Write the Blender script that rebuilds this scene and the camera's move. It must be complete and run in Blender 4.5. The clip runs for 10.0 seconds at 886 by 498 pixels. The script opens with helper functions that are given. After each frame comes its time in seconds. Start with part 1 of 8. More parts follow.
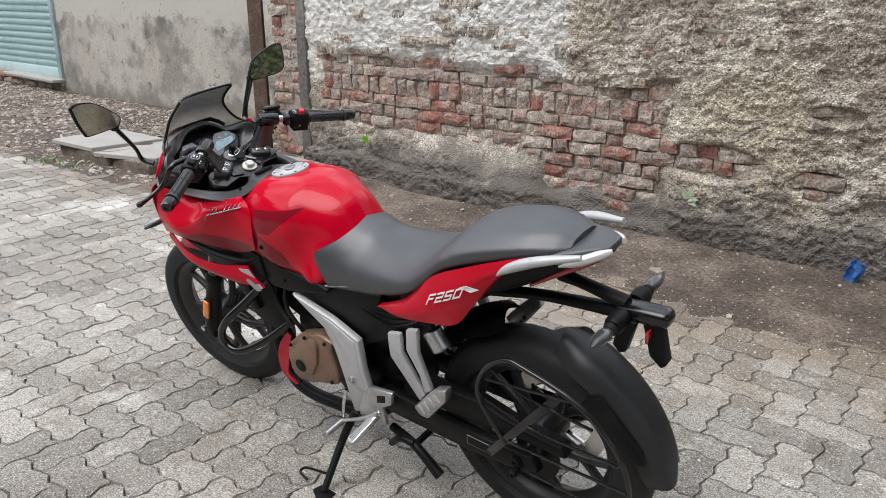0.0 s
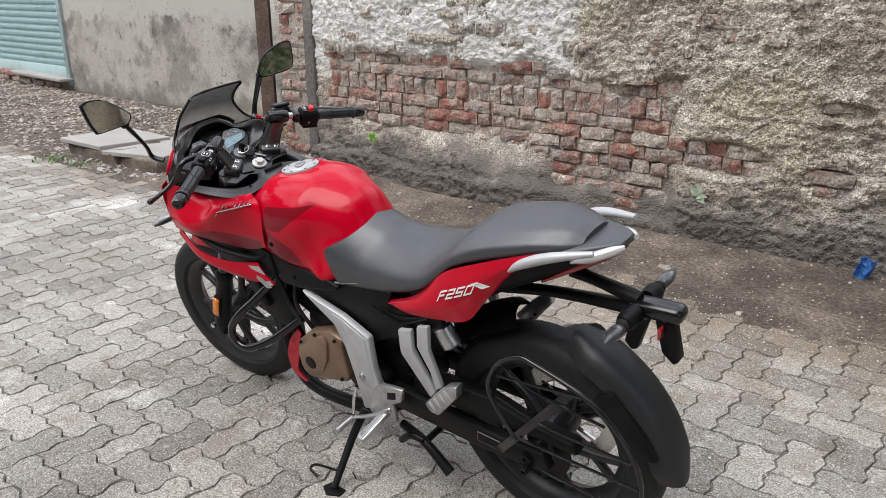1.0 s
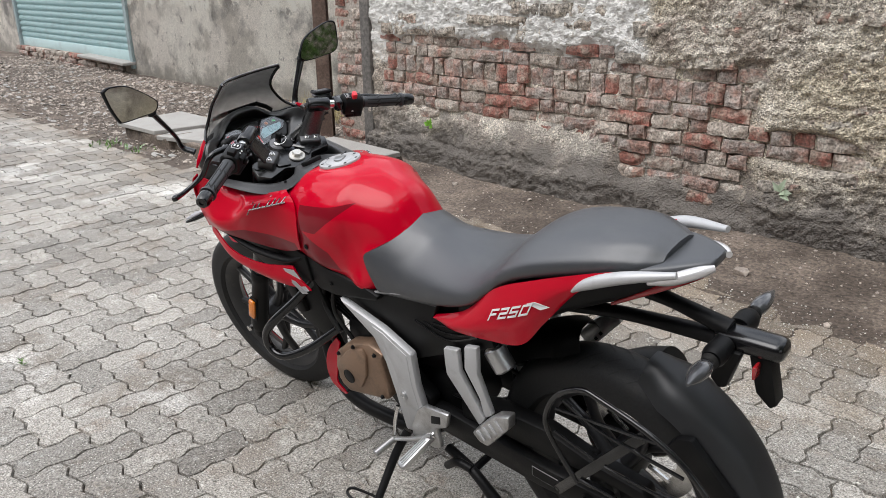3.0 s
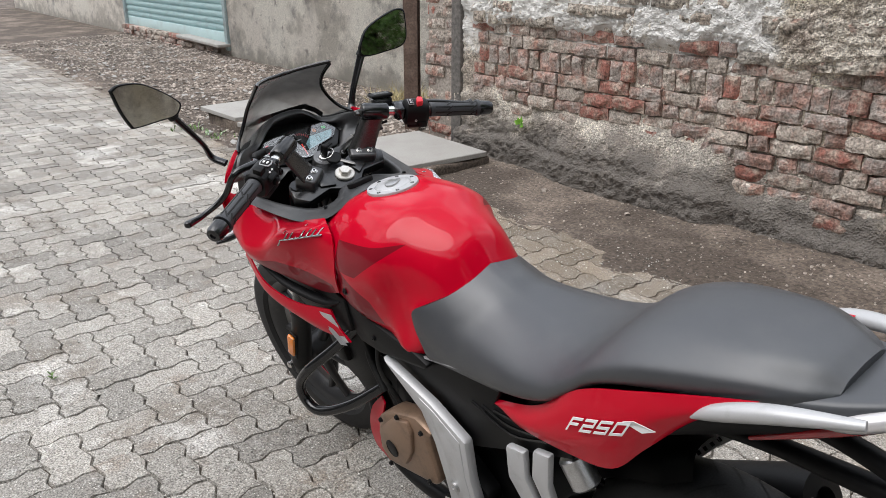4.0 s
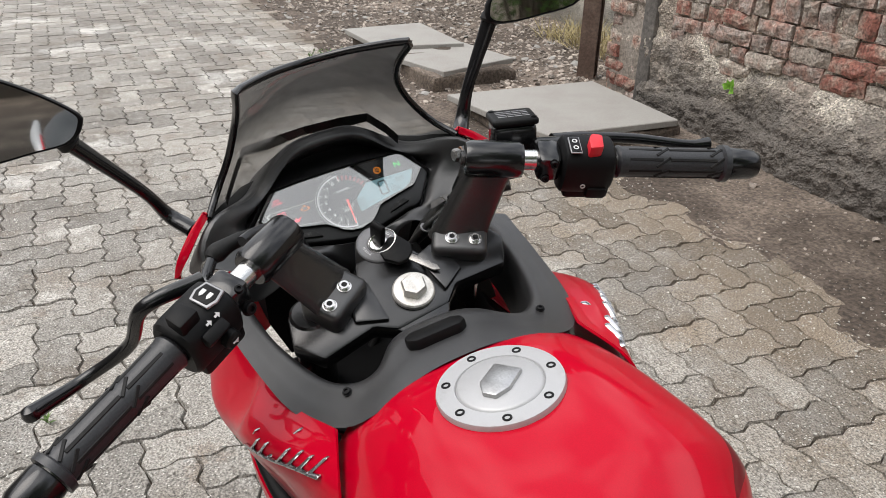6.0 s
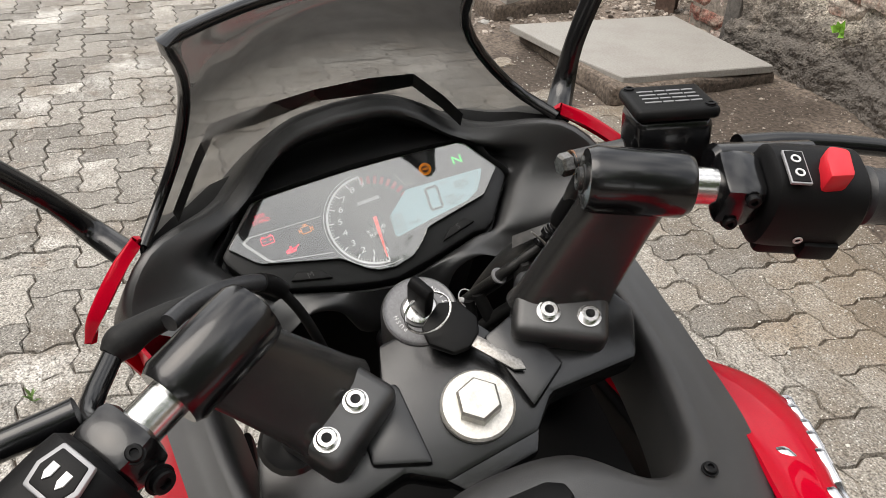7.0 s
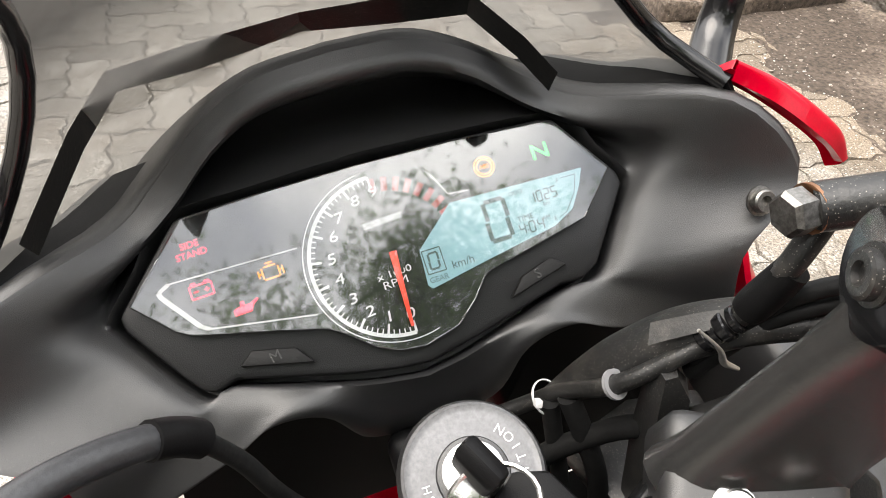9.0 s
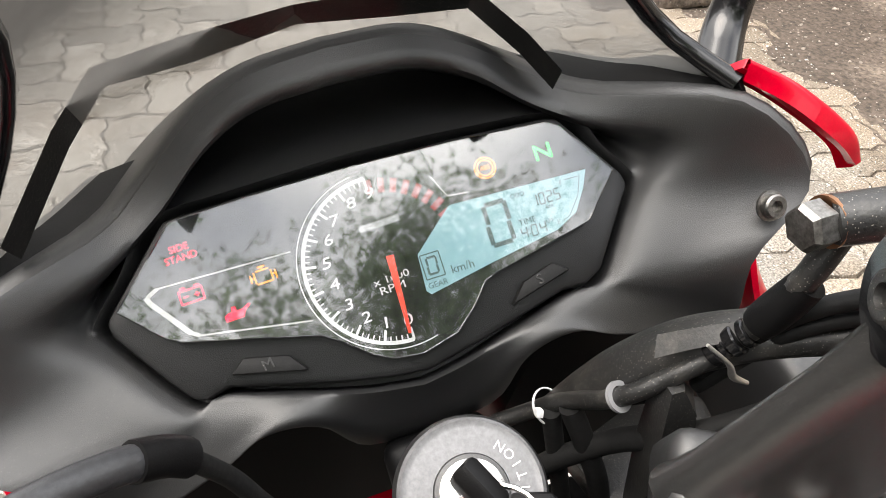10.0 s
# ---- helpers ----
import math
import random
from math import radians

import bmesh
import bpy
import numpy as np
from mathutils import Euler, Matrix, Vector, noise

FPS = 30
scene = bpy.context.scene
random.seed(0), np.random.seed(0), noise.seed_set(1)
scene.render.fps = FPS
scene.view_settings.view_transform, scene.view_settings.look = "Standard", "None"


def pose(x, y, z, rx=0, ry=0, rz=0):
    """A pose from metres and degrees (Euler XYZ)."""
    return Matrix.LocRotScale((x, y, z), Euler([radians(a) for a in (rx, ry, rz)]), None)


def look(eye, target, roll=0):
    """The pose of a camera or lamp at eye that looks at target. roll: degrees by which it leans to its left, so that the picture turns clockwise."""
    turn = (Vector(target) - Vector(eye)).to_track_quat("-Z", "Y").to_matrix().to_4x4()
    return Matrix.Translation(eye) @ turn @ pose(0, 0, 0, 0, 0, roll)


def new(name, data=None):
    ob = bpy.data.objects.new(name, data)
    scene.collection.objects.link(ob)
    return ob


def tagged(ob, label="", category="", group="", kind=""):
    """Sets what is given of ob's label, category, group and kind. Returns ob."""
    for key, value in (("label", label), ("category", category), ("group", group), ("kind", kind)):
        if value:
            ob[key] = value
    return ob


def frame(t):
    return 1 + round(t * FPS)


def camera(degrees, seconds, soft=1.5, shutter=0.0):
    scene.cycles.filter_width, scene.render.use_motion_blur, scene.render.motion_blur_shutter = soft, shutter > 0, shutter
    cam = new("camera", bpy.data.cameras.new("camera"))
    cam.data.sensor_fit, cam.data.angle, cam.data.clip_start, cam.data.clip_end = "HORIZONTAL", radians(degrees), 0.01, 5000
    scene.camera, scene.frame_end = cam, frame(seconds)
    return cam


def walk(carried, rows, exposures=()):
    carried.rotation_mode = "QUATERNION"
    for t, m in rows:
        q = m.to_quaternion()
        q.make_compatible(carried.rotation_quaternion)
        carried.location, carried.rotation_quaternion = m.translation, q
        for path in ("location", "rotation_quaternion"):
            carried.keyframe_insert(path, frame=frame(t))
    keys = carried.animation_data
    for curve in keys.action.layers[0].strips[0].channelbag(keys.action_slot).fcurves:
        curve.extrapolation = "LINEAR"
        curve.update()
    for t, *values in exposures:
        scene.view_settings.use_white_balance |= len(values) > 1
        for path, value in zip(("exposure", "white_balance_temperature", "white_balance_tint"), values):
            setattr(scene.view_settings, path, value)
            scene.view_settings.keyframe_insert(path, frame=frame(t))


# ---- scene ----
cam = camera(59.7, 10.0, soft=0.8, shutter=0.0)
PATH = [
    (0, (-0.046, 0.127, 1.385), (-1.244, 1.593, 0.742), -0.1),
    (0.5, (-0.048, 0.12, 1.386), (-1.249, 1.583, 0.74), -0.1),
    (1, (-0.056, 0.12, 1.38), (-1.265, 1.576, 0.733), -0.3),
    (1.5, (-0.063, 0.113, 1.377), (-1.287, 1.554, 0.723), -0.3),
    (2, (-0.071, 0.117, 1.376), (-1.321, 1.531, 0.715), -0.3),
    (2.2, (-0.096, 0.119, 1.382), (-1.342, 1.531, 0.707), -0.4),
    (3.3, (-0.268, 0.431, 1.343), (-1.632, 1.723, 0.657), -0.7),
    (3.5, (-0.326, 0.502, 1.342), (-1.725, 1.753, 0.65), -0.5),
    (4, (-0.49, 0.649, 1.333), (-1.951, 1.816, 0.622), 0.0),
    (4.5, (-0.74, 0.822, 1.315), (-2.249, 1.907, 0.574), 0.3),
    (5, (-0.932, 0.966, 1.323), (-2.486, 1.956, 0.545), 0.6),
    (5.5, (-1.137, 1.14, 1.294), (-2.733, 2.013, 0.464), 0.8),
    (5.7, (-1.206, 1.191, 1.289), (-2.811, 2.022, 0.434), 1.0),
    (6.8, (-1.562, 1.342, 1.216), (-3.13, 2.032, 0.183), 3.2),
    (7, (-1.637, 1.372, 1.198), (-3.2, 2.023, 0.134), 3.0),
    (7.5, (-1.764, 1.404, 1.162), (-3.292, 2.027, 0.032), 3.6),
    (8, (-1.828, 1.424, 1.134), (-3.333, 2.007, -0.048), 3.8),
    (8.5, (-1.861, 1.436, 1.123), (-3.331, 2.004, -0.109), 4.6),
    (9, (-1.873, 1.441, 1.119), (-3.316, 2.017, -0.141), 5.2),
    (9.5, (-1.882, 1.443, 1.118), (-3.301, 2.021, -0.168), 5.8),
    (10, (-1.886, 1.445, 1.118), (-3.303, 2.02, -0.171), 5.8),
]
walk(cam, [(t, look(eye, target, roll)) for t, eye, target, roll in PATH], [(0.0, 0.30, 6330, 10), (4.0, 0.24, 6350, 10), (5.7, 0.14, 6500, 10), (7.0, 0.25, 6900, 10), (8.0, 0.86, 6950, 10), (8.8, 1.27, 6950, 10), (10.0, 1.40, 6900, 10)])

from mathutils.bvhtree import BVHTree

# ---------- world and light: bright overcast sky ----------
world = bpy.data.worlds.new("overcast_sky")
scene.world = world
world.use_nodes = True
wn, wl = world.node_tree.nodes, world.node_tree.links
wn.clear()
w_out = wn.new("ShaderNodeOutputWorld")
w_bg = wn.new("ShaderNodeBackground")
w_sky = wn.new("ShaderNodeTexSky")
w_sky.sky_type, w_sky.sun_disc = "NISHITA", False
w_sky.sun_elevation, w_sky.sun_rotation = radians(60), radians(192)
w_sky.air_density, w_sky.dust_density, w_sky.ozone_density = 1.0, 6.0, 1.0
w_tc = wn.new("ShaderNodeTexCoord")
w_noise = wn.new("ShaderNodeTexNoise")
w_noise.inputs["Scale"].default_value, w_noise.inputs["Detail"].default_value = 2.8, 6.0
w_ramp = wn.new("ShaderNodeValToRGB")
w_ramp.color_ramp.elements[0].position, w_ramp.color_ramp.elements[0].color = 0.38, (4.4, 4.7, 5.3, 1)
w_ramp.color_ramp.elements[1].position, w_ramp.color_ramp.elements[1].color = 0.62, (14.2, 14.4, 14.7, 1)
w_mix = wn.new("ShaderNodeMixRGB")
w_mix.inputs["Fac"].default_value = 0.82
wl.new(w_tc.outputs["Generated"], w_noise.inputs["Vector"])
wl.new(w_noise.outputs["Fac"], w_ramp.inputs["Fac"])
wl.new(w_sky.outputs["Color"], w_mix.inputs["Color1"])
wl.new(w_ramp.outputs["Color"], w_mix.inputs["Color2"])
w_sep = wn.new("ShaderNodeSeparateXYZ")
w_rise = wn.new("ShaderNodeMapRange")
w_rise.inputs["To Min"].default_value, w_rise.inputs["To Max"].default_value = 0.66, 1.28
w_dome = wn.new("ShaderNodeVectorMath")
w_dome.operation = "SCALE"
wl.new(w_tc.outputs["Generated"], w_sep.inputs["Vector"])
wl.new(w_sep.outputs["Z"], w_rise.inputs["Value"])
wl.new(w_mix.outputs["Color"], w_dome.inputs[0])
wl.new(w_rise.outputs["Result"], w_dome.inputs["Scale"])
wl.new(w_dome.outputs["Vector"], w_bg.inputs["Color"])
wl.new(w_bg.outputs["Background"], w_out.inputs["Surface"])
w_bg.inputs["Strength"].default_value = 0.15

sun = new("sun", bpy.data.lights.new("sun", "SUN"))
sun.data.energy, sun.data.angle, sun.data.color = 1.5, radians(42), (1.0, 0.98, 0.96)
sun.matrix_world = look((-1.6, -3.6, 8.6), (-0.6, 1.2, 0.0))


# ---------- materials ----------
def material(name, color, rough=0.5, metal=0.0, **more):
    """Principled material; more: grain=(scale, amount, bump), stain=(scale, colour, low, high), coat, ior, transmission, alpha, emit, random."""
    m = bpy.data.materials.new(name)
    m.use_nodes = True
    n, l = m.node_tree.nodes, m.node_tree.links
    b = n["Principled BSDF"]
    b.inputs["Base Color"].default_value = (*color, 1)
    b.inputs["Roughness"].default_value, b.inputs["Metallic"].default_value = rough, metal
    b.inputs["Coat Weight"].default_value = more.get("coat", 0.0)
    b.inputs["Coat Roughness"].default_value = more.get("coat_rough", 0.04)
    b.inputs["IOR"].default_value = more.get("ior", 1.5)
    b.inputs["Specular IOR Level"].default_value = more.get("spec", 0.5)
    b.inputs["Transmission Weight"].default_value = more.get("transmission", 0.0)
    if "emit" in more:
        b.inputs["Emission Color"].default_value = (*more["emit"][0], 1)
        b.inputs["Emission Strength"].default_value = more["emit"][1]
    tc = n.new("ShaderNodeTexCoord")
    last = None
    place = tc.outputs["Object"]
    if more.get("world"):
        place = n.new("ShaderNodeNewGeometry").outputs["Position"]
    for scale, other, low, high in ([more["stain"]] if "stain" in more else []) + more.get("stains", []):
        t = n.new("ShaderNodeTexNoise")
        t.inputs["Scale"].default_value, t.inputs["Detail"].default_value = scale, 6.0
        t.inputs["Roughness"].default_value = 0.65
        r = n.new("ShaderNodeMapRange")
        r.inputs["From Min"].default_value, r.inputs["From Max"].default_value = low, high
        x = n.new("ShaderNodeMixRGB")
        x.inputs["Color1"].default_value, x.inputs["Color2"].default_value = (*color, 1), (*other, 1)
        if last:
            l.new(last, x.inputs["Color1"])
        l.new(place, t.inputs["Vector"])
        l.new(t.outputs["Fac"], r.inputs["Value"])
        l.new(r.outputs["Result"], x.inputs["Fac"])
        last = x.outputs["Color"]
    if "dirt" in more:
        other, start, end = more["dirt"]
        t = n.new("ShaderNodeTexNoise")
        t.inputs["Scale"].default_value, t.inputs["Detail"].default_value, t.inputs["Roughness"].default_value = 2.4, 7.0, 0.7
        sep = n.new("ShaderNodeSeparateXYZ")
        add = n.new("ShaderNodeMath")
        add.operation, add.inputs[1].default_value = "MULTIPLY_ADD", 2.6
        r = n.new("ShaderNodeMapRange")
        r.interpolation_type = "SMOOTHSTEP"
        r.inputs["From Min"].default_value, r.inputs["From Max"].default_value, r.inputs["To Max"].default_value = start + 1.3, end + 1.3, 0.85
        x = n.new("ShaderNodeMixRGB")
        x.inputs["Color1"].default_value, x.inputs["Color2"].default_value = (*color, 1), (*other, 1)
        if last:
            l.new(last, x.inputs["Color1"])
        l.new(place, t.inputs["Vector"])
        l.new(place, sep.inputs["Vector"])
        l.new(t.outputs["Fac"], add.inputs[0])
        l.new(sep.outputs["Y"], add.inputs[2])
        l.new(add.outputs[0], r.inputs["Value"])
        l.new(r.outputs["Result"], x.inputs["Fac"])
        last = x.outputs["Color"]
    if "random" in more:
        o = n.new("ShaderNodeObjectInfo")
        g = n.new("ShaderNodeNewGeometry")
        a = n.new("ShaderNodeMath")
        a.operation = "ADD"
        l.new(o.outputs["Random"], a.inputs[0])
        l.new(g.outputs["Random Per Island"], a.inputs[1])
        fr = n.new("ShaderNodeMath")
        fr.operation = "FRACT"
        l.new(a.outputs[0], fr.inputs[0])
        h = n.new("ShaderNodeMapRange")
        h.inputs["To Min"].default_value, h.inputs["To Max"].default_value = 1 - more["random"], 1 + more["random"]
        l.new(fr.outputs[0], h.inputs["Value"])
        v = n.new("ShaderNodeHueSaturation")
        v.inputs["Color"].default_value = (*color, 1)
        if last:
            l.new(last, v.inputs["Color"])
        l.new(h.outputs["Result"], v.inputs["Value"])
        last = v.outputs["Color"]
    if "grain" in more:
        scale, amount, bump = more["grain"]
        t = n.new("ShaderNodeTexNoise")
        t.inputs["Scale"].default_value, t.inputs["Detail"].default_value = scale, 8.0
        t.inputs["Roughness"].default_value = 0.62
        l.new(place, t.inputs["Vector"])
        # the bump reads this same noise, so its hollows come out darker
        if amount:
            h = n.new("ShaderNodeMapRange")
            h.inputs["From Min"].default_value, h.inputs["From Max"].default_value = 0.36, 0.64
            h.inputs["To Min"].default_value, h.inputs["To Max"].default_value = 1 - amount, 1 + amount
            v = n.new("ShaderNodeHueSaturation")
            v.inputs["Color"].default_value = (*color, 1)
            if last:
                l.new(last, v.inputs["Color"])
            l.new(t.outputs["Fac"], h.inputs["Value"])
            l.new(h.outputs["Result"], v.inputs["Value"])
            last = v.outputs["Color"]
        if bump:
            u = n.new("ShaderNodeBump")
            u.inputs["Strength"].default_value, u.inputs["Distance"].default_value = 1.0, bump
            l.new(t.outputs["Fac"], u.inputs["Height"])
            l.new(u.outputs["Normal"], b.inputs["Normal"])
    if "specks" in more:
        scale, other, size = more["specks"]
        t = n.new("ShaderNodeTexVoronoi")
        t.inputs["Scale"].default_value = scale
        l.new(place, t.inputs["Vector"])
        r = n.new("ShaderNodeMapRange")
        r.inputs["From Min"].default_value, r.inputs["From Max"].default_value = size, size * 0.6
        x = n.new("ShaderNodeMixRGB")
        x.inputs["Color1"].default_value, x.inputs["Color2"].default_value = (*color, 1), (*other, 1)
        if last:
            l.new(last, x.inputs["Color1"])
        l.new(t.outputs["Distance"], r.inputs["Value"])
        l.new(r.outputs["Result"], x.inputs["Fac"])
        last = x.outputs["Color"]
    if last:
        l.new(last, b.inputs["Base Color"])
    return m


RED = material("red_paint", (0.49, 0.0, 0.016), 0.35, 0.0, coat=0.46, coat_rough=0.015, spec=0.04, grain=(900, 0.06, 0.0))
BLACK = material("matt_black_plastic", (0.0038, 0.0038, 0.0042), 0.50, 0.0, spec=0.20, grain=(1500, 0.2, 0.00012), stain=(14, (0.010, 0.0097, 0.009), 0.52, 0.85))
COWL = material("satin_black_plastic", (0.020, 0.020, 0.0208), 0.38, 0.0, spec=1.0, grain=(2600, 0.25, 0.00018), stain=(28, (0.032, 0.031, 0.030), 0.50, 0.80), specks=(900, (0.19, 0.18, 0.165), 0.11))
BEZEL = material("textured_black_bezel", (0.005, 0.005, 0.0055), 0.40, 0.0, spec=0.5, grain=(2200, 0.3, 0.00015))
YOKE = material("satin_black_casting", (0.006, 0.006, 0.0065), 0.26, 0.0, spec=0.7, grain=(900, 0.2, 0.0001), stain=(30, (0.020, 0.019, 0.018), 0.56, 0.8))
TAPE = material("grey_black_tape", (0.050, 0.049, 0.048), 0.40, 0.0, spec=0.6, grain=(900, 0.2, 0.0002), stain=(120, (0.085, 0.080, 0.074), 0.5, 0.7))
GLOSS = material("gloss_black", (0.005, 0.005, 0.0056), 0.22, 0.0, spec=0.45, coat=0.3, grain=(400, 0.1, 0.00003))
IGNRING = material("grey_lock_ring", (0.17, 0.17, 0.175), 0.4, 0.4, grain=(600, 0.15, 0.0))
RIMPAINT = material("satin_dark_grey_rim", (0.016, 0.016, 0.0175), 0.36, 0.0, spec=0.55, grain=(500, 0.15, 0.0001), stain=(18, (0.06, 0.055, 0.048), 0.57, 0.85))
RISER = material("dusty_satin_black", (0.017, 0.0168, 0.0165), 0.26, 0.0, spec=1.0, grain=(900, 0.2, 0.0001), stain=(70, (0.026, 0.024, 0.022), 0.56, 0.82), specks=(1500, (0.12, 0.112, 0.10), 0.12))
DUSTY = material("dusty_black_casting", (0.014, 0.0138, 0.0135), 0.40, 0.0, spec=0.7, grain=(700, 0.25, 0.0002), stain=(60, (0.052, 0.048, 0.042), 0.54, 0.78), specks=(900, (0.22, 0.205, 0.18), 0.20))
SEAT = material("grey_black_vinyl", (0.029, 0.0315, 0.037), 0.40, 0.0, spec=1.0, grain=(1800, 0.12, 0.0003), stain=(9, (0.050, 0.051, 0.054), 0.52, 0.8))
TAILGREY = material("dark_grey_tail_plastic", (0.055, 0.058, 0.064), 0.42, 0.0, spec=0.6, grain=(1500, 0.12, 0.0001))
RUBBER = material("rubber", (0.009, 0.009, 0.009), 0.62, 0.0, spec=0.3, grain=(300, 0.2, 0.0003), stain=(20, (0.028, 0.026, 0.023), 0.54, 0.8))
TYRE = material("tyre_rubber", (0.012, 0.012, 0.0125), 0.62, 0.0, spec=0.35, grain=(250, 0.25, 0.0004), stain=(16, (0.020, 0.0185, 0.0165), 0.54, 0.85))
SILVER = material("silver_paint", (0.46, 0.46, 0.465), 0.42, 0.25, grain=(1200, 0.06, 0.00005), stain=(18, (0.30, 0.29, 0.28), 0.55, 0.85))
HUGGER = material("satin_dark_mudguard", (0.040, 0.041, 0.044), 0.40, 0.0, spec=0.8, grain=(1200, 0.15, 0.0001), stain=(12, (0.035, 0.033, 0.030), 0.55, 0.85))
ALU = material("cast_aluminium", (0.52, 0.52, 0.52), 0.34, 0.9, grain=(600, 0.12, 0.0001), stain=(30, (0.25, 0.24, 0.23), 0.5, 0.85))
CHROME = material("bright_steel", (0.72, 0.71, 0.69), 0.22, 1.0, grain=(500, 0.1, 0.00005), stain=(60, (0.42, 0.40, 0.37), 0.55, 0.8))
WORN = material("worn_grip_rubber", (0.030, 0.031, 0.034), 0.38, 0.0, grain=(500, 0.2, 0.0002))
NUTSTEEL = material("pale_zinc_steel", (0.60, 0.58, 0.54), 0.38, 0.7, grain=(500, 0.12, 0.0001), stain=(80, (0.45, 0.42, 0.37), 0.52, 0.75))
BRONZE = material("bronze_engine_paint", (0.26, 0.17, 0.115), 0.42, 0.45, grain=(700, 0.1, 0.0001), stain=(25, (0.14, 0.10, 0.07), 0.5, 0.8))
DARKMETAL = material("dark_painted_metal", (0.0045, 0.0045, 0.005), 0.45, 0.0, spec=0.22, grain=(400, 0.2, 0.0002), stain=(20, (0.022, 0.020, 0.017), 0.58, 0.85))
STEEL = material("dull_dark_steel", (0.27, 0.26, 0.245), 0.38, 1.0, grain=(700, 0.25, 0.0001), stain=(90, (0.12, 0.11, 0.10), 0.5, 0.7))
COPPER = material("copper_washer", (0.36, 0.19, 0.11), 0.4, 1.0, grain=(500, 0.1, 0.0))
WHITE = material("white_print", (0.78, 0.78, 0.78), 0.5)
GREYPRINT = material("grey_print", (0.34, 0.34, 0.35), 0.4, 0.3)
BADGE = material("chrome_badge", (0.55, 0.55, 0.56), 0.22, 1.0)
REDPLASTIC = material("red_switch_plastic", (0.72, 0.02, 0.035), 0.4)
AMBER = material("amber_reflector", (0.80, 0.22, 0.01), 0.2, coat=0.6, grain=(900, 0.15, 0.0003))
LAMP = material("red_lamp_lens", (0.42, 0.02, 0.025), 0.12, coat=0.8, transmission=0.25)
FRONTLENS = material("pale_indicator_lens", (0.55, 0.55, 0.58), 0.15, 0.0, coat=0.8, transmission=0.5, grain=(300, 0.15, 0.0004))
CLEARLAMP = material("clear_lamp_lens", (0.62, 0.60, 0.60), 0.15, 0.3, coat=0.8)
SMOKELENS = material("smoked_indicator_lens", (0.045, 0.045, 0.048), 0.18, coat=0.7)
MIRROR = material("mirror_glass", (0.80, 0.82, 0.82), 0.03, 1.0)
DIALFACE = material("dial_face", (0.010, 0.010, 0.011), 0.6, spec=0.2)
LCD = material("lcd_panel", (0.20, 0.33, 0.37), 0.5, emit=((0.16, 0.33, 0.37), 0.30))
LCDINK = material("lcd_segments", (0.07, 0.11, 0.12), 0.5)
GLOWRED = material("red_warning_light", (0.10, 0.002, 0.006), 0.6, spec=0.1, emit=((1.0, 0.012, 0.06), 1.15))
GLOWAMBER = material("amber_warning_light", (0.12, 0.03, 0.002), 0.6, spec=0.1, emit=((1.0, 0.30, 0.01), 0.85))
GLOWGREEN = material("green_neutral_light", (0.02, 0.10, 0.03), 0.6, spec=0.1, emit=((0.02, 1.0, 0.16), 0.8))
NEEDLE = material("needle_red", (0.75, 0.05, 0.03), 0.4, emit=((0.9, 0.06, 0.03), 0.35))



def painted(name, marks):
    """Red paint with dark red marks, tank graphics and a painted-in fairing reflection: marks are convex outlines of
    (x, z), or of (x, |y|) with top=True.
    """
    m = material(name, (0.49, 0.0, 0.016), 0.35, 0.0, coat=0.46, coat_rough=0.015, spec=0.04, grain=(900, 0.06, 0.0))
    n, l = m.node_tree.nodes, m.node_tree.links
    b = n["Principled BSDF"]
    prev = b.inputs["Base Color"].links[0].from_socket
    tc = n.new("ShaderNodeTexCoord")
    sep = n.new("ShaderNodeSeparateXYZ")
    l.new(tc.outputs["Object"], sep.inputs["Vector"])

    def maths(op, a, c, d=None):
        k = n.new("ShaderNodeMath")
        k.operation = op
        for i, v in enumerate((a, c, d)):
            if v is None:
                continue
            if isinstance(v, (int, float)):
                k.inputs[i].default_value = v
            else:
                l.new(v, k.inputs[i])
        return k.outputs[0]

    wide = maths("ABSOLUTE", sep.outputs["Y"], 0.0)
    total = None
    for top, pts in marks:
        other = wide if top else sep.outputs["Z"]
        area = sum(a[0] * c[1] - c[0] * a[1] for a, c in zip(pts, pts[1:] + pts[:1]))
        sign = 1 if area > 0 else -1
        inside = maths("GREATER_THAN", sep.outputs["Z"], 0.835) if top else maths("GREATER_THAN", wide, 0.05)
        for a, c in zip(pts, pts[1:] + pts[:1]):
            ex, ey = c[0] - a[0], c[1] - a[1]
            side = maths("SUBTRACT", maths("MULTIPLY", maths("SUBTRACT", other, a[1]), ex * sign), maths("MULTIPLY", maths("SUBTRACT", sep.outputs["X"], a[0]), ey * sign))
            inside = maths("MULTIPLY", inside, maths("GREATER_THAN", side, 0.0))
        total = inside if total is None else maths("MAXIMUM", total, inside)
    x = n.new("ShaderNodeMixRGB")
    l.new(total, x.inputs["Fac"])
    l.new(prev, x.inputs["Color1"])
    x.inputs["Color2"].default_value = (0.19, 0.004, 0.012, 1)
    l.new(x.outputs["Color"], b.inputs["Base Color"])
    return m


TANKRED = painted("tank_paint", [
    (False, [(1.150, 0.848), (0.976, 0.870), (1.085, 0.790), (1.160, 0.785)]),
    (False, [(1.160, 0.790), (1.085, 0.790), (1.060, 0.740), (0.975, 0.690), (1.160, 0.690)]),
])
# Fairing mark: dark reflection below the badge, put into the paint.
FAIRINGRED = painted("fairing_paint", [(False, [(1.18, 0.79), (1.36, 0.755), (1.50, 0.765), (1.50, 0.70), (1.18, 0.68)])])


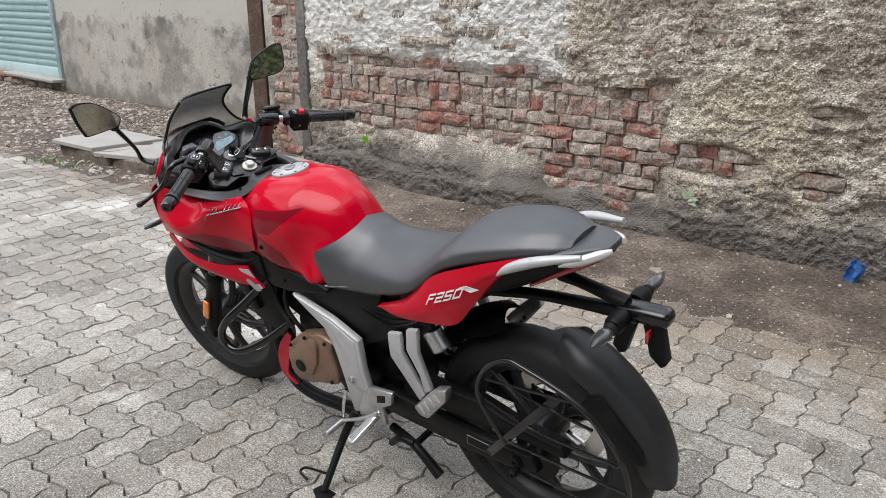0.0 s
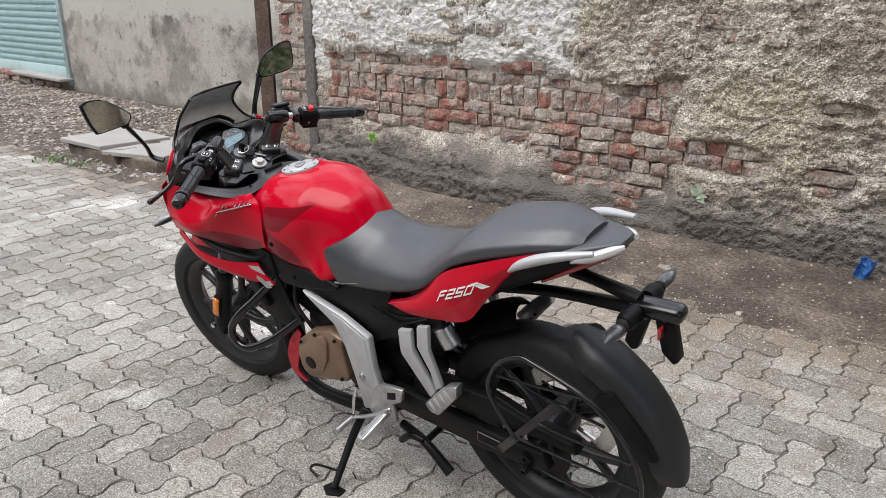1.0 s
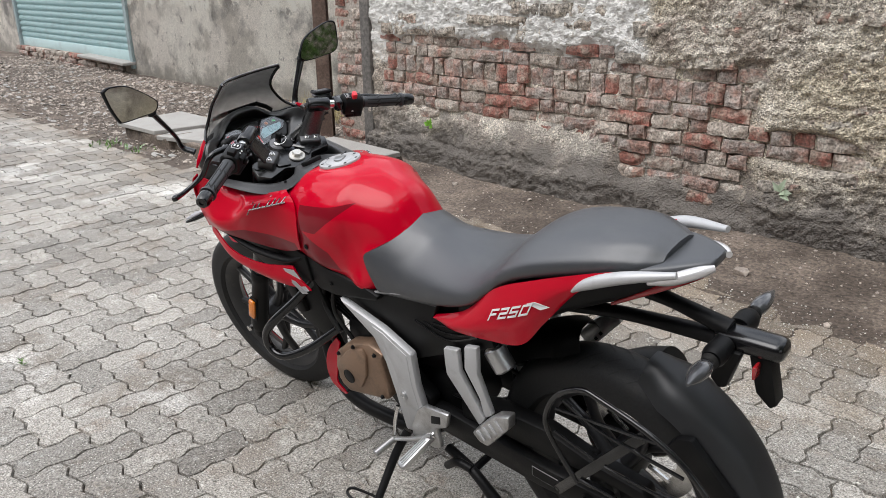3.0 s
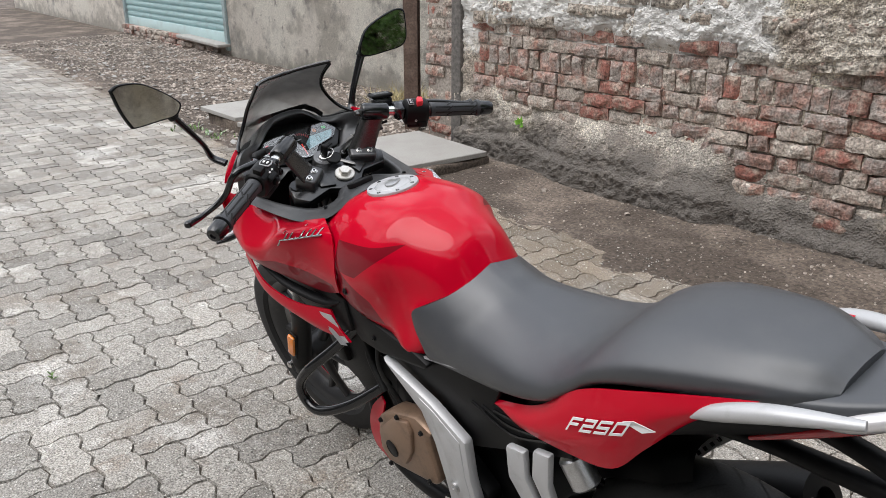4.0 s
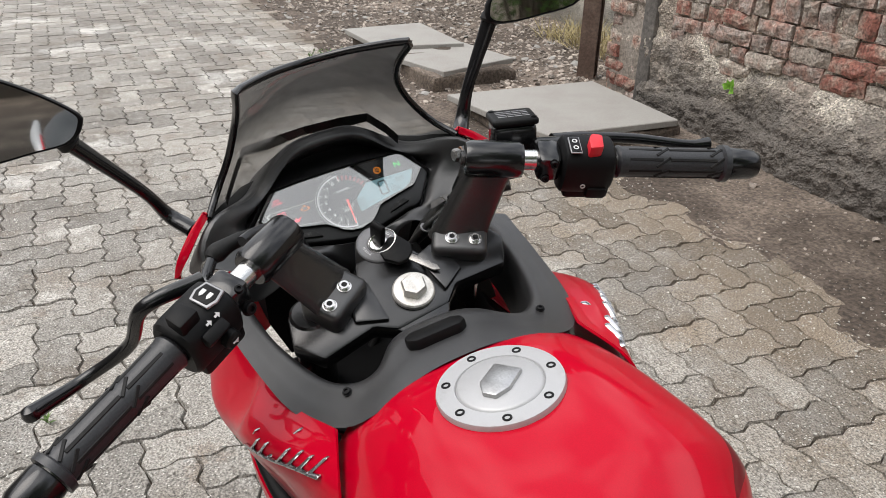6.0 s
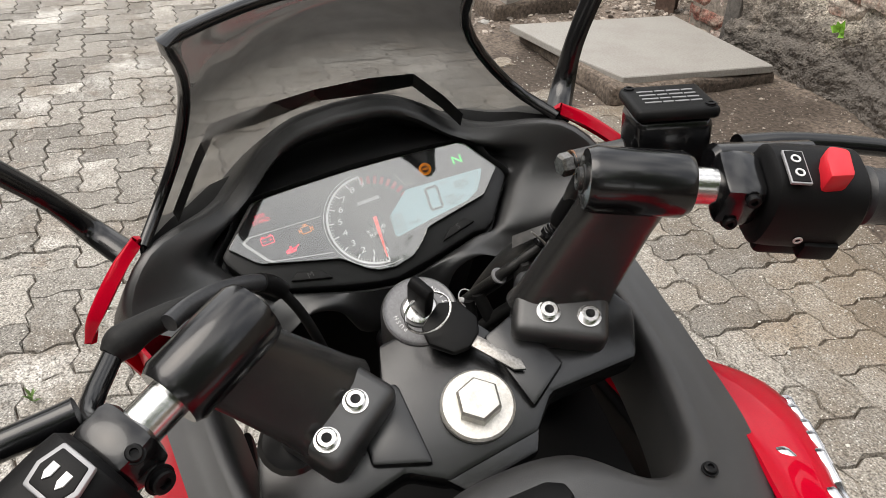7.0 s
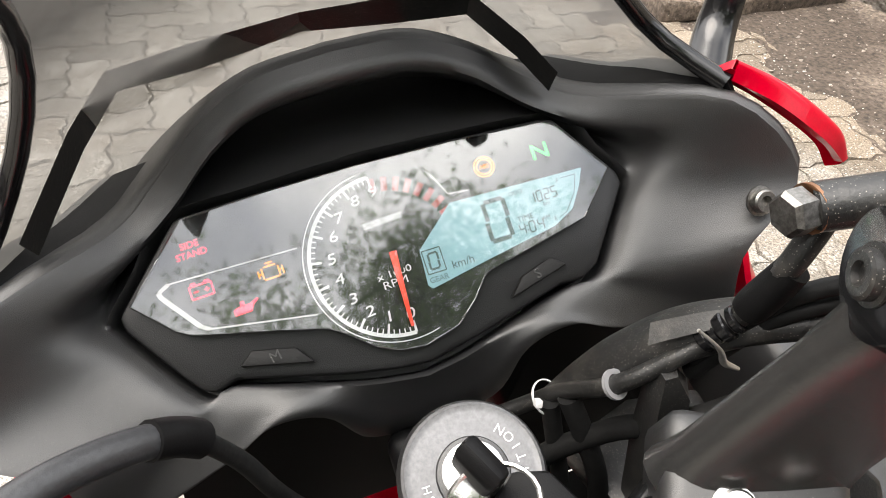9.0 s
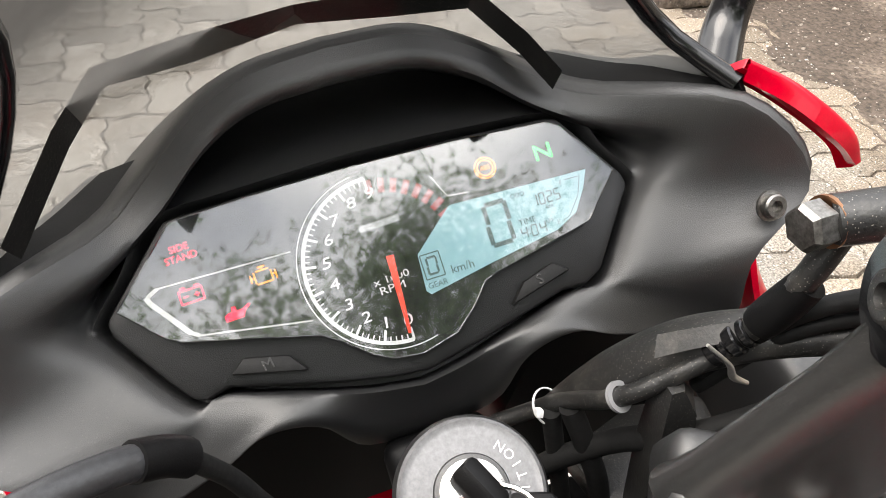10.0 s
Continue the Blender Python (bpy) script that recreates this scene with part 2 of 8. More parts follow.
def glass(name, tint, rough, mix, fade=None, cloudiness=0.0):
    """A thin pane: clear or tinted see-through with a mirror-like gloss on top."""
    m = bpy.data.materials.new(name)
    m.use_nodes = True
    n, l = m.node_tree.nodes, m.node_tree.links
    n.clear()
    out = n.new("ShaderNodeOutputMaterial")
    clear = n.new("ShaderNodeBsdfTransparent")
    clear.inputs["Color"].default_value = (*tint, 1)
    if fade:
        tc = n.new("ShaderNodeTexCoord")
        sep = n.new("ShaderNodeSeparateXYZ")
        ramp = n.new("ShaderNodeMapRange")
        ramp.inputs["From Min"].default_value, ramp.inputs["From Max"].default_value = fade[0], fade[1]
        x = n.new("ShaderNodeMixRGB")
        x.inputs["Color1"].default_value, x.inputs["Color2"].default_value = (*tint, 1), (*fade[2], 1)
        l.new(tc.outputs["Object"], sep.inputs["Vector"])
        l.new(sep.outputs["Z"], ramp.inputs["Value"])
        l.new(ramp.outputs["Result"], x.inputs["Fac"])
        l.new(x.outputs["Color"], clear.inputs["Color"])
    gloss = n.new("ShaderNodeBsdfGlossy")
    gloss.inputs["Roughness"].default_value = rough
    gloss.inputs["Color"].default_value = (1, 1, 1, 1)
    face = n.new("ShaderNodeLayerWeight")
    face.inputs["Blend"].default_value = 0.5
    steep = n.new("ShaderNodeMath")
    steep.operation = "POWER"
    steep.inputs[1].default_value = 5.0
    l.new(face.outputs["Facing"], steep.inputs[0])
    fres = n.new("ShaderNodeMapRange")
    fres.inputs["To Min"].default_value = mix
    l.new(steep.outputs[0], fres.inputs["Value"])
    both = n.new("ShaderNodeMixShader")
    l.new(fres.outputs["Result"], both.inputs["Fac"])
    l.new(clear.outputs["BSDF"], both.inputs[1])
    l.new(gloss.outputs["BSDF"], both.inputs[2])
    # Pale haze put into the pane itself as a film, weaker higher up.
    if cloudiness:
        film = n.new("ShaderNodeBsdfDiffuse")
        film.inputs["Color"].default_value = (0.42, 0.40, 0.37, 1)
        where = n.new("ShaderNodeTexNoise")
        where.inputs["Scale"].default_value, where.inputs["Detail"].default_value = 9.0, 6.0
        much = n.new("ShaderNodeMapRange")
        much.inputs["From Min"].default_value, much.inputs["From Max"].default_value = 0.3, 0.7
        much.inputs["To Min"].default_value, much.inputs["To Max"].default_value = cloudiness * 0.86, cloudiness * 1.14
        l.new(where.outputs["Fac"], much.inputs["Value"])
        low = n.new("ShaderNodeMapRange")
        low.inputs["To Min"].default_value, low.inputs["To Max"].default_value = 1.0, 0.36
        l.new(ramp.outputs["Result"], low.inputs["Value"])
        thin = n.new("ShaderNodeMath")
        thin.operation = "MULTIPLY"
        l.new(much.outputs["Result"], thin.inputs[0])
        l.new(low.outputs["Result"], thin.inputs[1])
        veil = n.new("ShaderNodeMixShader")
        l.new(thin.outputs[0], veil.inputs["Fac"])
        l.new(both.outputs["Shader"], veil.inputs[1])
        glow = n.new("ShaderNodeBsdfTranslucent")
        glow.inputs["Color"].default_value = (0.50, 0.49, 0.47, 1)
        haze = n.new("ShaderNodeMixShader")
        haze.inputs["Fac"].default_value = 0.36
        l.new(film.outputs["BSDF"], haze.inputs[1])
        l.new(glow.outputs["BSDF"], haze.inputs[2])
        l.new(haze.outputs["Shader"], veil.inputs[2])
        both = veil
    l.new(both.outputs["Shader"], out.inputs["Surface"])
    return m


LENS = glass("dash_lens", (0.93, 0.94, 0.94), 0.035, 0.085)
SMOKE = glass("smoked_windscreen", (0.50, 0.495, 0.48), 0.02, 0.03, (0.985, 1.040, (0.042, 0.042, 0.042)), 0.46)

PAVER = material("concrete_paver", (0.315, 0.296, 0.265), 0.9, 0.0, random=0.26, world=True, dirt=((0.19, 0.15, 0.108), 2.42, 3.45), stain=(0.8, (0.23, 0.21, 0.185), 0.47, 0.63), stains=[(3.3, (0.22, 0.195, 0.165), 0.53, 0.62), (7.0, (0.24, 0.205, 0.17), 0.57, 0.63), (14, (0.47, 0.455, 0.42), 0.55, 0.72), (1.7, (0.52, 0.50, 0.465), 0.56, 0.66), (48, (0.19, 0.172, 0.15), 0.55, 0.64), (130, (0.17, 0.15, 0.128), 0.56, 0.64)], grain=(190, 0.62, 0.0022), specks=(85, (0.66, 0.64, 0.60), 0.20))
SLAB = material("grey_stone_slab", (0.34, 0.328, 0.305), 0.8, 0.0, stain=(4, (0.30, 0.28, 0.26), 0.45, 0.7), grain=(120, 0.12, 0.0008))
STONE = material("rubble_stone", (0.33, 0.285, 0.245), 0.9, 0.0, random=0.5, grain=(60, 0.25, 0.003))
GRIT = material("pale_grit", (0.52, 0.50, 0.46), 0.9, 0.0, random=0.4)
BRICK = material("weathered_brick", (0.34, 0.205, 0.165), 0.9, 0.0, random=0.22, world=True, stain=(11, (0.33, 0.29, 0.26), 0.40, 0.58), stains=[(35, (0.16, 0.11, 0.09), 0.52, 0.66), (26, (0.46, 0.41, 0.36), 0.56, 0.68)], grain=(90, 0.5, 0.008))
REDBRICK = material("fresh_red_brick", (0.27, 0.112, 0.086), 0.9, 0.0, random=0.2, world=True, stain=(14, (0.34, 0.27, 0.22), 0.44, 0.62), stains=[(40, (0.15, 0.09, 0.07), 0.52, 0.66)], grain=(90, 0.5, 0.006))
SMEARED = material("cement_smeared_brick", (0.50, 0.455, 0.39), 0.94, 0.0, world=True, stain=(7, (0.33, 0.275, 0.225), 0.46, 0.60), stains=[(12, (0.36, 0.20, 0.155), 0.58, 0.68), (2.2, (0.27, 0.245, 0.215), 0.50, 0.66)], grain=(60, 0.7, 0.02))
PALEBRICK = material("mortar_smeared_brick", (0.40, 0.345, 0.295), 0.92, 0.0, random=0.18, world=True, stain=(9, (0.31, 0.17, 0.13), 0.50, 0.66), stains=[(30, (0.20, 0.17, 0.145), 0.52, 0.66), (22, (0.52, 0.48, 0.42), 0.55, 0.68)], grain=(90, 0.5, 0.008))
SHUTTER = material("pale_blue_shutter_paint", (0.46, 0.60, 0.60), 0.55, 0.1, stain=(6, (0.40, 0.50, 0.50), 0.5, 0.75), grain=(80, 0.08, 0.0004))
RUST = material("brown_rusted_steel", (0.115, 0.075, 0.058), 0.8, 0.1, stain=(7, (0.19, 0.135, 0.105), 0.45, 0.7), grain=(60, 0.25, 0.0015))
PIPEPAINT = material("pale_blue_steel", (0.33, 0.41, 0.42), 0.6, 0.2, stain=(8, (0.20, 0.20, 0.19), 0.52, 0.75), grain=(60, 0.12, 0.0008))
LEAF = material("leaf_green", (0.10, 0.19, 0.04), 0.6, 0.0, random=0.5, spec=0.25, transmission=0.3)
LEAFLIT = material("young_leaf", (0.16, 0.36, 0.03), 0.5, 0.0, random=0.25)
PALELEAF = material("dusty_leaf", (0.30, 0.36, 0.25), 0.6, 0.0, random=0.2)
DRYGRASS = material("dry_grass", (0.42, 0.35, 0.18), 0.8, 0.0, random=0.3)
BARK = material("bark", (0.11, 0.085, 0.065), 0.95, 0.0, stain=(6, (0.18, 0.15, 0.12), 0.45, 0.7), grain=(25, 0.3, 0.012))
BLUEBAG = material("blue_plastic_scrap", (0.10, 0.30, 0.72), 0.4, 0.0, stain=(30, (0.55, 0.66, 0.82), 0.55, 0.7))


def earth():
    m = material("bare_earth", (0.085, 0.066, 0.052), 0.95, 0.0, stain=(1.6, (0.23, 0.185, 0.15), 0.47, 0.68), grain=(60, 0.5, 0.010), specks=(38, (0.34, 0.31, 0.27), 0.10))
    return m


EARTH = earth()


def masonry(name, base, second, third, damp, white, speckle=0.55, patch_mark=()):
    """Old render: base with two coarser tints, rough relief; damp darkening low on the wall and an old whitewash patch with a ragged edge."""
    # Grain tone follows the bump's height, so crevice shade is put into the colour.
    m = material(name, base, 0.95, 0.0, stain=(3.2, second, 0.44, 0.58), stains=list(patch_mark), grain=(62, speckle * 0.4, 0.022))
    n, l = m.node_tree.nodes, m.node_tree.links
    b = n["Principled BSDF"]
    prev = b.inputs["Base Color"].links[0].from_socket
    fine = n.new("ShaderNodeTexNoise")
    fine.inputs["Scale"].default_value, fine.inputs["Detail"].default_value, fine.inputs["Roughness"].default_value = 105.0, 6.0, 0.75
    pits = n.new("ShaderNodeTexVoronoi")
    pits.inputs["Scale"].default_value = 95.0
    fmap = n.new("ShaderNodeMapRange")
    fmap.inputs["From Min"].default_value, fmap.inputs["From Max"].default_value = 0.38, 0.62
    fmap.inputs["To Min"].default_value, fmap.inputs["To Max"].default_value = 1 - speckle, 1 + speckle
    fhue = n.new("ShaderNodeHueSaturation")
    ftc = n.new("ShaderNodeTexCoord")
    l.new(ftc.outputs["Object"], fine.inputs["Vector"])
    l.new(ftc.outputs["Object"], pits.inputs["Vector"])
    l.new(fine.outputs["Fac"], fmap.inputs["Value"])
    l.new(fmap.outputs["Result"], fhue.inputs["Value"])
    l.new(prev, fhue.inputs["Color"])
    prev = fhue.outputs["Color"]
    old = b.inputs["Normal"].links[0].from_socket
    pit = n.new("ShaderNodeBump")
    pit.inputs["Strength"].default_value, pit.inputs["Distance"].default_value = 0.8, 0.012
    l.new(pits.outputs["Distance"], pit.inputs["Height"])
    l.new(old, pit.inputs["Normal"])
    l.new(pit.outputs["Normal"], b.inputs["Normal"])
    geo = n.new("ShaderNodeTexCoord")
    sep = n.new("ShaderNodeSeparateXYZ")
    l.new(geo.outputs["Object"], sep.inputs["Vector"])
    noi = n.new("ShaderNodeTexNoise")
    noi.inputs["Scale"].default_value, noi.inputs["Detail"].default_value, noi.inputs["Roughness"].default_value = 5.0, 8.0, 0.7
    l.new(geo.outputs["Object"], noi.inputs["Vector"])

    def maths(op, a, c):
        k = n.new("ShaderNodeMath")
        k.operation = op
        for i, v in enumerate((a, c)):
            if isinstance(v, (int, float)):
                k.inputs[i].default_value = v
            else:
                l.new(v, k.inputs[i])
        return k.outputs[0]

    def band(value, low, high):
        r = n.new("ShaderNodeMapRange")
        r.interpolation_type = "SMOOTHSTEP"
        r.inputs["From Min"].default_value, r.inputs["From Max"].default_value = low, high
        l.new(value, r.inputs["Value"])
        return r.outputs["Result"]

    def blend(fac, one, colour):
        x = n.new("ShaderNodeMixRGB")
        l.new(fac, x.inputs["Fac"])
        l.new(one, x.inputs["Color1"])
        x.inputs["Color2"].default_value = (*colour, 1)
        return x.outputs["Color"]

    wobble = maths("MULTIPLY", maths("SUBTRACT", noi.outputs["Fac"], 0.5), 0.9)
    height = maths("ADD", sep.outputs["Z"], wobble)
    if white:
        lo, hi, x0, x1 = white[:4]
        fac = band(height, lo, hi)
        along = maths("ADD", sep.outputs["X"], maths("MULTIPLY", wobble, 0.25))
        fac = maths("MULTIPLY", fac, band(along, x1 + 0.04, x1 - 0.04))
        fac = maths("MULTIPLY", fac, band(along, x0 - 0.05, x0 + 0.05))
        speck = n.new("ShaderNodeTexNoise")
        speck.inputs["Scale"].default_value, speck.inputs["Detail"].default_value = 26.0, 6.0
        l.new(geo.outputs["Object"], speck.inputs["Vector"])
        fac = maths("MULTIPLY", fac, band(speck.outputs["Fac"], 0.27, 0.42))
        prev = blend(fac, prev, third)
    prev = blend(band(height, damp[1], damp[0]), prev, damp[2])
    l.new(prev, b.inputs["Base Color"])
    return m


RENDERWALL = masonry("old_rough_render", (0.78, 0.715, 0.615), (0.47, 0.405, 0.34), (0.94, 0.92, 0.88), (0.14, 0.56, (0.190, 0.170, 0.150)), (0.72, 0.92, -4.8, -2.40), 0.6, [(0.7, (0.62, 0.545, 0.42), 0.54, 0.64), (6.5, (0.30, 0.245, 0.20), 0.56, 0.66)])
GREYRENDER = masonry("grey_cement_render", (0.78, 0.73, 0.655), (0.56, 0.52, 0.455), (0.86, 0.83, 0.76), (0.0, 0.3, (0.42, 0.39, 0.34)), (1.0, 1.08, -12.0, -4.0), 0.22, [(1.5, (0.25, 0.235, 0.215), 0.54, 0.66), (0.9, (0.82, 0.78, 0.70), 0.54, 0.62), (9.0, (0.40, 0.37, 0.33), 0.58, 0.66)])
DARKCEMENT = material("dark_cement_skirting", (0.135, 0.125, 0.115), 0.93, 0.0, stain=(4, (0.23, 0.21, 0.19), 0.46, 0.7), grain=(40, 0.3, 0.006))
MORTAR = material("grey_mortar", (0.255, 0.22, 0.185), 0.95, 0.0, stain=(3, (0.36, 0.32, 0.28), 0.42, 0.65), grain=(55, 0.3, 0.008))


# ---------- mesh helpers ----------
def part(name, bm, mat, parent=None, label="", sharp=35, smooth=True):
    """Links a bmesh as one mesh object, under a thing or a part where one is given."""
    bmesh.ops.recalc_face_normals(bm, faces=bm.faces[:])
    me = bpy.data.meshes.new(name)
    bm.to_mesh(me)
    bm.free()
    for m in mat if isinstance(mat, (list, tuple)) else [mat]:
        me.materials.append(m)
    if smooth:
        me.shade_smooth()
        me.set_sharp_from_angle(angle=radians(sharp))
    ob = new(name, me)
    if parent:
        ob.parent = parent
    if label:
        ob["label"] = label
    return ob


def thing(name, m, label, category, group="", kind=""):
    ob = new(name)
    ob.matrix_world = m
    ob.empty_display_size = 0.1
    return tagged(ob, label, category, group, kind)


def spline(points, n):
    """n points along a Catmull-Rom curve through the points (any dimension), even in parameter."""
    p = np.array(points, float)
    k = len(p)
    if k == 2:
        return [p[0] + (p[1] - p[0]) * i / (n - 1) for i in range(n)]
    out = []
    for i in range(n):
        s = i / (n - 1) * (k - 1)
        j = min(int(s), k - 2)
        f = s - j
        a, b, c, d = p[max(j - 1, 0)], p[j], p[j + 1], p[min(j + 2, k - 1)]
        if j == 0:
            a = 2 * b - c
        if j == k - 2:
            d = 2 * c - b
        out.append(0.5 * (2 * b + (c - a) * f + (2 * a - 5 * b + 4 * c - d) * f * f + (3 * b - a - 3 * c + d) * f ** 3))
    return out


def grid_faces(bm, rows, wrap=False):
    vs = [[bm.verts.new(p) for p in r] for r in rows]
    m = len(vs[0])
    fs = []
    for a, b in zip(vs, vs[1:]):
        for i in range(m if wrap else m - 1):
            j = (i + 1) % m
            fs.append(bm.faces.new((a[i], a[j], b[j], b[i])))
    return vs, fs


def loft(rings, cap=True, bm=None):
    bm = bm or bmesh.new()
    vs, _ = grid_faces(bm, rings, True)
    if cap:
        bm.faces.new(vs[0])
        bm.faces.new(vs[-1][::-1])
    return bm


def body(sections, nx, ny, mirror=True):
    """A closed symmetrical body: sections of (x, skew, half profile [(y, z), ...] from top centre to bottom centre); skew moves x by skew * |y|, and a third number in a profile point sets its x."""
    half = [spline([(q[2] if len(q) > 2 else x + sk * q[0], q[0], q[1]) for q in prof], ny) for x, sk, prof in sections]
    cols = [spline([h[j] for h in half], nx) for j in range(ny)]
    rings = []
    for i in range(nx):
        left = [tuple(cols[j][i]) for j in range(ny)]
        left[0] = (left[0][0], 0.0, left[0][2])
        left[-1] = (left[-1][0], 0.0, left[-1][2])
        rings.append(left + [(p[0], -p[1], p[2]) for p in left[-2:0:-1]])
    return loft(rings)


def patch(rows, nu, nv, thick=0.003, mirror=False):
    """A curved panel through rows of points, with thickness; mirror makes the right-hand one."""
    rows = [[np.array(p, float) * ((1, -1, 1) if mirror else 1) for p in r] for r in rows]
    wide = [spline(r, nu) for r in rows]
    grid = [spline([w[i] for w in wide], nv) for i in range(nu)]
    bm = bmesh.new()
    _, fs = grid_faces(bm, grid)
    bmesh.ops.recalc_face_normals(bm, faces=fs)
    c = sum((f.calc_center_median().y for f in fs)) / len(fs)
    if sum(f.normal.y * f.calc_area() for f in fs) * c < 0:
        bmesh.ops.reverse_faces(bm, faces=fs)
    if thick:
        bmesh.ops.solidify(bm, geom=fs, thickness=thick)
    return bm


def frames_along(pts):
    pts = [Vector(p) for p in pts]
    out, up = [], None
    for i, p in enumerate(pts):
        d = (pts[min(i + 1, len(pts) - 1)] - pts[max(i - 1, 0)]).normalized()
        if up is None:
            up = Vector((0, 0, 1)) if abs(d.z) < 0.9 else Vector((1, 0, 0))
        side = d.cross(up).normalized()
        up = side.cross(d).normalized()
        out.append((p, side, up))
    return out


def tube(points, radius, n=0, seg=10, cap=True, bm=None, flat=1.0):
    """A round bar through the points; radius is one number or one for each point; n resamples smoothly."""
    seg = max(seg, 14) if seg >= 8 else seg
    pts = [tuple(p) for p in points]
    rad = list(radius) if isinstance(radius, (list, tuple)) else [radius] * len(pts)
    if n:
        both = spline([(*p, r) for p, r in zip(pts, rad)], n)
        pts, rad = [tuple(b[:3]) for b in both], [b[3] for b in both]
    rings = []
    for (p, s, u), r in zip(frames_along(pts), rad):
        rings.append([tuple(p + s * (math.cos(a) * r) + u * (math.sin(a) * r * flat)) for a in (2 * math.pi * k / seg for k in range(seg))])
    return loft(rings, cap, bm)


def lathe(profile, seg=32, m=None, bm=None):
    """Profile of (radius, height) turned round z, then moved by m."""
    bm = bm or bmesh.new()
    m = m or Matrix()
    rings = [[tuple(m @ Vector((r * math.cos(a), r * math.sin(a), h))) for a in (2 * math.pi * k / seg for k in range(seg))] for r, h in profile]
    return loft(rings, True, bm)


def along(p, d, roll=0.0):
    """A pose at p with its z axis along d."""
    return Matrix.Translation(p) @ Vector(d).to_track_quat("Z", "Y").to_matrix().to_4x4() @ Matrix.Rotation(roll, 4, "Z")


def rod(a, b, r, seg=14, bevel=0.0, bm=None):
    a, b = Vector(a), Vector(b)
    h = (b - a).length
    k = min(bevel, r * 0.6)
    prof = [(r - k, 0), (r, k), (r, h - k), (r - k, h)] if k else [(r, 0), (r, h)]
    return lathe(prof, seg, along(a, b - a), bm)


def box(size, m=None, bevel=0.003, seg=2, bm=None):
    own = bmesh.new()
    bmesh.ops.create_cube(own, size=1.0)
    bmesh.ops.scale(own, vec=size, verts=own.verts)
    if bevel:
        bmesh.ops.bevel(own, geom=own.edges[:], offset=bevel, segments=seg, affect="EDGES", profile=0.5)
    bmesh.ops.transform(own, matrix=m or Matrix(), verts=own.verts)
    return join(bm, own)


def join(bm, own):
    if bm is None:
        return own
    me = bpy.data.meshes.new("join")
    own.to_mesh(me)
    own.free()
    bm.from_mesh(me)
    bpy.data.meshes.remove(me)
    return bm


def prism(poly, thick, m=None, bevel=0.002, seg=2, bm=None):
    """An outline in the x-y plane, extruded by thick along z (centred), with rounded edges."""
    own = bmesh.new()
    f = own.faces.new([own.verts.new((x, y, -thick / 2)) for x, y in poly])
    r = bmesh.ops.extrude_face_region(own, geom=[f])
    bmesh.ops.translate(own, vec=(0, 0, thick), verts=[v for v in r["geom"] if isinstance(v, bmesh.types.BMVert)])
    bmesh.ops.recalc_face_normals(own, faces=own.faces[:])
    if bevel:
        sharp = [e for e in own.edges if len(e.link_faces) == 2 and e.calc_face_angle(0) > 0.6]
        bmesh.ops.bevel(own, geom=sharp, offset=bevel, segments=seg, affect="EDGES", profile=0.5)
    bmesh.ops.transform(own, matrix=m or Matrix(), verts=own.verts)
    return join(bm, own)


def side_plate(poly, y, thick, bevel=0.003, bm=None):
    """A plate that stands along the bike: outline of (x, z) at the distance y from the middle."""
    m = Matrix(((1, 0, 0, 0), (0, 0, -1, y), (0, 1, 0, 0), (0, 0, 0, 1)))
    return prism(poly, thick, m, bevel, 2, bm)


def words(body_text, size, m, depth=0.0002, bm=None, align="CENTER", shear=0.0):
    c = bpy.data.curves.new("words", "FONT")
    c.body, c.size, c.extrude, c.align_x, c.align_y, c.shear = body_text, size, depth, align, "CENTER", shear
    c.resolution_u = 3
    ob = bpy.data.objects.new("words", c)
    scene.collection.objects.link(ob)
    me = bpy.data.meshes.new_from_object(ob.evaluated_get(bpy.context.evaluated_depsgraph_get()))
    bpy.data.objects.remove(ob)
    bpy.data.curves.remove(c)
    me.transform(m)
    bm = bm or bmesh.new()
    bm.from_mesh(me)
    bpy.data.meshes.remove(me)
    return bm


def fbm(x, y, z, octaves=4):
    v, a = 0.0, 0.5
    for _ in range(octaves):
        v += a * noise.noise((x, y, z))
        x, y, z, a = x * 2.03, y * 2.03, z * 2.03, a * 0.5
    return v


def stone(r, seed, flat=0.7):
    """A small angular stone."""
    bm = bmesh.new()
    bmesh.ops.create_icosphere(bm, subdivisions=1, radius=1.0)
    rnd = random.Random(seed)
    off = rnd.uniform(0, 90)
    for v in bm.verts:
        k = 1 + 0.7 * noise.noise(v.co * 1.1 + Vector((off, off, 0)))
        v.co = Vector((v.co.x * k * r * rnd.uniform(0.9, 1.1), v.co.y * k * r * 0.8, v.co.z * k * r * flat))
    return bm


# ---------- ground: one sheet, earth that rises over the paving's edge ----------
WALL_Y = 4.17
PAVE_EDGE = 3.32


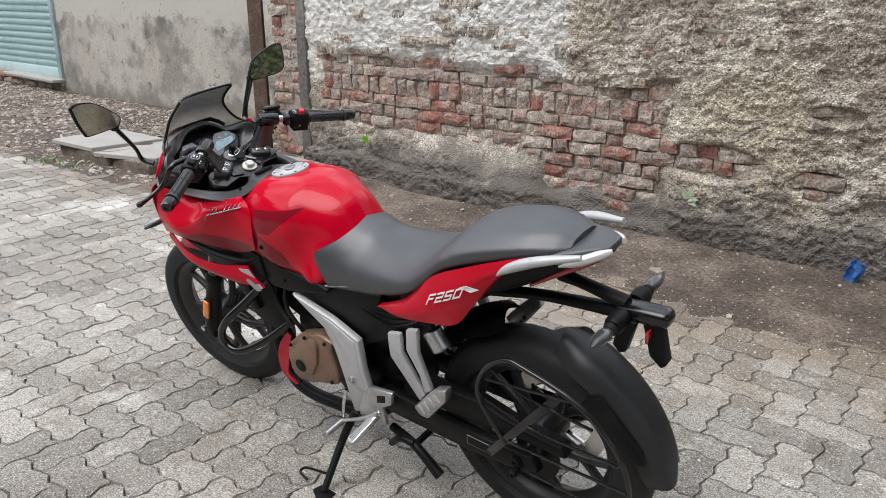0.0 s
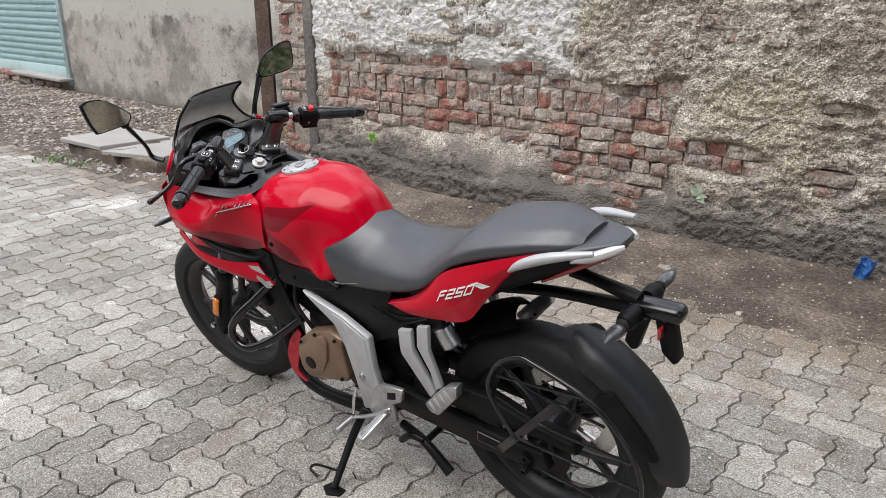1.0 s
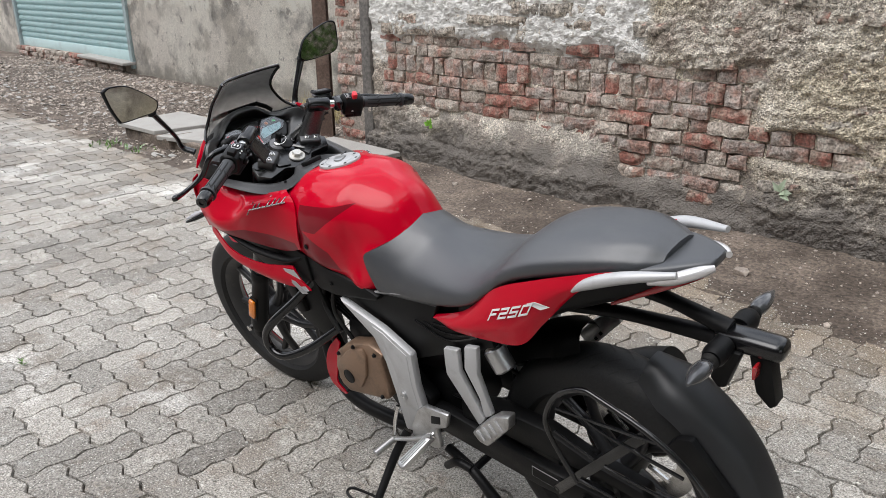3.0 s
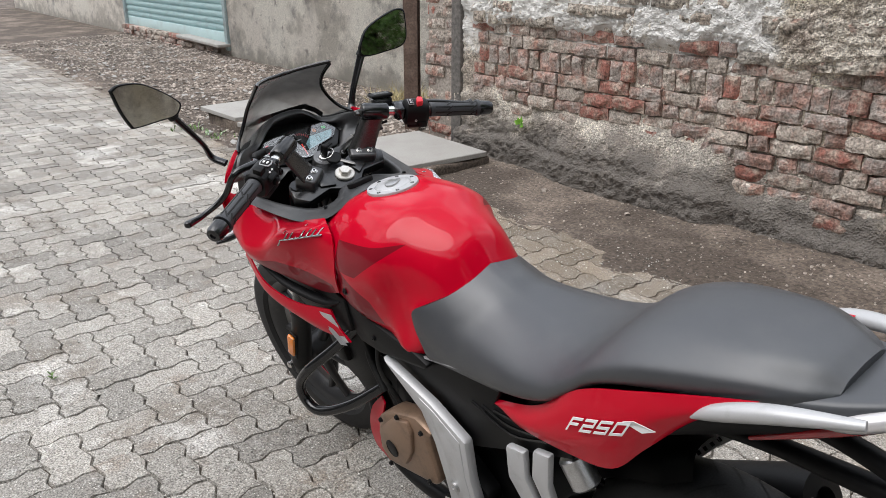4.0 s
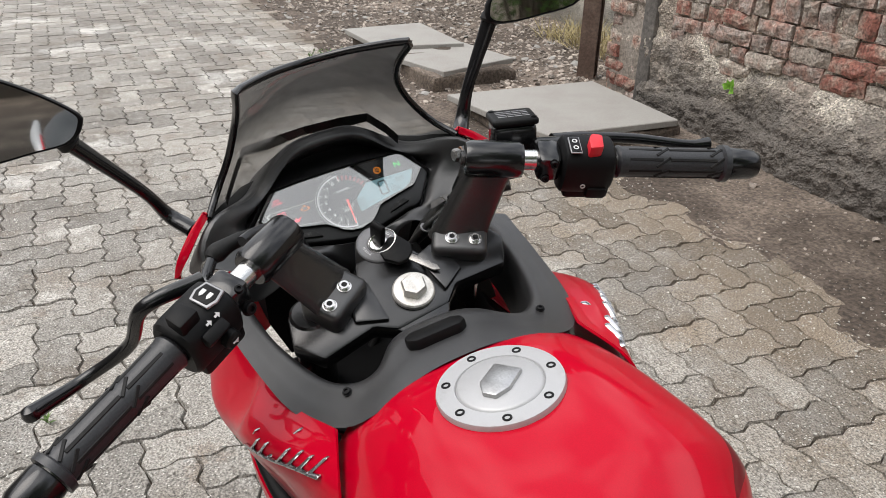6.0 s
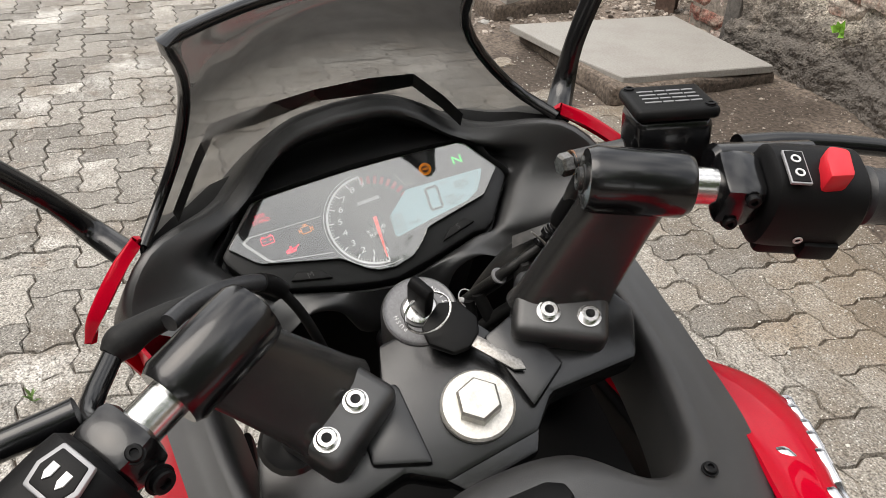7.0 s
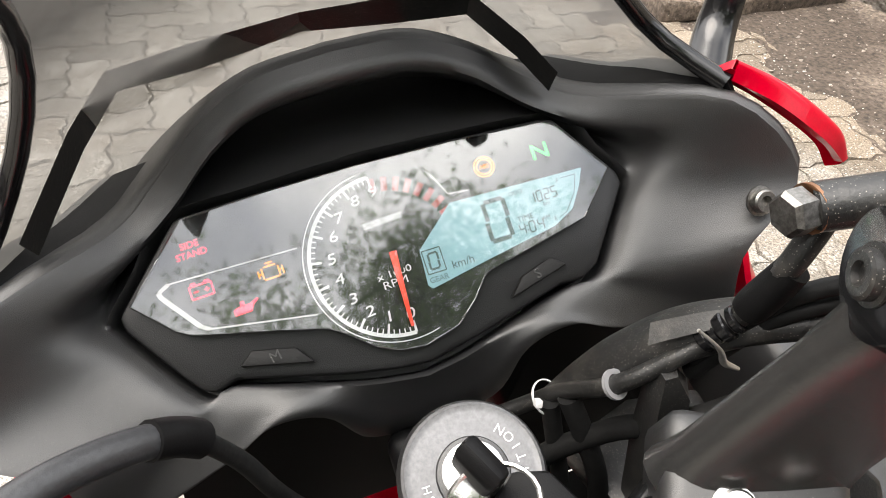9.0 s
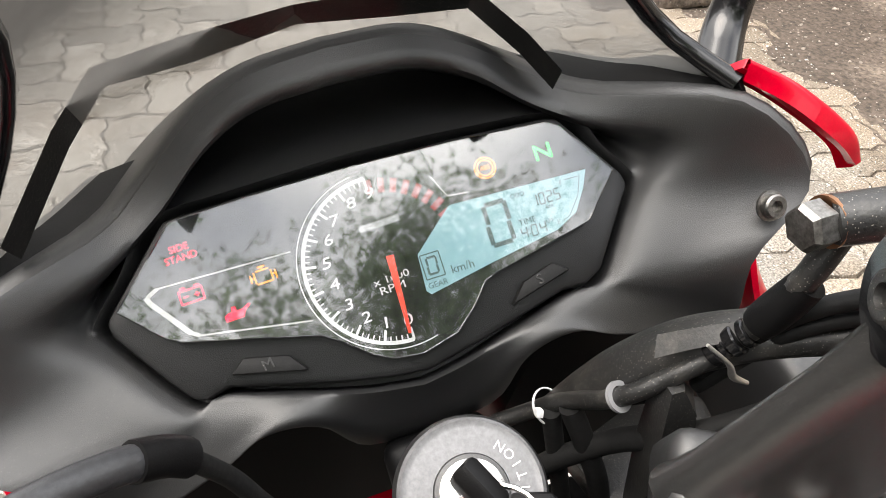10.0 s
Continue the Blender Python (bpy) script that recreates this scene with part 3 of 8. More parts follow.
def earth_height(x, y):
    n1 = fbm(x * 0.9, y * 0.9, 3.1, 3)
    n2 = fbm(x * 4.0, y * 4.0, 7.7, 3)
    edge = PAVE_EDGE - 0.14 * max(0.0, min(1.0, (x + 3.3) / 0.6)) + 0.40 * n1 + 0.30 * n2
    if x < -4.3:
        k = min(1.0, (-4.3 - x) / 0.9)
        edge = edge * (1 - k) + (2.90 + 0.10 * n1 + 0.06 * n2) * k
    d = y - edge
    h = -0.016 + 0.020 * (1 / (1 + math.exp(-d * 6))) + max(0.0, d - 0.12) * (0.055 if x > -4.6 else 0.020)
    h += (0.007 * n2 + 0.005 * fbm(x * 13.0, y * 13.0, 5.2, 2)) * max(0.0, min(1.0, 0.5 + 2.0 * d))
    if x < -5.2 and d > 0.1:
        h += 0.05 * abs(n1) + 0.02 * n2
    return h


bm = bmesh.new()
xs = [-300, -120, -60, -30, -19] + [-15 + 0.10 * i for i in range(80)] + [-7.0 + 0.035 * i for i in range(245)] + [1.6, 2.2, 3, 5, 9, 20, 60, 300]
ys = [-300, -100, -40, -15, -8, -4, -2, -0.5, 0.6, 1.4, 2.0] + [2.4 + 0.028 * i for i in range(64)] + [4.2 + 0.05 * i for i in range(27)] + [5.6, 5.8, 6.4, 8, 15, 50, 300]
rows = [[(x, y, earth_height(max(-15.0, min(1.6, x)), max(0.0, min(5.6, y)))) for y in ys] for x in xs]
grid_faces(bm, rows)
ground = tagged(part("ground", bm, EARTH, sharp=180), "dark bare earth with grit along the old wall", "ground", kind="structure")


# ---------- old brick wall with rough render ----------
def brick_zone(x, z):
    """How far the render has fallen off here: above 0 the bricks lie bare."""
    n = fbm(x * 2.1, z * 2.1, 21.0, 4)
    a = 1.0 - abs((x + 3.18) / 1.46) ** 4
    top = 0.90 + 0.20 * n - 0.02 * (x + 3.0)
    low = 0.32 - 0.10 * (x + 3.4) + 0.25 * n if x < -3.6 else 0.44 - 0.27 * (x + 3.6) + 0.2 * n
    low = max(low, 0.10)
    v = min(a * 0.4, (top - z) * 2.2, (z - low) * 2.2)
    for cx, cz, rx, rz in ((-0.92, 0.80, 0.13, 0.045), (-1.5, 0.50, 0.28, 0.10), (-0.95, 0.45, 0.12, 0.08), (-0.66, 0.36, 0.10, 0.06), (-2.15, 0.58, 0.12, 0.12)):
        v = max(v, 0.35 * (1 - ((x - cx) / rx) ** 2 - ((z - cz) / rz) ** 2) + 0.25 * n)
    return v


def wall_depth(x, z):
    n1 = fbm(x * 1.3, z * 1.3, 1.0, 3)
    n2 = fbm(x * 9.0, z * 11.0, 5.0, 4)
    n3 = fbm(x * 3.0, z * 26.0, 9.0, 3)
    n4 = fbm(x * 30.0, z * 30.0, 2.0, 2)
    n5 = fbm(x * 75.0, z * 75.0, 6.0, 2)
    d = 0.030 + 0.045 * n1 + 0.028 * n2 + 0.013 * n3 * (1 if x > -2.4 else 0.6) + 0.028 * n4 + 0.018 * n5
    bare = brick_zone(x, z)
    k = 1 / (1 + math.exp(max(-1.0, min(1.0, -bare)) * 30))
    d = d * (1 - k) + (-0.016 + 0.018 * n2 + 0.008 * n4) * k
    # swollen cement foot
    top = 0.38 + 0.12 * n1
    if -3.9 < x < -2.5:
        foot = max(0.0, min(1.0, (top + 0.10 - z) / 0.22)) * min(1, (x + 3.9) / 0.25, (-2.5 - x) / 0.10)
        d += 0.085 * foot
    low = max(0.0, min(1.0, (0.22 + 0.10 * n1 + (0.10 if x > -1.0 else 0) - z) / 0.05))
    d += 0.028 * low
    return d


X0, X1, ZT = -4.72, 1.4, 2.3
bm = bmesh.new()
nx, nz = 640, 240
rows = []
for i in range(nx + 1):
    x = X0 + (X1 - X0) * i / nx
    rows.append([(x, WALL_Y - wall_depth(x, -0.1 + (ZT + 0.1) * j / nz), -0.1 + (ZT + 0.1) * j / nz) for j in range(nz + 1)])
vs, fs = grid_faces(bm, rows)
back = [[bm.verts.new((X0 + (X1 - X0) * i / nx, WALL_Y + 0.36, z)) for z in (-0.1, ZT)] for i in (0, nx)]
bm.faces.new([r[-1] for r in vs] + [back[1][1], back[0][1]])
bm.faces.new((back[0][0], back[0][1], back[1][1], back[1][0]))
bm.faces.new(list(reversed(vs[0])) + [back[0][0], back[0][1]])
bm.faces.new(vs[-1] + [back[1][1], back[1][0]])
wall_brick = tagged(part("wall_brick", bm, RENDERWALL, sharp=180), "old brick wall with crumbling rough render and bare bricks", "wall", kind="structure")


def brick_mesh(name, w, h, d, seed, mat):
    """A worn brick: uneven face towards -y, chipped outline."""
    own = bmesh.new()
    off = seed * 7.3
    nx, nz = (5, 3) if w > h else (3, 5)
    front = []
    for i in range(nx + 1):
        col = []
        for j in range(nz + 1):
            x, z = w * (i / nx - 0.5), h * (j / nz - 0.5)
            rim = i in (0, nx) or j in (0, nz)
            q = Vector((x * 22 + off, z * 22, off))
            col.append((x + 0.011 * noise.noise(q), -d / 2 + 0.014 * noise.noise(q + Vector((9, 0, 0))) + (0.007 if rim else 0.0), z + 0.011 * noise.noise(q + Vector((0, 9, 0)))))
        front.append(col)
    vs, _ = grid_faces(own, front)
    loop = [vs[i][0] for i in range(nx + 1)] + [vs[nx][j] for j in range(1, nz + 1)] + [vs[i][nz] for i in range(nx - 1, -1, -1)] + [vs[0][j] for j in range(nz - 1, 0, -1)]
    back = [own.verts.new((v.co.x, d / 2, v.co.z)) for v in loop]
    for k in range(len(loop)):
        own.faces.new((loop[k], loop[(k + 1) % len(loop)], back[(k + 1) % len(loop)], back[k]))
    bmesh.ops.recalc_face_normals(own, faces=own.faces[:])
    me = bpy.data.meshes.new(name)
    own.to_mesh(me)
    own.free()
    me.materials.append(mat)
    return me


STRETCH = [brick_mesh("brick", 0.208, 0.066, 0.09, i, mt) for i, mt in enumerate((BRICK, PALEBRICK, PALEBRICK, BRICK, PALEBRICK, REDBRICK))]
HEADER = [brick_mesh("brick", 0.098, 0.070, 0.09, 9 + i, mt) for i, mt in enumerate((BRICK, REDBRICK, PALEBRICK, BRICK))]
SOLDIER = [brick_mesh("brick", 0.080, 0.108, 0.09, 19 + i, mt) for i, mt in enumerate((BRICK, PALEBRICK, BRICK, REDBRICK))]
rnd = random.Random(5)
z, course = 0.12, 0
while z < 1.05:
    soldier = course == 7
    x = -4.62 + rnd.uniform(0, 0.15)
    hgt = 0.118 if soldier else 0.078
    while x < -0.45:
        header = not soldier and rnd.random() < 0.3
        w = 0.088 if soldier else (0.108 if header else 0.217)
        cx, cz = x + w / 2, z + hgt / 2
        bare = brick_zone(cx, cz)
        if bare > 0.02:
            me = rnd.choice(SOLDIER if soldier else HEADER if header else STRETCH)
            if bare < 0.06 and rnd.random() < 0.35:
                x += w
                continue
            ob = new("brick", me)
            ob.parent = wall_brick
            ob.matrix_world = pose(cx, WALL_Y + 0.036 + rnd.uniform(-0.010, 0.014), cz + rnd.uniform(-0.005, 0.005), rnd.uniform(-4, 4), rnd.uniform(-3.5, 3.5), rnd.uniform(-5, 5))
        x += w + rnd.uniform(-0.003, 0.010)
    z += hgt
    course += 1

# worn bricks that show through the cement, flush with its face
vs, fs = [], []
kinds = [([v.co.copy() for v in me.vertices], [list(p.vertices) for p in me.polygons]) for me in STRETCH]
z, course = 0.10, 0
while z < 1.9:
    x = -4.66 + rnd.uniform(0, 0.2)
    while x < 1.2:
        w = rnd.choice((0.108, 0.217, 0.217, 0.25))
        cx, cz = x + w / 2, z + 0.039
        if -0.9 < brick_zone(cx, cz) <= 0.02 and rnd.random() < 0.62 and cz > 0.22 - 0.05 * cx:
            m = pose(cx, WALL_Y - wall_depth(cx, cz) + 0.040 + rnd.uniform(-0.012, 0.016), cz + rnd.uniform(-0.006, 0.006), rnd.uniform(-7, 7), rnd.uniform(-3, 3), rnd.uniform(-6, 6)) @ Matrix.Diagonal((w / 0.215, 1, rnd.uniform(0.75, 1.05), 1))
            co, fa = rnd.choice(kinds)
            o = len(vs)
            vs += [tuple(m @ c) for c in co]
            fs += [[i + o for i in f] for f in fa]
        x += w + 0.01
    z += 0.082
me = bpy.data.meshes.new("worn_bricks")
me.from_pydata(vs, [], fs)
me.materials.append(SMEARED)
ob = tagged(new("worn_bricks", me), "worn bricks showing through the cement of the wall", kind="stuff")
ob.parent = wall_brick

# the wall runs on behind the camera
bm = bmesh.new()
rows = [[(X1 + 18.0 * i / 60, WALL_Y - 0.02 - 0.05 * fbm(i * 0.4, j * 0.3, 3.0, 3), -0.1 + 2.4 * j / 20) for j in range(21)] for i in range(61)]
_, fs = grid_faces(bm, rows)
bmesh.ops.solidify(bm, geom=fs, thickness=-0.3)
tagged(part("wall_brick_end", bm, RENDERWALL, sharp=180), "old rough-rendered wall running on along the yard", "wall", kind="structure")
# Unseen wall, added to cut low sky light and darken side reflections.
tagged(part("wall_opposite", box((40, 0.3, 6.8), pose(-4, -7.5, 3.3), 0.02), DARKCEMENT), "unseen dark wall added across the lane to block low sky", "wall", kind="structure")

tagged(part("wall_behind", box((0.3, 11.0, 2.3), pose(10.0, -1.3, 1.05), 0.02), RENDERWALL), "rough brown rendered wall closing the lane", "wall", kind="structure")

# brick pier at the wall's end
pier = tagged(part("pier", box((0.30, 0.40, ZT + 0.1), pose(-4.90, WALL_Y + 0.19, ZT / 2 - 0.05), 0.01), MORTAR), "crumbling brick pier at the wall's end", "pier", kind="structure")
z = 0.02
course = 0
while z < 1.5:
    for k in range(2):
        if course % 2 == 0:
            w, cx = (0.205, -4.965) if k == 0 else (0.098, -4.80)
        else:
            w, cx = (0.098, -5.01) if k == 0 else (0.205, -4.85)
        ob = new("brick", rnd.choice(STRETCH if w > 0.15 else HEADER))
        ob.parent = pier
        ob.matrix_world = pose(cx + rnd.uniform(-0.012, 0.008), WALL_Y + 0.025 + rnd.uniform(-0.02, 0.015), z + 0.036, rnd.uniform(-3, 3), rnd.uniform(-2, 2), rnd.uniform(-4, 4))
    for k in range(2):
        ob = new("brick", rnd.choice(HEADER if (course + k) % 2 else STRETCH))
        ob.parent = pier
        ob.matrix_world = pose(-5.045 + rnd.uniform(-0.01, 0.01), WALL_Y + 0.14 + 0.17 * k, z + 0.036, rnd.uniform(-3, 3), rnd.uniform(-3, 3), 90 + rnd.uniform(-4, 4))
    z += 0.083
    course += 1
bm = box((0.10, 0.05, ZT), pose(-4.715, WALL_Y - 0.015, ZT / 2), 0.012)
for v in bm.verts:
    v.co += Vector((0.02 * noise.noise(v.co * 3), 0.01 * noise.noise(v.co * 5), 0))
tagged(part("trim_cement", bm, DARKCEMENT), "dark cement strip between pier and wall", "trim", kind="structure")

# ---------- grey wall with the roller shutter ----------
GY = 5.12
bm = bmesh.new()
rows = []
for i in range(121):
    x = -10.75 + (10.75 - 5.05) * i / 120
    rows.append([(x, GY - 0.02 * fbm(x * 2, z * 2, 4.0, 4) - 0.012 * fbm(x * 14, z * 14, 4.0, 3), z) for z in (-0.1 + 2.6 * j / 50 for j in range(51))])
vs, fs = grid_faces(bm, rows)
bmesh.ops.solidify(bm, geom=fs, thickness=-0.25)
wall_grey = tagged(part("wall_grey", bm, GREYRENDER, sharp=180), "grey cement-rendered wall with peeling paint and damp stains", "wall", kind="structure")
wall_left = tagged(part("wall_far", box((9.0, 0.3, 2.6), pose(-19.55, GY + 0.13, 1.2), 0.01), GREYRENDER), "grey rendered wall beyond the shutter", "wall", kind="structure")
lintel = tagged(part("wall_over_shutter", box((4.36, 0.25, 0.5), pose(-12.9, GY + 0.16, 2.25), 0.01), GREYRENDER), "rendered lintel over the shutter", "wall", kind="structure")

shutter = thing("roller_shutter", pose(-12.86, GY + 0.03, 0.215), "closed pale blue steel roller shutter with rusty sill", "shutter", kind="structure")
for k in range(21):
    own = bmesh.new()
    rr = [[(xx, -0.030 * math.sin(math.pi * j / 6) ** 0.7, 0.14 + k * 0.089 + 0.089 * j / 6) for j in range(7)] for xx in (-2.06, 2.06)]
    _, fs = grid_faces(own, rr)
    bmesh.ops.solidify(own, geom=fs, thickness=0.003)
    part("slat", own, SHUTTER, shutter)
part("bottom_rail", box((4.10, 0.05, 0.14), pose(0, 0, 0.07), 0.006), SHUTTER, shutter)
for sx in (-1, 1):
    part("guide_rail", box((0.09, 0.09, 1.95), pose(sx * 2.10, -0.02, 0.88), 0.008), PIPEPAINT, shutter)
plinth = tagged(part("plinth", box((4.2, 0.26, 0.30), pose(-12.86, GY + 0.10, 0.065), 0.02), MORTAR), "low brick plinth under the shutter", "plinth", kind="structure")
for c in range(3):
    x = -14.95 + 0.1 * (c % 2)
    while x < -10.95:
        ob = new("brick", rnd.choice(STRETCH))
        ob.parent = plinth
        ob.matrix_world = pose(x, GY - 0.045 + rnd.uniform(-0.02, 0.02), 0.03 + 0.075 * c, rnd.uniform(-4, 4), rnd.uniform(-3, 3), rnd.uniform(-5, 5))
        x += 0.222
tagged(part("sill", box((1.5, 0.30, 0.04), pose(-11.45, GY - 0.04, 0.205, 0, 1.0, 0), 0.008), SLAB), "broken stone sill under the shutter", "sill", kind="structure")

# steel post and pale blue sheet by the pier
own = bmesh.new()
for dy in (-0.05, 0.05):
    box((0.11, 0.012, 2.3), pose(0, dy, 1.1), 0.002, 1, own)
box((0.012, 0.09, 2.3), pose(0, 0, 1.1), 0.002, 1, own)
ob = tagged(part("steel_post", own, RUST), "brown rusted steel channel post in the earth", "post")
ob.matrix_world = pose(-5.42, 4.28, 0.0, 0, 0, 42)
own = box((0.09, 0.05, 2.3), pose(0, 0, 1.18), 0.006)
ob = tagged(part("blue_post", own, PIPEPAINT), "pale blue painted steel post beside the pier", "post")
ob.matrix_world = pose(-5.20, 4.36, 0.0, 0, 0, 10)


# ---------- slabs, rubble, small things on the ground ----------
def slab(poly, z, tilt, label):
    c = np.mean(np.array(poly), axis=0)
    own = prism([(x - c[0], y - c[1]) for x, y in poly], 0.035, None, 0.004, 1)
    ob = tagged(part("stone_slab", own, SLAB, sharp=30), label, "slab", "loose slabs")
    ob.matrix_world = pose(c[0], c[1], z, *tilt)
    return ob


slab([(-5.16, 3.14), (-4.62, 3.20), (-4.30, 3.27), (-4.24, 4.02), (-5.08, 4.08)], 0.085, (0.8, -0.6, 0), "grey stone slab lying on earth and brick by the wall")
slab([(-6.82, 3.10), (-6.20, 3.13), (-6.10, 3.72), (-6.85, 3.72)], 0.135, (0.5, 0.4, 0), "grey stone slab propped on rubble")
slab([(-6.16, 3.12), (-5.50, 3.28), (-5.66, 3.86), (-6.24, 3.78)], 0.110, (1.0, -0.8, 0), "cracked grey stone slab on rubble")
for k, (sx, sy, sz, w, l) in enumerate(((-4.70, 3.62, 0.035, 0.92, 0.85), (-6.4, 3.42, 0.045, 0.75, 0.55), (-5.85, 3.5, 0.030, 0.7, 0.6))):
    own = box((w, l, 0.09 if k == 0 else 0.15), None, 0.02, 2)
    bmesh.ops.subdivide_edges(own, edges=own.edges[:], cuts=5, use_grid_fill=True)
    for v in own.verts:
        v.co += Vector((noise.noise(v.co * 6 + Vector((k, 0, 0))), noise.noise(v.co * 6 + Vector((0, k, 0))), noise.noise(v.co * 7))) * 0.028
    ob = tagged(part("earth_ledge", own, EARTH, sharp=60), "low ledge of packed earth under the slab", "earth ledge", kind="structure")
    ob.matrix_world = pose(sx, sy, sz)

rnd = random.Random(11)


def scatter(name, n, where, sizes, mat, label, category, flat=0.6, shapes=10):
    """Many small stones as one mesh."""
    base = []
    for i in range(shapes):
        s = stone(1.0, i + 3, flat)
        base.append(([v.co.copy() for v in s.verts], [[v.index for v in f.verts] for f in s.faces]))
        s.free()
    vs, fs = [], []
    for _ in range(n):
        x, y = where()
        r = sizes[0] + (sizes[1] - sizes[0]) * rnd.random() ** 3
        m = pose(x, y, max(earth_height(max(-15, x), y), 0.0005 if name == "paving_grit" else -1.0) + r * 0.2, rnd.uniform(-25, 25), rnd.uniform(-25, 25), rnd.uniform(0, 360))
        co, fa = rnd.choice(base)
        o = len(vs)
        vs += [tuple(m @ (c * r)) for c in co]
        fs += [[i + o for i in f] for f in fa]
    me = bpy.data.meshes.new(name)
    me.from_pydata(vs, [], fs)
    me.materials.append(mat)
    return tagged(new(name, me), label, category, kind="stuff")


scatter("rubble", 13000, lambda: (-5.3 - 9.5 * rnd.random() ** 1.15, 2.95 + 2.1 * rnd.random() ** 0.8), (0.005, 0.026), STONE, "scattered broken stone and brick rubble on the earth", "rubble", 0.5)
scatter("grit", 1700, lambda: (-4.4 + 4.6 * rnd.random(), 3.05 + 1.1 * rnd.random() ** 0.7), (0.002, 0.010), STONE, "loose grit and pebbles along the wall", "grit", 0.6)
scatter("paving_grit", 15000, lambda: (-5.0 + 5.6 * rnd.random(), -0.4 + 3.9 * rnd.random()), (0.0016, 0.0058), GRIT, "pale grit strewn over the paving", "grit", 0.5)
scatter("stone_flakes", 900, lambda: (-5.4 - 8.5 * rnd.random(), 3.0 + 1.9 * rnd.random()), (0.010, 0.040), SLAB, "pale flat stone flakes on the rubble", "flakes", 0.22)
for k, (x, y, r) in enumerate(((-1.52, 3.62, 0.035), (-3.56, 3.87, 0.020), (-2.95, 3.88, 0.018), (-1.05, 3.35, 0.016))):
    ob = tagged(part("pebble", stone(r, 40 + k), STONE, sharp=40), "pale pebble lying on the earth", "stone", "pebbles by the wall")
    ob.matrix_world = pose(x, y, earth_height(x, y) + r * 0.35)

# crumpled blue plastic scrap
own = bmesh.new()
rr = [[(0.05 * (i / 9 - 0.5) * 1.6 + 0.012 * noise.noise((i * 0.9, j * 0.9, 1)), 0.016 * noise.noise((i * 0.7, j * 0.7, 5)) + 0.02 * math.sin(i * 0.8), 0.115 * j / 9 + 0.012 * noise.noise((i * 0.9, j * 0.9, 9))) for j in range(10)] for i in range(10)]
_, fs = grid_faces(own, rr)
bmesh.ops.solidify(own, geom=fs, thickness=0.001)
ob = tagged(part("plastic_scrap", own, BLUEBAG, sharp=25), "crumpled blue and white plastic scrap by the wall", "litter")
ob.matrix_world = pose(-0.72, 4.02, earth_height(-0.72, 4.02) - 0.005, 12, 14, 30)


def leaf(bm, m, length, width):
    """One folded, pointed leaf."""
    pts = [(0, 0, 0), (width / 2, length * 0.4, 0.12 * width), (0, length * 0.45, 0), (-width / 2, length * 0.4, 0.12 * width), (0, length, -0.1 * length)]
    v = [bm.verts.new(m @ Vector(p)) for p in pts]
    bm.faces.new((v[0], v[1], v[2]))
    bm.faces.new((v[0], v[2], v[3]))
    bm.faces.new((v[1], v[4], v[2]))
    bm.faces.new((v[2], v[4], v[3]))


def weed(name, at, n, length, width, mat, label, up=35, spread=180):
    t = thing(name, at, label, "weed")
    for k in range(n):
        own = bmesh.new()
        wide = 0.09 if n > 20 else 0.0
        leaf(own, pose(rnd.gauss(0, wide), rnd.gauss(0, wide * 0.6), 0.002 * (k % 9), 0, 0, rnd.uniform(-spread, spread)) @ pose(0, 0, 0, up + rnd.uniform(-18, 18), rnd.uniform(-15, 15), 0), length * rnd.uniform(0.7, 1.1), width * rnd.uniform(0.8, 1.1))
        part("leaf", own, mat, t, smooth=False)
    return t


weed("wall_weed", pose(-4.03, WALL_Y - 0.045, 0.315, 70, 0, 0), 9, 0.052, 0.036, LEAFLIT, "small bright green weed growing from the wall")
weed("wall_weed", pose(-1.56, WALL_Y - 0.10, 0.30, 60, 0, 0), 7, 0.075, 0.034, PALELEAF, "dusty pale green weed in the foot of the wall")
weed("ground_weed", pose(-6.62, 2.90, 0.0), 45, 0.050, 0.016, LEAF, "grassy weed tuft beside the slab", 55)
weed("ground_weed", pose(-6.28, 2.98, 0.0), 34, 0.045, 0.018, LEAF, "small leafy weed beside the slab", 50)
weed("ground_weed", pose(-3.08, 1.04, 0.0), 10, 0.025, 0.008, LEAF, "tiny weed in a paving joint", 45)

own = bmesh.new()
for _ in range(700):
    x, y = -6.6 + 1.1 * rnd.random(), 4.6 + 0.45 * rnd.random()
    leaf(own, pose(x, y, earth_height(x, y), 60 + rnd.uniform(-30, 25), rnd.uniform(-30, 30), rnd.uniform(0, 360)), rnd.uniform(0.08, 0.24), 0.007)
tagged(part("dry_grass", own, DRYGRASS, smooth=False), "dry straw-coloured grass at the foot of the grey wall", "grass", kind="stuff")


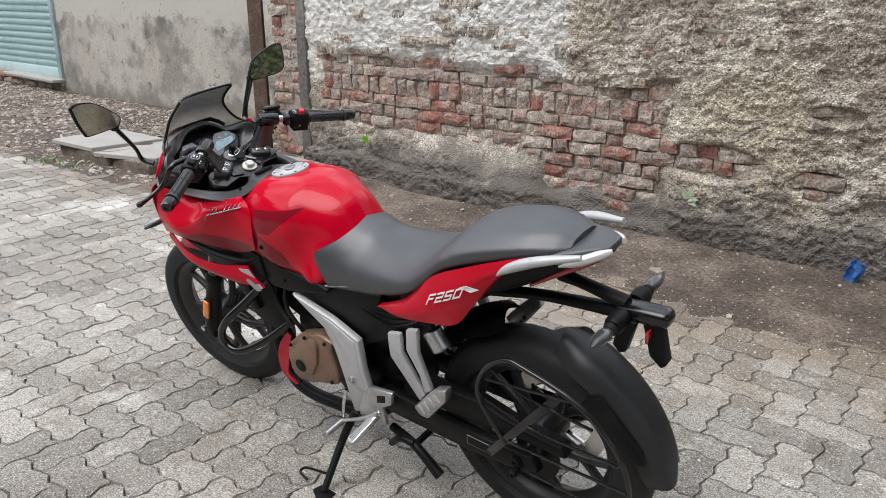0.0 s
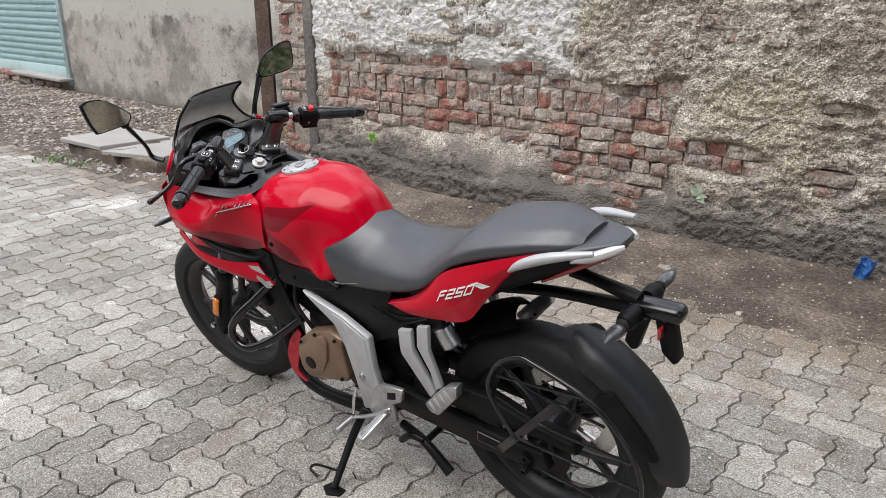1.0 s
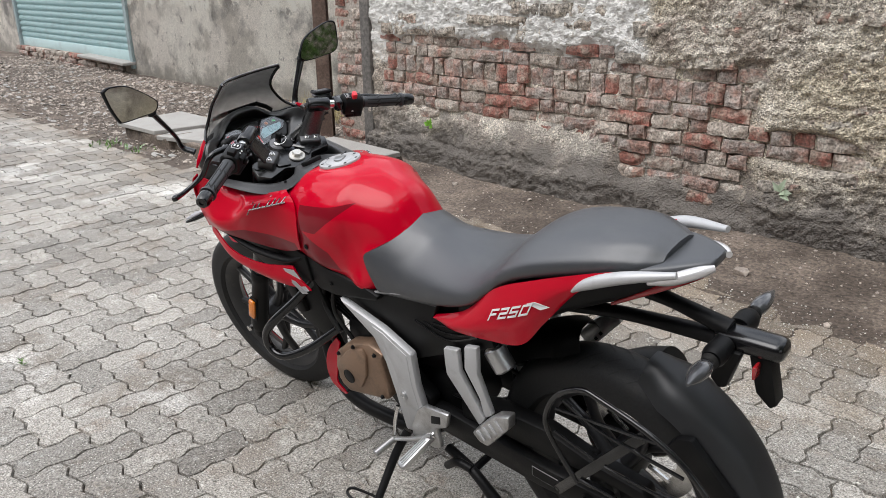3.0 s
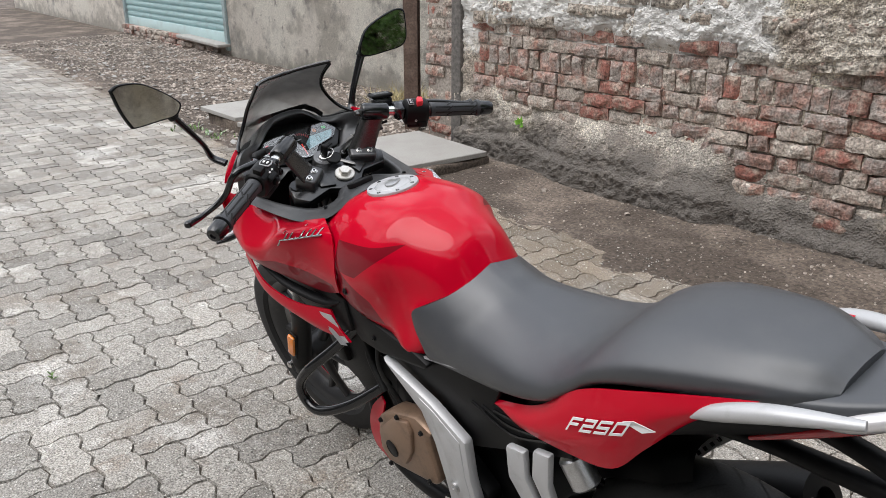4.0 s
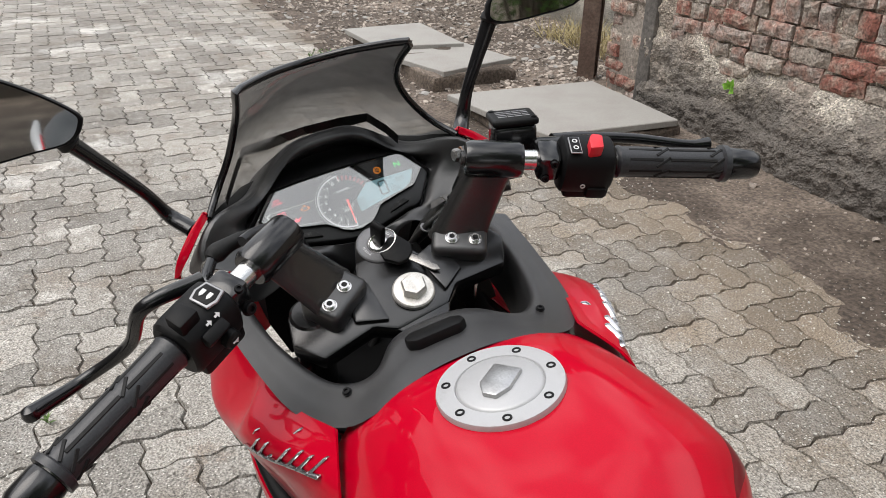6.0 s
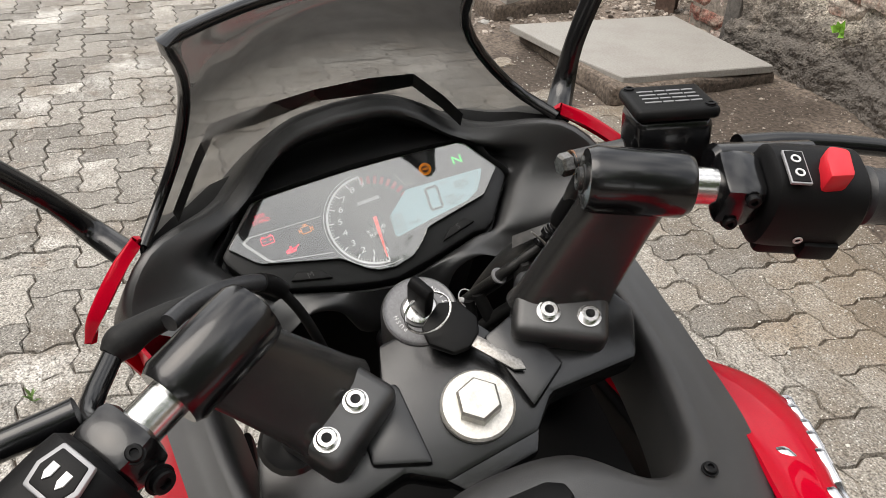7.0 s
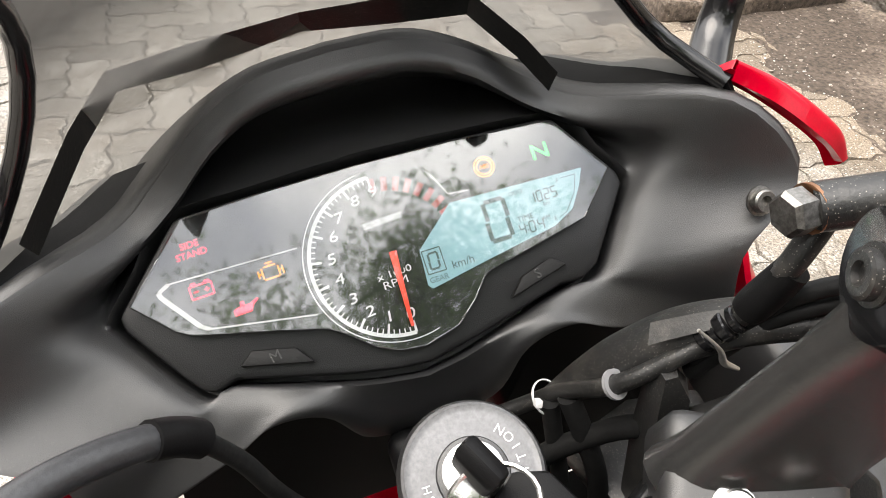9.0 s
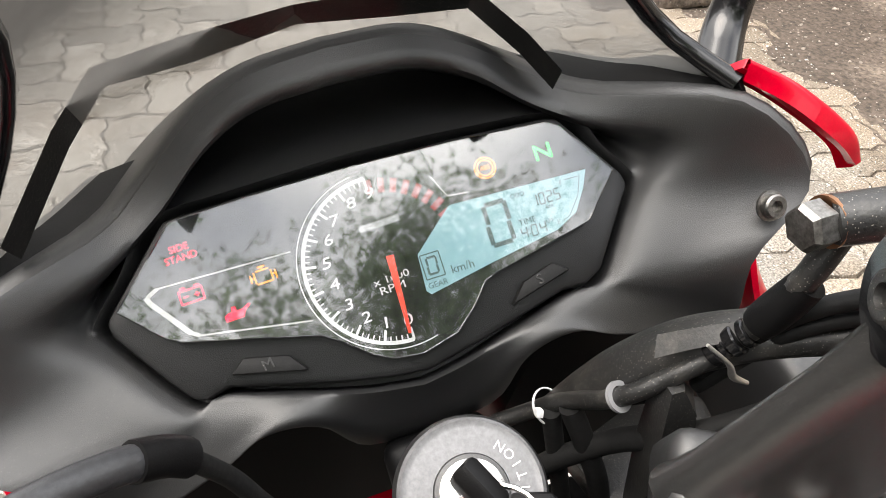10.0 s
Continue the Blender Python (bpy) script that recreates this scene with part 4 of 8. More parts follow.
# ---------- trees behind the camera, seen in the mirrors and the gloss ----------
def tree(x, y, h, crown, seed, leaves):
    r = random.Random(seed)
    t = thing("tree", pose(x, y, 0), "tall leafy street tree with dark green foliage", "tree", "street trees")
    trunk = [(0, 0, -0.1), (0.1, 0.05, h * 0.25), (0.0, 0.15, h * 0.5), (0.15, 0.1, h * 0.8)]
    own = tube(trunk, [0.22, 0.17, 0.13, 0.05], 14, 10)
    tips = []
    for _ in range(26):
        k = r.uniform(0.32, 0.9)
        a, up = r.uniform(0, 6.28), r.uniform(0.2, 1.0)
        base = Vector((0.05, 0.12, h * k))
        end = base + Vector((math.cos(a), math.sin(a), up)).normalized() * crown * r.uniform(0.6, 1.0)
        mid = (base + end) / 2 + Vector((0, 0, 0.25))
        tube([base, mid, end], [0.06, 0.04, 0.012], 8, 6, True, own)
        tips += [end, mid, (mid + end) / 2]
    part("trunk", own, BARK, t)
    vs, fs = [], []
    for i in range(leaves):
        c = r.choice(tips) + Vector((r.gauss(0, 1), r.gauss(0, 1), r.gauss(0, 0.8))) * crown * 0.13
        m = Matrix.Translation(c) @ Euler((r.uniform(-1, 1), r.uniform(-1, 1), r.uniform(0, 6.28))).to_matrix().to_4x4()
        l, w = r.uniform(0.05, 0.11), r.uniform(0.014, 0.029)
        o = len(vs)
        vs += [tuple(m @ Vector(p)) for p in ((0, 0, 0), (w, l * 0.5, 0.02), (0, l, 0), (-w, l * 0.5, 0.02))]
        fs += [(o, o + 1, o + 2), (o, o + 2, o + 3)]
    me = bpy.data.meshes.new("crown")
    me.from_pydata(vs, [], fs)
    me.materials.append(LEAF)
    ob = new("crown", me)
    ob.parent = t
    return t


tree(3.9, 0.6, 7.5, 3.0, 3, 55000)
tree(4.9, 3.1, 6.5, 3.0, 8, 55000)
tree(5.4, -4.4, 8.5, 3.2, 14, 45000)

bush = thing("bush", pose(4.6, 3.0, 0), "dense dark green bush beside the lane", "bush")
r9 = random.Random(9)
own = bmesh.new()
tips = []
for _ in range(24):
    a = r9.uniform(0, 6.28)
    end = Vector((math.cos(a) * r9.uniform(0.2, 1.0), math.sin(a) * r9.uniform(0.2, 0.9), r9.uniform(1.7, 3.4)))
    tube([(0.1 * math.cos(a), 0.1 * math.sin(a), -0.05), (end.x * 0.4, end.y * 0.4, end.z * 0.6), end], [0.03, 0.018, 0.006], 8, 6, True, own)
    tips += [end * k for k in (0.7, 0.8, 0.9, 1.0)]
part("stem", own, BARK, bush)
vs, fs = [], []
for i in range(8000):
    m = Matrix.Translation(r9.choice(tips) + Vector((r9.gauss(0, 0.22), r9.gauss(0, 0.22), r9.gauss(0, 0.18)))) @ Euler((r9.uniform(-1, 1), r9.uniform(-1, 1), r9.uniform(0, 6.28))).to_matrix().to_4x4()
    l, w, o = r9.uniform(0.06, 0.12), r9.uniform(0.015, 0.03), len(vs)
    vs += [tuple(m @ Vector(p)) for p in ((0, 0, 0), (w, l * 0.5, 0.01), (0, l, 0), (-w, l * 0.5, 0.01))]
    fs += [(o, o + 1, o + 2), (o, o + 2, o + 3)]
me = bpy.data.meshes.new("foliage")
me.from_pydata(vs, [], fs)
me.materials.append(LEAF)
new("foliage", me).parent = bush



# ---------- motorcycle ----------
# Its own axes: x ahead, y to its left, z up; it leans to its left on the side stand.
LEANING = radians(11.3)
BIKE = Matrix(((-1, 0, 0, -0.6), (0, -math.cos(LEANING), -math.sin(LEANING), 1.695), (0, -math.sin(LEANING), math.cos(LEANING), 0), (0, 0, 0, 1)))
bike = thing("motorcycle", BIKE, "red and black semi-faired motorcycle leaning on its side stand", "motorcycle")
REAR, FRONT = Vector((0.345, 0, 0.305)), Vector((1.672, 0, 0.293))
HEAD, RAKE = Vector((1.339, 0, 0.889)), Vector((-0.405, 0, 0.914)).normalized()
STEER = Matrix.Translation(HEAD) @ Matrix.Rotation(radians(7), 4, RAKE) @ Matrix.Translation(-HEAD)


def bolt(p, d, r, h, parent, name="bolt", mat=None, hexagon=False):
    """A socket screw or hexagon bolt head with its washer, at p, looking along d."""
    m = along(p, d)
    bm = lathe([(r * 1.25, 0), (r * 1.25, h * 0.2), (r, h * 0.22), (r, h * 0.85), (r * 0.85, h), (r * 0.5, h), (r * 0.45, h * 0.5)], 6 if hexagon else 20, m)
    head = part(name, bm, mat or CHROME, parent, sharp=30)
    if r > 0.0055 and not hexagon and mat is None:
        # Dark hexagon laid over the hole, its inner shade given as colour.
        part("socket", lathe([(r * 0.56, h * 0.9), (r * 0.50, h * 1.02), (r * 0.1, h * 0.92)], 6, m), DARKMETAL, head, sharp=20)
    return head


def frame_on(p, d, up):
    """Axes: x along d, z nearest to up."""
    x = d.normalized()
    z = (Vector(up) - x * Vector(up).dot(x)).normalized()
    return Matrix.Translation(p) @ Matrix((x, z.cross(x), z)).transposed().to_4x4()


def turned(loop, seg, m, bm=None):
    """A closed cross-section of (radius, height) turned full circle round z."""
    bm = bm or bmesh.new()
    rings = [[tuple(m @ Vector((r * math.cos(a), r * math.sin(a), h))) for r, h in loop] for a in (2 * math.pi * k / seg for k in range(seg))]
    rings.append(rings[0])
    vs, _ = grid_faces(bm, rings, True)
    bmesh.ops.remove_doubles(bm, verts=bm.verts[:], dist=1e-6)
    return bm


def wheel(name, c, radius, width, rim, spokes, turn, rim_mat):
    """Cast wheel: tyre with tread grooves, rim, spokes, hub and brake disc; its axle along y."""
    axle = Matrix.Translation(c) @ Matrix.Rotation(radians(-90), 4, "X")
    axle = turn @ axle
    h = width / 2
    w = part(name, turned([(rim - 0.004, h * 0.62), (rim + 0.010, h * 0.70), (rim + 0.012, h * 0.60), (rim - 0.012, h * 0.45), (rim - 0.026, 0.0), (rim - 0.012, -h * 0.45), (rim + 0.012, -h * 0.60), (rim + 0.010, -h * 0.70), (rim - 0.004, -h * 0.62), (rim - 0.022, -h * 0.4), (rim - 0.036, 0), (rim - 0.022, h * 0.4)], 64, axle), rim_mat, bike, "black cast alloy wheel")
    prof = []
    for k in range(19):
        a = math.pi * k / 18
        y = h * math.cos(a)
        prof.append((rim + 0.008 + (radius - rim - 0.008) * math.sin(a) ** 0.62, y * (0.86 + 0.14 * math.sin(a))))
    prof += [(rim - 0.002, -h * 0.66), (rim - 0.002, h * 0.66)]
    part("tyre", turned(prof, 72, axle), TYRE, w)
    bm = bmesh.new()
    for k in range(44):
        for side in (-1, 1):
            a0 = 2 * math.pi * (k + (0.5 if side > 0 else 0)) / 44
            strip = []
            for q in range(7):
                f = 0.10 + 0.62 * q / 6
                rise = (1 - f * f) ** 0.31
                at = rim + 0.008 + (radius - rim - 0.008) * rise + 0.0009
                edge = h * f * (0.86 + 0.14 * (1 - f * f) ** 0.5) * side
                a = a0 + 0.16 * q / 6
                turn_w = 0.0022 / at
                strip.append([tuple(axle @ Vector((at * math.cos(a + d), at * math.sin(a + d), edge))) for d in (-turn_w, turn_w)])
            grid_faces(bm, strip)
    part("tread_groove", bm, RUBBER, w, smooth=False)
    bm = lathe([(0.030, -0.075), (0.045, -0.06), (0.045, 0.06), (0.030, 0.075)], 28, axle)
    part("hub", bm, rim_mat, w)
    for k in range(spokes):
        a = 2 * math.pi * k / spokes + 0.3
        bm = bmesh.new()
        for s in (-1, 1):
            p0 = axle @ Vector((0.04 * math.cos(a), 0.04 * math.sin(a), 0.012 * s))
            p1 = axle @ Vector((0.11 * math.cos(a + 0.05 * s), 0.11 * math.sin(a + 0.05 * s), 0.008 * s))
            p2 = axle @ Vector(((rim - 0.02) * math.cos(a + 0.22 * s), (rim - 0.02) * math.sin(a + 0.22 * s), 0))
            tube([p0, p1, p2], [0.017, 0.0125, 0.012], 7, 8, True, bm)
        part("spoke", bm, rim_mat, w)
    bm = turned([(0.145, -0.078), (0.145, -0.074), (0.098, -0.074), (0.098, -0.078)], 48, axle)
    for k in range(6):
        a = 2 * math.pi * k / 6
        tube([axle @ Vector((0.045 * math.cos(a), 0.045 * math.sin(a), -0.07)), axle @ Vector((0.105 * math.cos(a + 0.3), 0.105 * math.sin(a + 0.3), -0.076))], 0.006, 0, 6, True, bm)
    part("rim_stripe", turned([(rim - 0.0050, -h * 0.40), (rim - 0.0050, -h * 0.62), (rim - 0.0075, -h * 0.62), (rim - 0.0075, -h * 0.40)], 56, axle), RED, w, "thin red rim stripe")
    part("brake_disc", bm, CHROME, w, "drilled steel brake disc")
    bm = rod(axle @ Vector((0, 0, -0.13)), axle @ Vector((0, 0, 0.13)), 0.010, 14, 0.002)
    part("axle", bm, CHROME, w)
    return w


wheel("front_wheel", FRONT, 0.295, 0.102, 0.220, 5, STEER, RIMPAINT)
wheel("rear_wheel", REAR, 0.308, 0.136, 0.222, 5, Matrix(), RIMPAINT)

# front fork
for s in (-1, 1):
    a, b = STEER @ Vector((1.372, s * 0.098, 0.905)), STEER @ Vector((1.665, s * 0.098, 0.262))
    d = (b - a)
    leg = part("fork_leg", rod(a, a + d * 0.62, 0.0205, 20, 0.003), GLOSS, bike)
    part("slider", lathe([(0.024, 0), (0.029, 0.012), (0.029, 0.03), (0.026, 0.04), (0.027, 0.20), (0.029, 0.25), (0.022, 0.275)], 20, along(a + d * 0.58, d)), BLACK, leg)
    part("axle_lug", box((0.045, 0.034, 0.055), Matrix.Translation(b - d * 0.02), 0.010), BLACK, leg)
refl = STEER @ Matrix.Translation((1.607, 0.132, 0.392)) @ Matrix.Rotation(radians(-24), 4, "Y")
part("side_reflector", box((0.026, 0.010, 0.078), refl, 0.005), AMBER, bike, "amber reflector on the fork")
part("reflector_bracket", box((0.03, 0.008, 0.10), refl @ Matrix.Translation((0, -0.008, -0.006)), 0.003), BLACK, bike)
# front mudguard
rows = []
for k in range(25):
    a = radians(72 + 68 * k / 24)
    taper = 0.060 * min(1.0, 0.45 + 0.12 * min(k, 24 - k))
    rows.append([STEER @ (FRONT + Vector((0.322 * math.cos(a), 0, 0.322 * math.sin(a))) + Vector((-0.020 * math.cos(a) * (q / 4) ** 2 * 1.6, taper * q / 4, -0.020 * math.sin(a) * (q / 4) ** 2 * 1.6))) for q in range(-4, 5)])
bm = bmesh.new()
_, fs = grid_faces(bm, [[tuple(p) for p in r] for r in rows])
bmesh.ops.solidify(bm, geom=fs, thickness=0.003)
part("front_mudguard", bm, RED, bike, "red front mudguard", sharp=60)

# ---------- bodywork ----------
tank_sections = [
    (1.232, 0.0, [(0, 0.884), (0.05, 0.882), (0.085, 0.874), (0.118, 0.852), (0.142, 0.815), (0.150, 0.77), (0.146, 0.716), (0.10, 0.70), (0, 0.70)]),
    (1.18, 0.0, [(0, 0.904), (0.05, 0.903), (0.088, 0.892), (0.124, 0.866), (0.150, 0.82), (0.157, 0.77), (0.150, 0.706), (0.10, 0.69), (0, 0.69)]),
    (1.11, 0.0, [(0, 0.914), (0.055, 0.912), (0.095, 0.898), (0.135, 0.866), (0.160, 0.815), (0.164, 0.76), (0.152, 0.690), (0.10, 0.675), (0, 0.675)]),
    (1.03, 0.0, [(0, 0.916), (0.055, 0.912), (0.103, 0.892), (0.144, 0.852), (0.158, 0.80), (0.150, 0.745), (0.138, 0.672), (0.10, 0.66), (0, 0.66)]),
    (0.97, 0.0, [(0, 0.905, 0.965), (0.055, 0.896, 0.980), (0.099, 0.872, 0.982), (0.127, 0.828, 0.984), (0.133, 0.775, 0.990), (0.139, 0.725, 0.984), (0.150, 0.665, 0.975), (0.10, 0.65, 0.98), (0, 0.65, 0.97)]),
    (0.93, 0.0, [(0, 0.877, 0.897), (0.052, 0.862, 0.900), (0.095, 0.831, 0.922), (0.116, 0.792, 0.948), (0.128, 0.757, 0.962), (0.135, 0.715, 0.962), (0.145, 0.664, 0.948), (0.10, 0.645, 0.94), (0, 0.645, 0.93)]),
    (0.88, 0.0, [(0, 0.820, 0.856), (0.050, 0.804, 0.858), (0.085, 0.786, 0.876), (0.110, 0.768, 0.908), (0.128, 0.753, 0.936), (0.133, 0.728, 0.934), (0.135, 0.693, 0.918), (0.10, 0.66, 0.90), (0, 0.65, 0.88)]),
]
part("fuel_tank", body(tank_sections, 52, 44), TANKRED, bike, "glossy red fuel tank", sharp=70)

# filler cap
CAPN = Vector((0.10, 0, 1)).normalized()
CAP = along((1.140, 0, 0.9125), CAPN)
cap = part("filler_cap", lathe([(0.0535, -0.010), (0.0545, -0.001), (0.0535, 0.0025), (0.038, 0.0030), (0.0372, 0.0012), (0.0362, 0.0030), (0.034, 0.0042), (0.004, 0.0048)], 48, CAP), SILVER, bike, "silver filler cap with lock flap")
part("lock_flap", prism([(-0.017, -0.013), (0.010, -0.013), (0.022, -0.004), (0.022, 0.008), (0.008, 0.014), (-0.017, 0.013)], 0.005, CAP @ pose(0.0, 0.0, 0.006, 0, 0, 35), 0.0015), ALU, cap)
for k in range(7):
    a = 2 * math.pi * k / 7 + 0.3
    p = CAP @ Vector((0.0455 * math.cos(a), 0.0455 * math.sin(a), 0.0022))
    part("cap_screw", lathe([(0.0042, 0), (0.0040, 0.0012), (0.0024, 0.0014), (0.0022, 0.0002)], 12, along(p, CAPN)), DARKMETAL, cap)

# collar of black trim round the steering well
outer = [(1.465, 0.184, 0.862), (1.350, 0.168, 0.856), (1.275, 0.152, 0.856), (1.218, 0.120, 0.868), (1.200, 0.080, 0.888), (1.212, 0.042, 0.892), (1.214, 0.0, 0.894)]
inner = [(1.480, 0.150, 0.860), (1.385, 0.139, 0.862), (1.300, 0.116, 0.864), (1.266, 0.094, 0.870), (1.262, 0.070, 0.876), (1.292, 0.040, 0.880), (1.300, 0.0, 0.880)]
half = [(a[0] * 0.5 + b[0] * 0.5, a[1] * 0.5 + b[1] * 0.5, a[2] * 0.5 + b[2] * 0.5 + 0.004) for a, b in zip(outer, inner)]
deep = [(x + 0.010, y - 0.008, 0.795) if y else (x + 0.012, 0.0, 0.80) for x, y, z in inner]


def both_sides(half_row):
    return list(half_row) + [(x, -y, z) for x, y, z in half_row[-2::-1]]


part("tank_collar", patch([both_sides(r) for r in (outer, half, inner, deep)], 61, 12, 0.0), COWL, bike, "matt black plastic collar round the steering head", sharp=60)
# Black sheet added to stand for the darkness down in the well.
part("well_floor", prism([(1.480, 0.135), (1.330, 0.112), (1.285, 0.080), (1.310, 0.0), (1.285, -0.080), (1.330, -0.112), (1.480, -0.135)], 0.004, Matrix.Translation((0, 0, 0.765)), 0.0), BLACK, bike, "dark sheet added for the shade under the steering head")
part("usb_cover", prism([(-0.036, -0.008), (-0.026, -0.016), (0.026, -0.016), (0.036, -0.008), (0.036, 0.004), (0.026, 0.012), (-0.026, 0.012), (-0.036, 0.004)], 0.016, Matrix.Translation((1.258, 0.006, 0.893)) @ Matrix.Rotation(radians(14), 4, 'Y') @ Matrix.Scale(0.85, 4) @ Matrix.Rotation(radians(90), 4, 'Z'), 0.003), BLACK, bike)
for s in (-1, 1):
    bolt((1.252, s * 0.104, 0.876), (-0.1, s * 0.2, 1), 0.0038, 0.003, bike, mat=DARKMETAL)

# front fairing, left and right
UPPER = [
    [(1.220, 0.128, 0.870), (1.29, 0.150, 0.855), (1.38, 0.150, 0.840), (1.46, 0.160, 0.845), (1.54, 0.195, 0.875)],
    [(1.166, 0.149, 0.846), (1.215, 0.166, 0.848), (1.270, 0.192, 0.841), (1.325, 0.202, 0.829), (1.375, 0.182, 0.815), (1.48, 0.190, 0.822), (1.57, 0.202, 0.835)],
    [(1.156, 0.168, 0.772), (1.27, 0.178, 0.760), (1.38, 0.208, 0.760), (1.47, 0.222, 0.768), (1.58, 0.200, 0.77)],
    [(1.168, 0.162, 0.724), (1.25, 0.162, 0.700), (1.35, 0.188, 0.712), (1.456, 0.212, 0.728), (1.58, 0.190, 0.715)],
]
NOSE = [
    [(1.540, 0.196, 0.885), (1.600, 0.165, 0.845), (1.670, 0.09, 0.810), (1.700, 0.0, 0.800)],
    [(1.550, 0.212, 0.865), (1.630, 0.165, 0.820), (1.700, 0.09, 0.790), (1.735, 0.0, 0.780)],
    [(1.572, 0.205, 0.800), (1.650, 0.155, 0.770), (1.715, 0.08, 0.750), (1.745, 0.0, 0.745)],
    [(1.580, 0.190, 0.712), (1.66, 0.13, 0.70), (1.71, 0.07, 0.69), (1.735, 0.0, 0.69)],
]
RIM = [[(x - 0.008, y + 0.003, z + 0.011) for x, y, z in row] for row in [
    [(1.520, 0.154, 0.955), (1.508, 0.170, 0.945), (1.499, 0.190, 0.926), (1.500, 0.205, 0.908)],
    [(1.522, 0.157, 0.963), (1.513, 0.177, 0.950), (1.503, 0.200, 0.927), (1.503, 0.210, 0.907)],
    [(1.530, 0.152, 0.957), (1.522, 0.172, 0.942), (1.513, 0.197, 0.919), (1.511, 0.207, 0.902)],
]]
CHIN = [
    [(1.57, 0.186, 0.716), (1.46, 0.206, 0.672), (1.34, 0.196, 0.655), (1.225, 0.165, 0.662)],
    [(1.575, 0.188, 0.690), (1.46, 0.208, 0.645), (1.32, 0.196, 0.624), (1.195, 0.170, 0.630)],
    [(1.575, 0.180, 0.676), (1.46, 0.198, 0.629), (1.30, 0.186, 0.604), (1.165, 0.166, 0.602)],
]
for s in (False, True):
    k = -1 if s else 1
    fair = part("side_fairing", patch(UPPER, 30, 20, 0.003, s), FAIRINGRED, bike, "glossy red side fairing", sharp=70)
    part("nose_cowl", patch(NOSE, 20, 16, 0.003, s), RED, bike, "red nose cowl", sharp=70)
    part("cowl_rim", patch(RIM, 20, 10, 0.004, s), RED, bike, "red rim of the front cowl", sharp=70)
    part("lower_fairing", patch(CHIN, 24, 10, 0.004, s), RED, bike, "narrow red lower fairing", sharp=70)
    bm = side_plate([(1.56, 0.725), (1.42, 0.742), (1.25, 0.725), (1.17, 0.70), (1.165, 0.625), (1.24, 0.60), (1.34, 0.60), (1.50, 0.66)], k * 0.150, 0.012, 0.004)
    part("air_vent", bm, BLACK, bike, "black vent recess in the fairing")
    part("vent_lip", tube([(1.47, k * 0.200, 0.722), (1.36, k * 0.188, 0.690), (1.25, k * 0.160, 0.672), (1.19, k * 0.15, 0.69)], [0.004, 0.012, 0.014, 0.008], 14, 8, True, None, 0.6), BLACK, bike)
    bm = patch([[(1.255, k * 0.178, 0.652), (1.215, k * 0.172, 0.655)], [(1.200, k * 0.173, 0.590), (1.172, k * 0.168, 0.600)]], 8, 8, 0.0015)
    part("silver_decal", bm, SILVER, bike, "silver stripe decal")
    bm = patch([[(1.245, k * 0.180, 0.628), (1.214, k * 0.176, 0.622)], [(1.196, k * 0.175, 0.588), (1.176, k * 0.171, 0.592)]], 6, 6, 0.0015)
    part("grey_decal", bm, GREYPRINT, bike)
    bm = side_plate([(1.215, 0.715), (1.186, 0.640), (1.150, 0.605), (1.078, 0.605), (0.915, 0.640), (0.905, 0.655), (0.955, 0.668), (1.094, 0.680), (1.150, 0.700), (1.180, 0.728)], k * 0.134, 0.030, 0.006)
    part("knee_trim", bm, BLACK, bike, "black trim under the tank")
    bolt((1.085, k * 0.150, 0.640), (0, k, 0), 0.005, 0.004, bike, mat=DARKMETAL)
    bolt((1.135, k * 0.164, 0.742), (0, k, 0), 0.006, 0.003, bike, mat=DARKMETAL)
    # maker's script on the fairing as plain slanted strokes
    lay = BVHTree.FromPolygons([v.co for v in fair.data.vertices], [tuple(p.vertices) for p in fair.data.polygons])
    spot, bn = lay.find_nearest(Vector((1.236, k * 0.188, 0.856)))[:2]
    if bn.y * k < 0:
        bn = -bn
    bx = Vector((-k * 0.152, -0.053, k * 0.037))
    bx = (bx - bn * bx.dot(bn)).normalized()
    mk = Matrix.Translation(spot) @ Matrix((bx, bn.cross(bx), bn)).transposed().to_4x4()
    strokes = []
    for i in range(9):
        x = -0.062 + 0.0150 * i
        low, high = (-0.019, 0.011) if i == 0 else (-0.0085, (0.0060, 0.0065, 0.0170, 0.0070, 0.0075, 0.0060, 0.0065, 0.0040)[i - 1])
        strokes.append([(x + low * 1.1, low), (x + low * 1.1 + 0.0058, low), (x + high * 1.1 + 0.0040, high), (x + high * 1.1, high)])
        if i < 8:
            strokes.append([(x - 0.006, -0.0085), (x + 0.0085, -0.0082), (x + 0.0105, -0.0050), (x - 0.004, -0.0056)])
    strokes.append([(0.050, -0.0085), (0.080, -0.0070), (0.056, -0.0045)])
    # laid on the fairing's surface
    back = mk.inverted()
    for outline in strokes:
        bm = prism(outline, 0.005, mk, 0.001, 1)
        for v in bm.verts:
            h = (back @ v.co).z
            hit = lay.ray_cast(v.co + bn * 0.06, -bn, 0.2)[0]
            if hit is None:
                break
            v.co = hit + bn * (h + 0.0022)
        else:
            part("badge_stroke", bm, BADGE, fair)

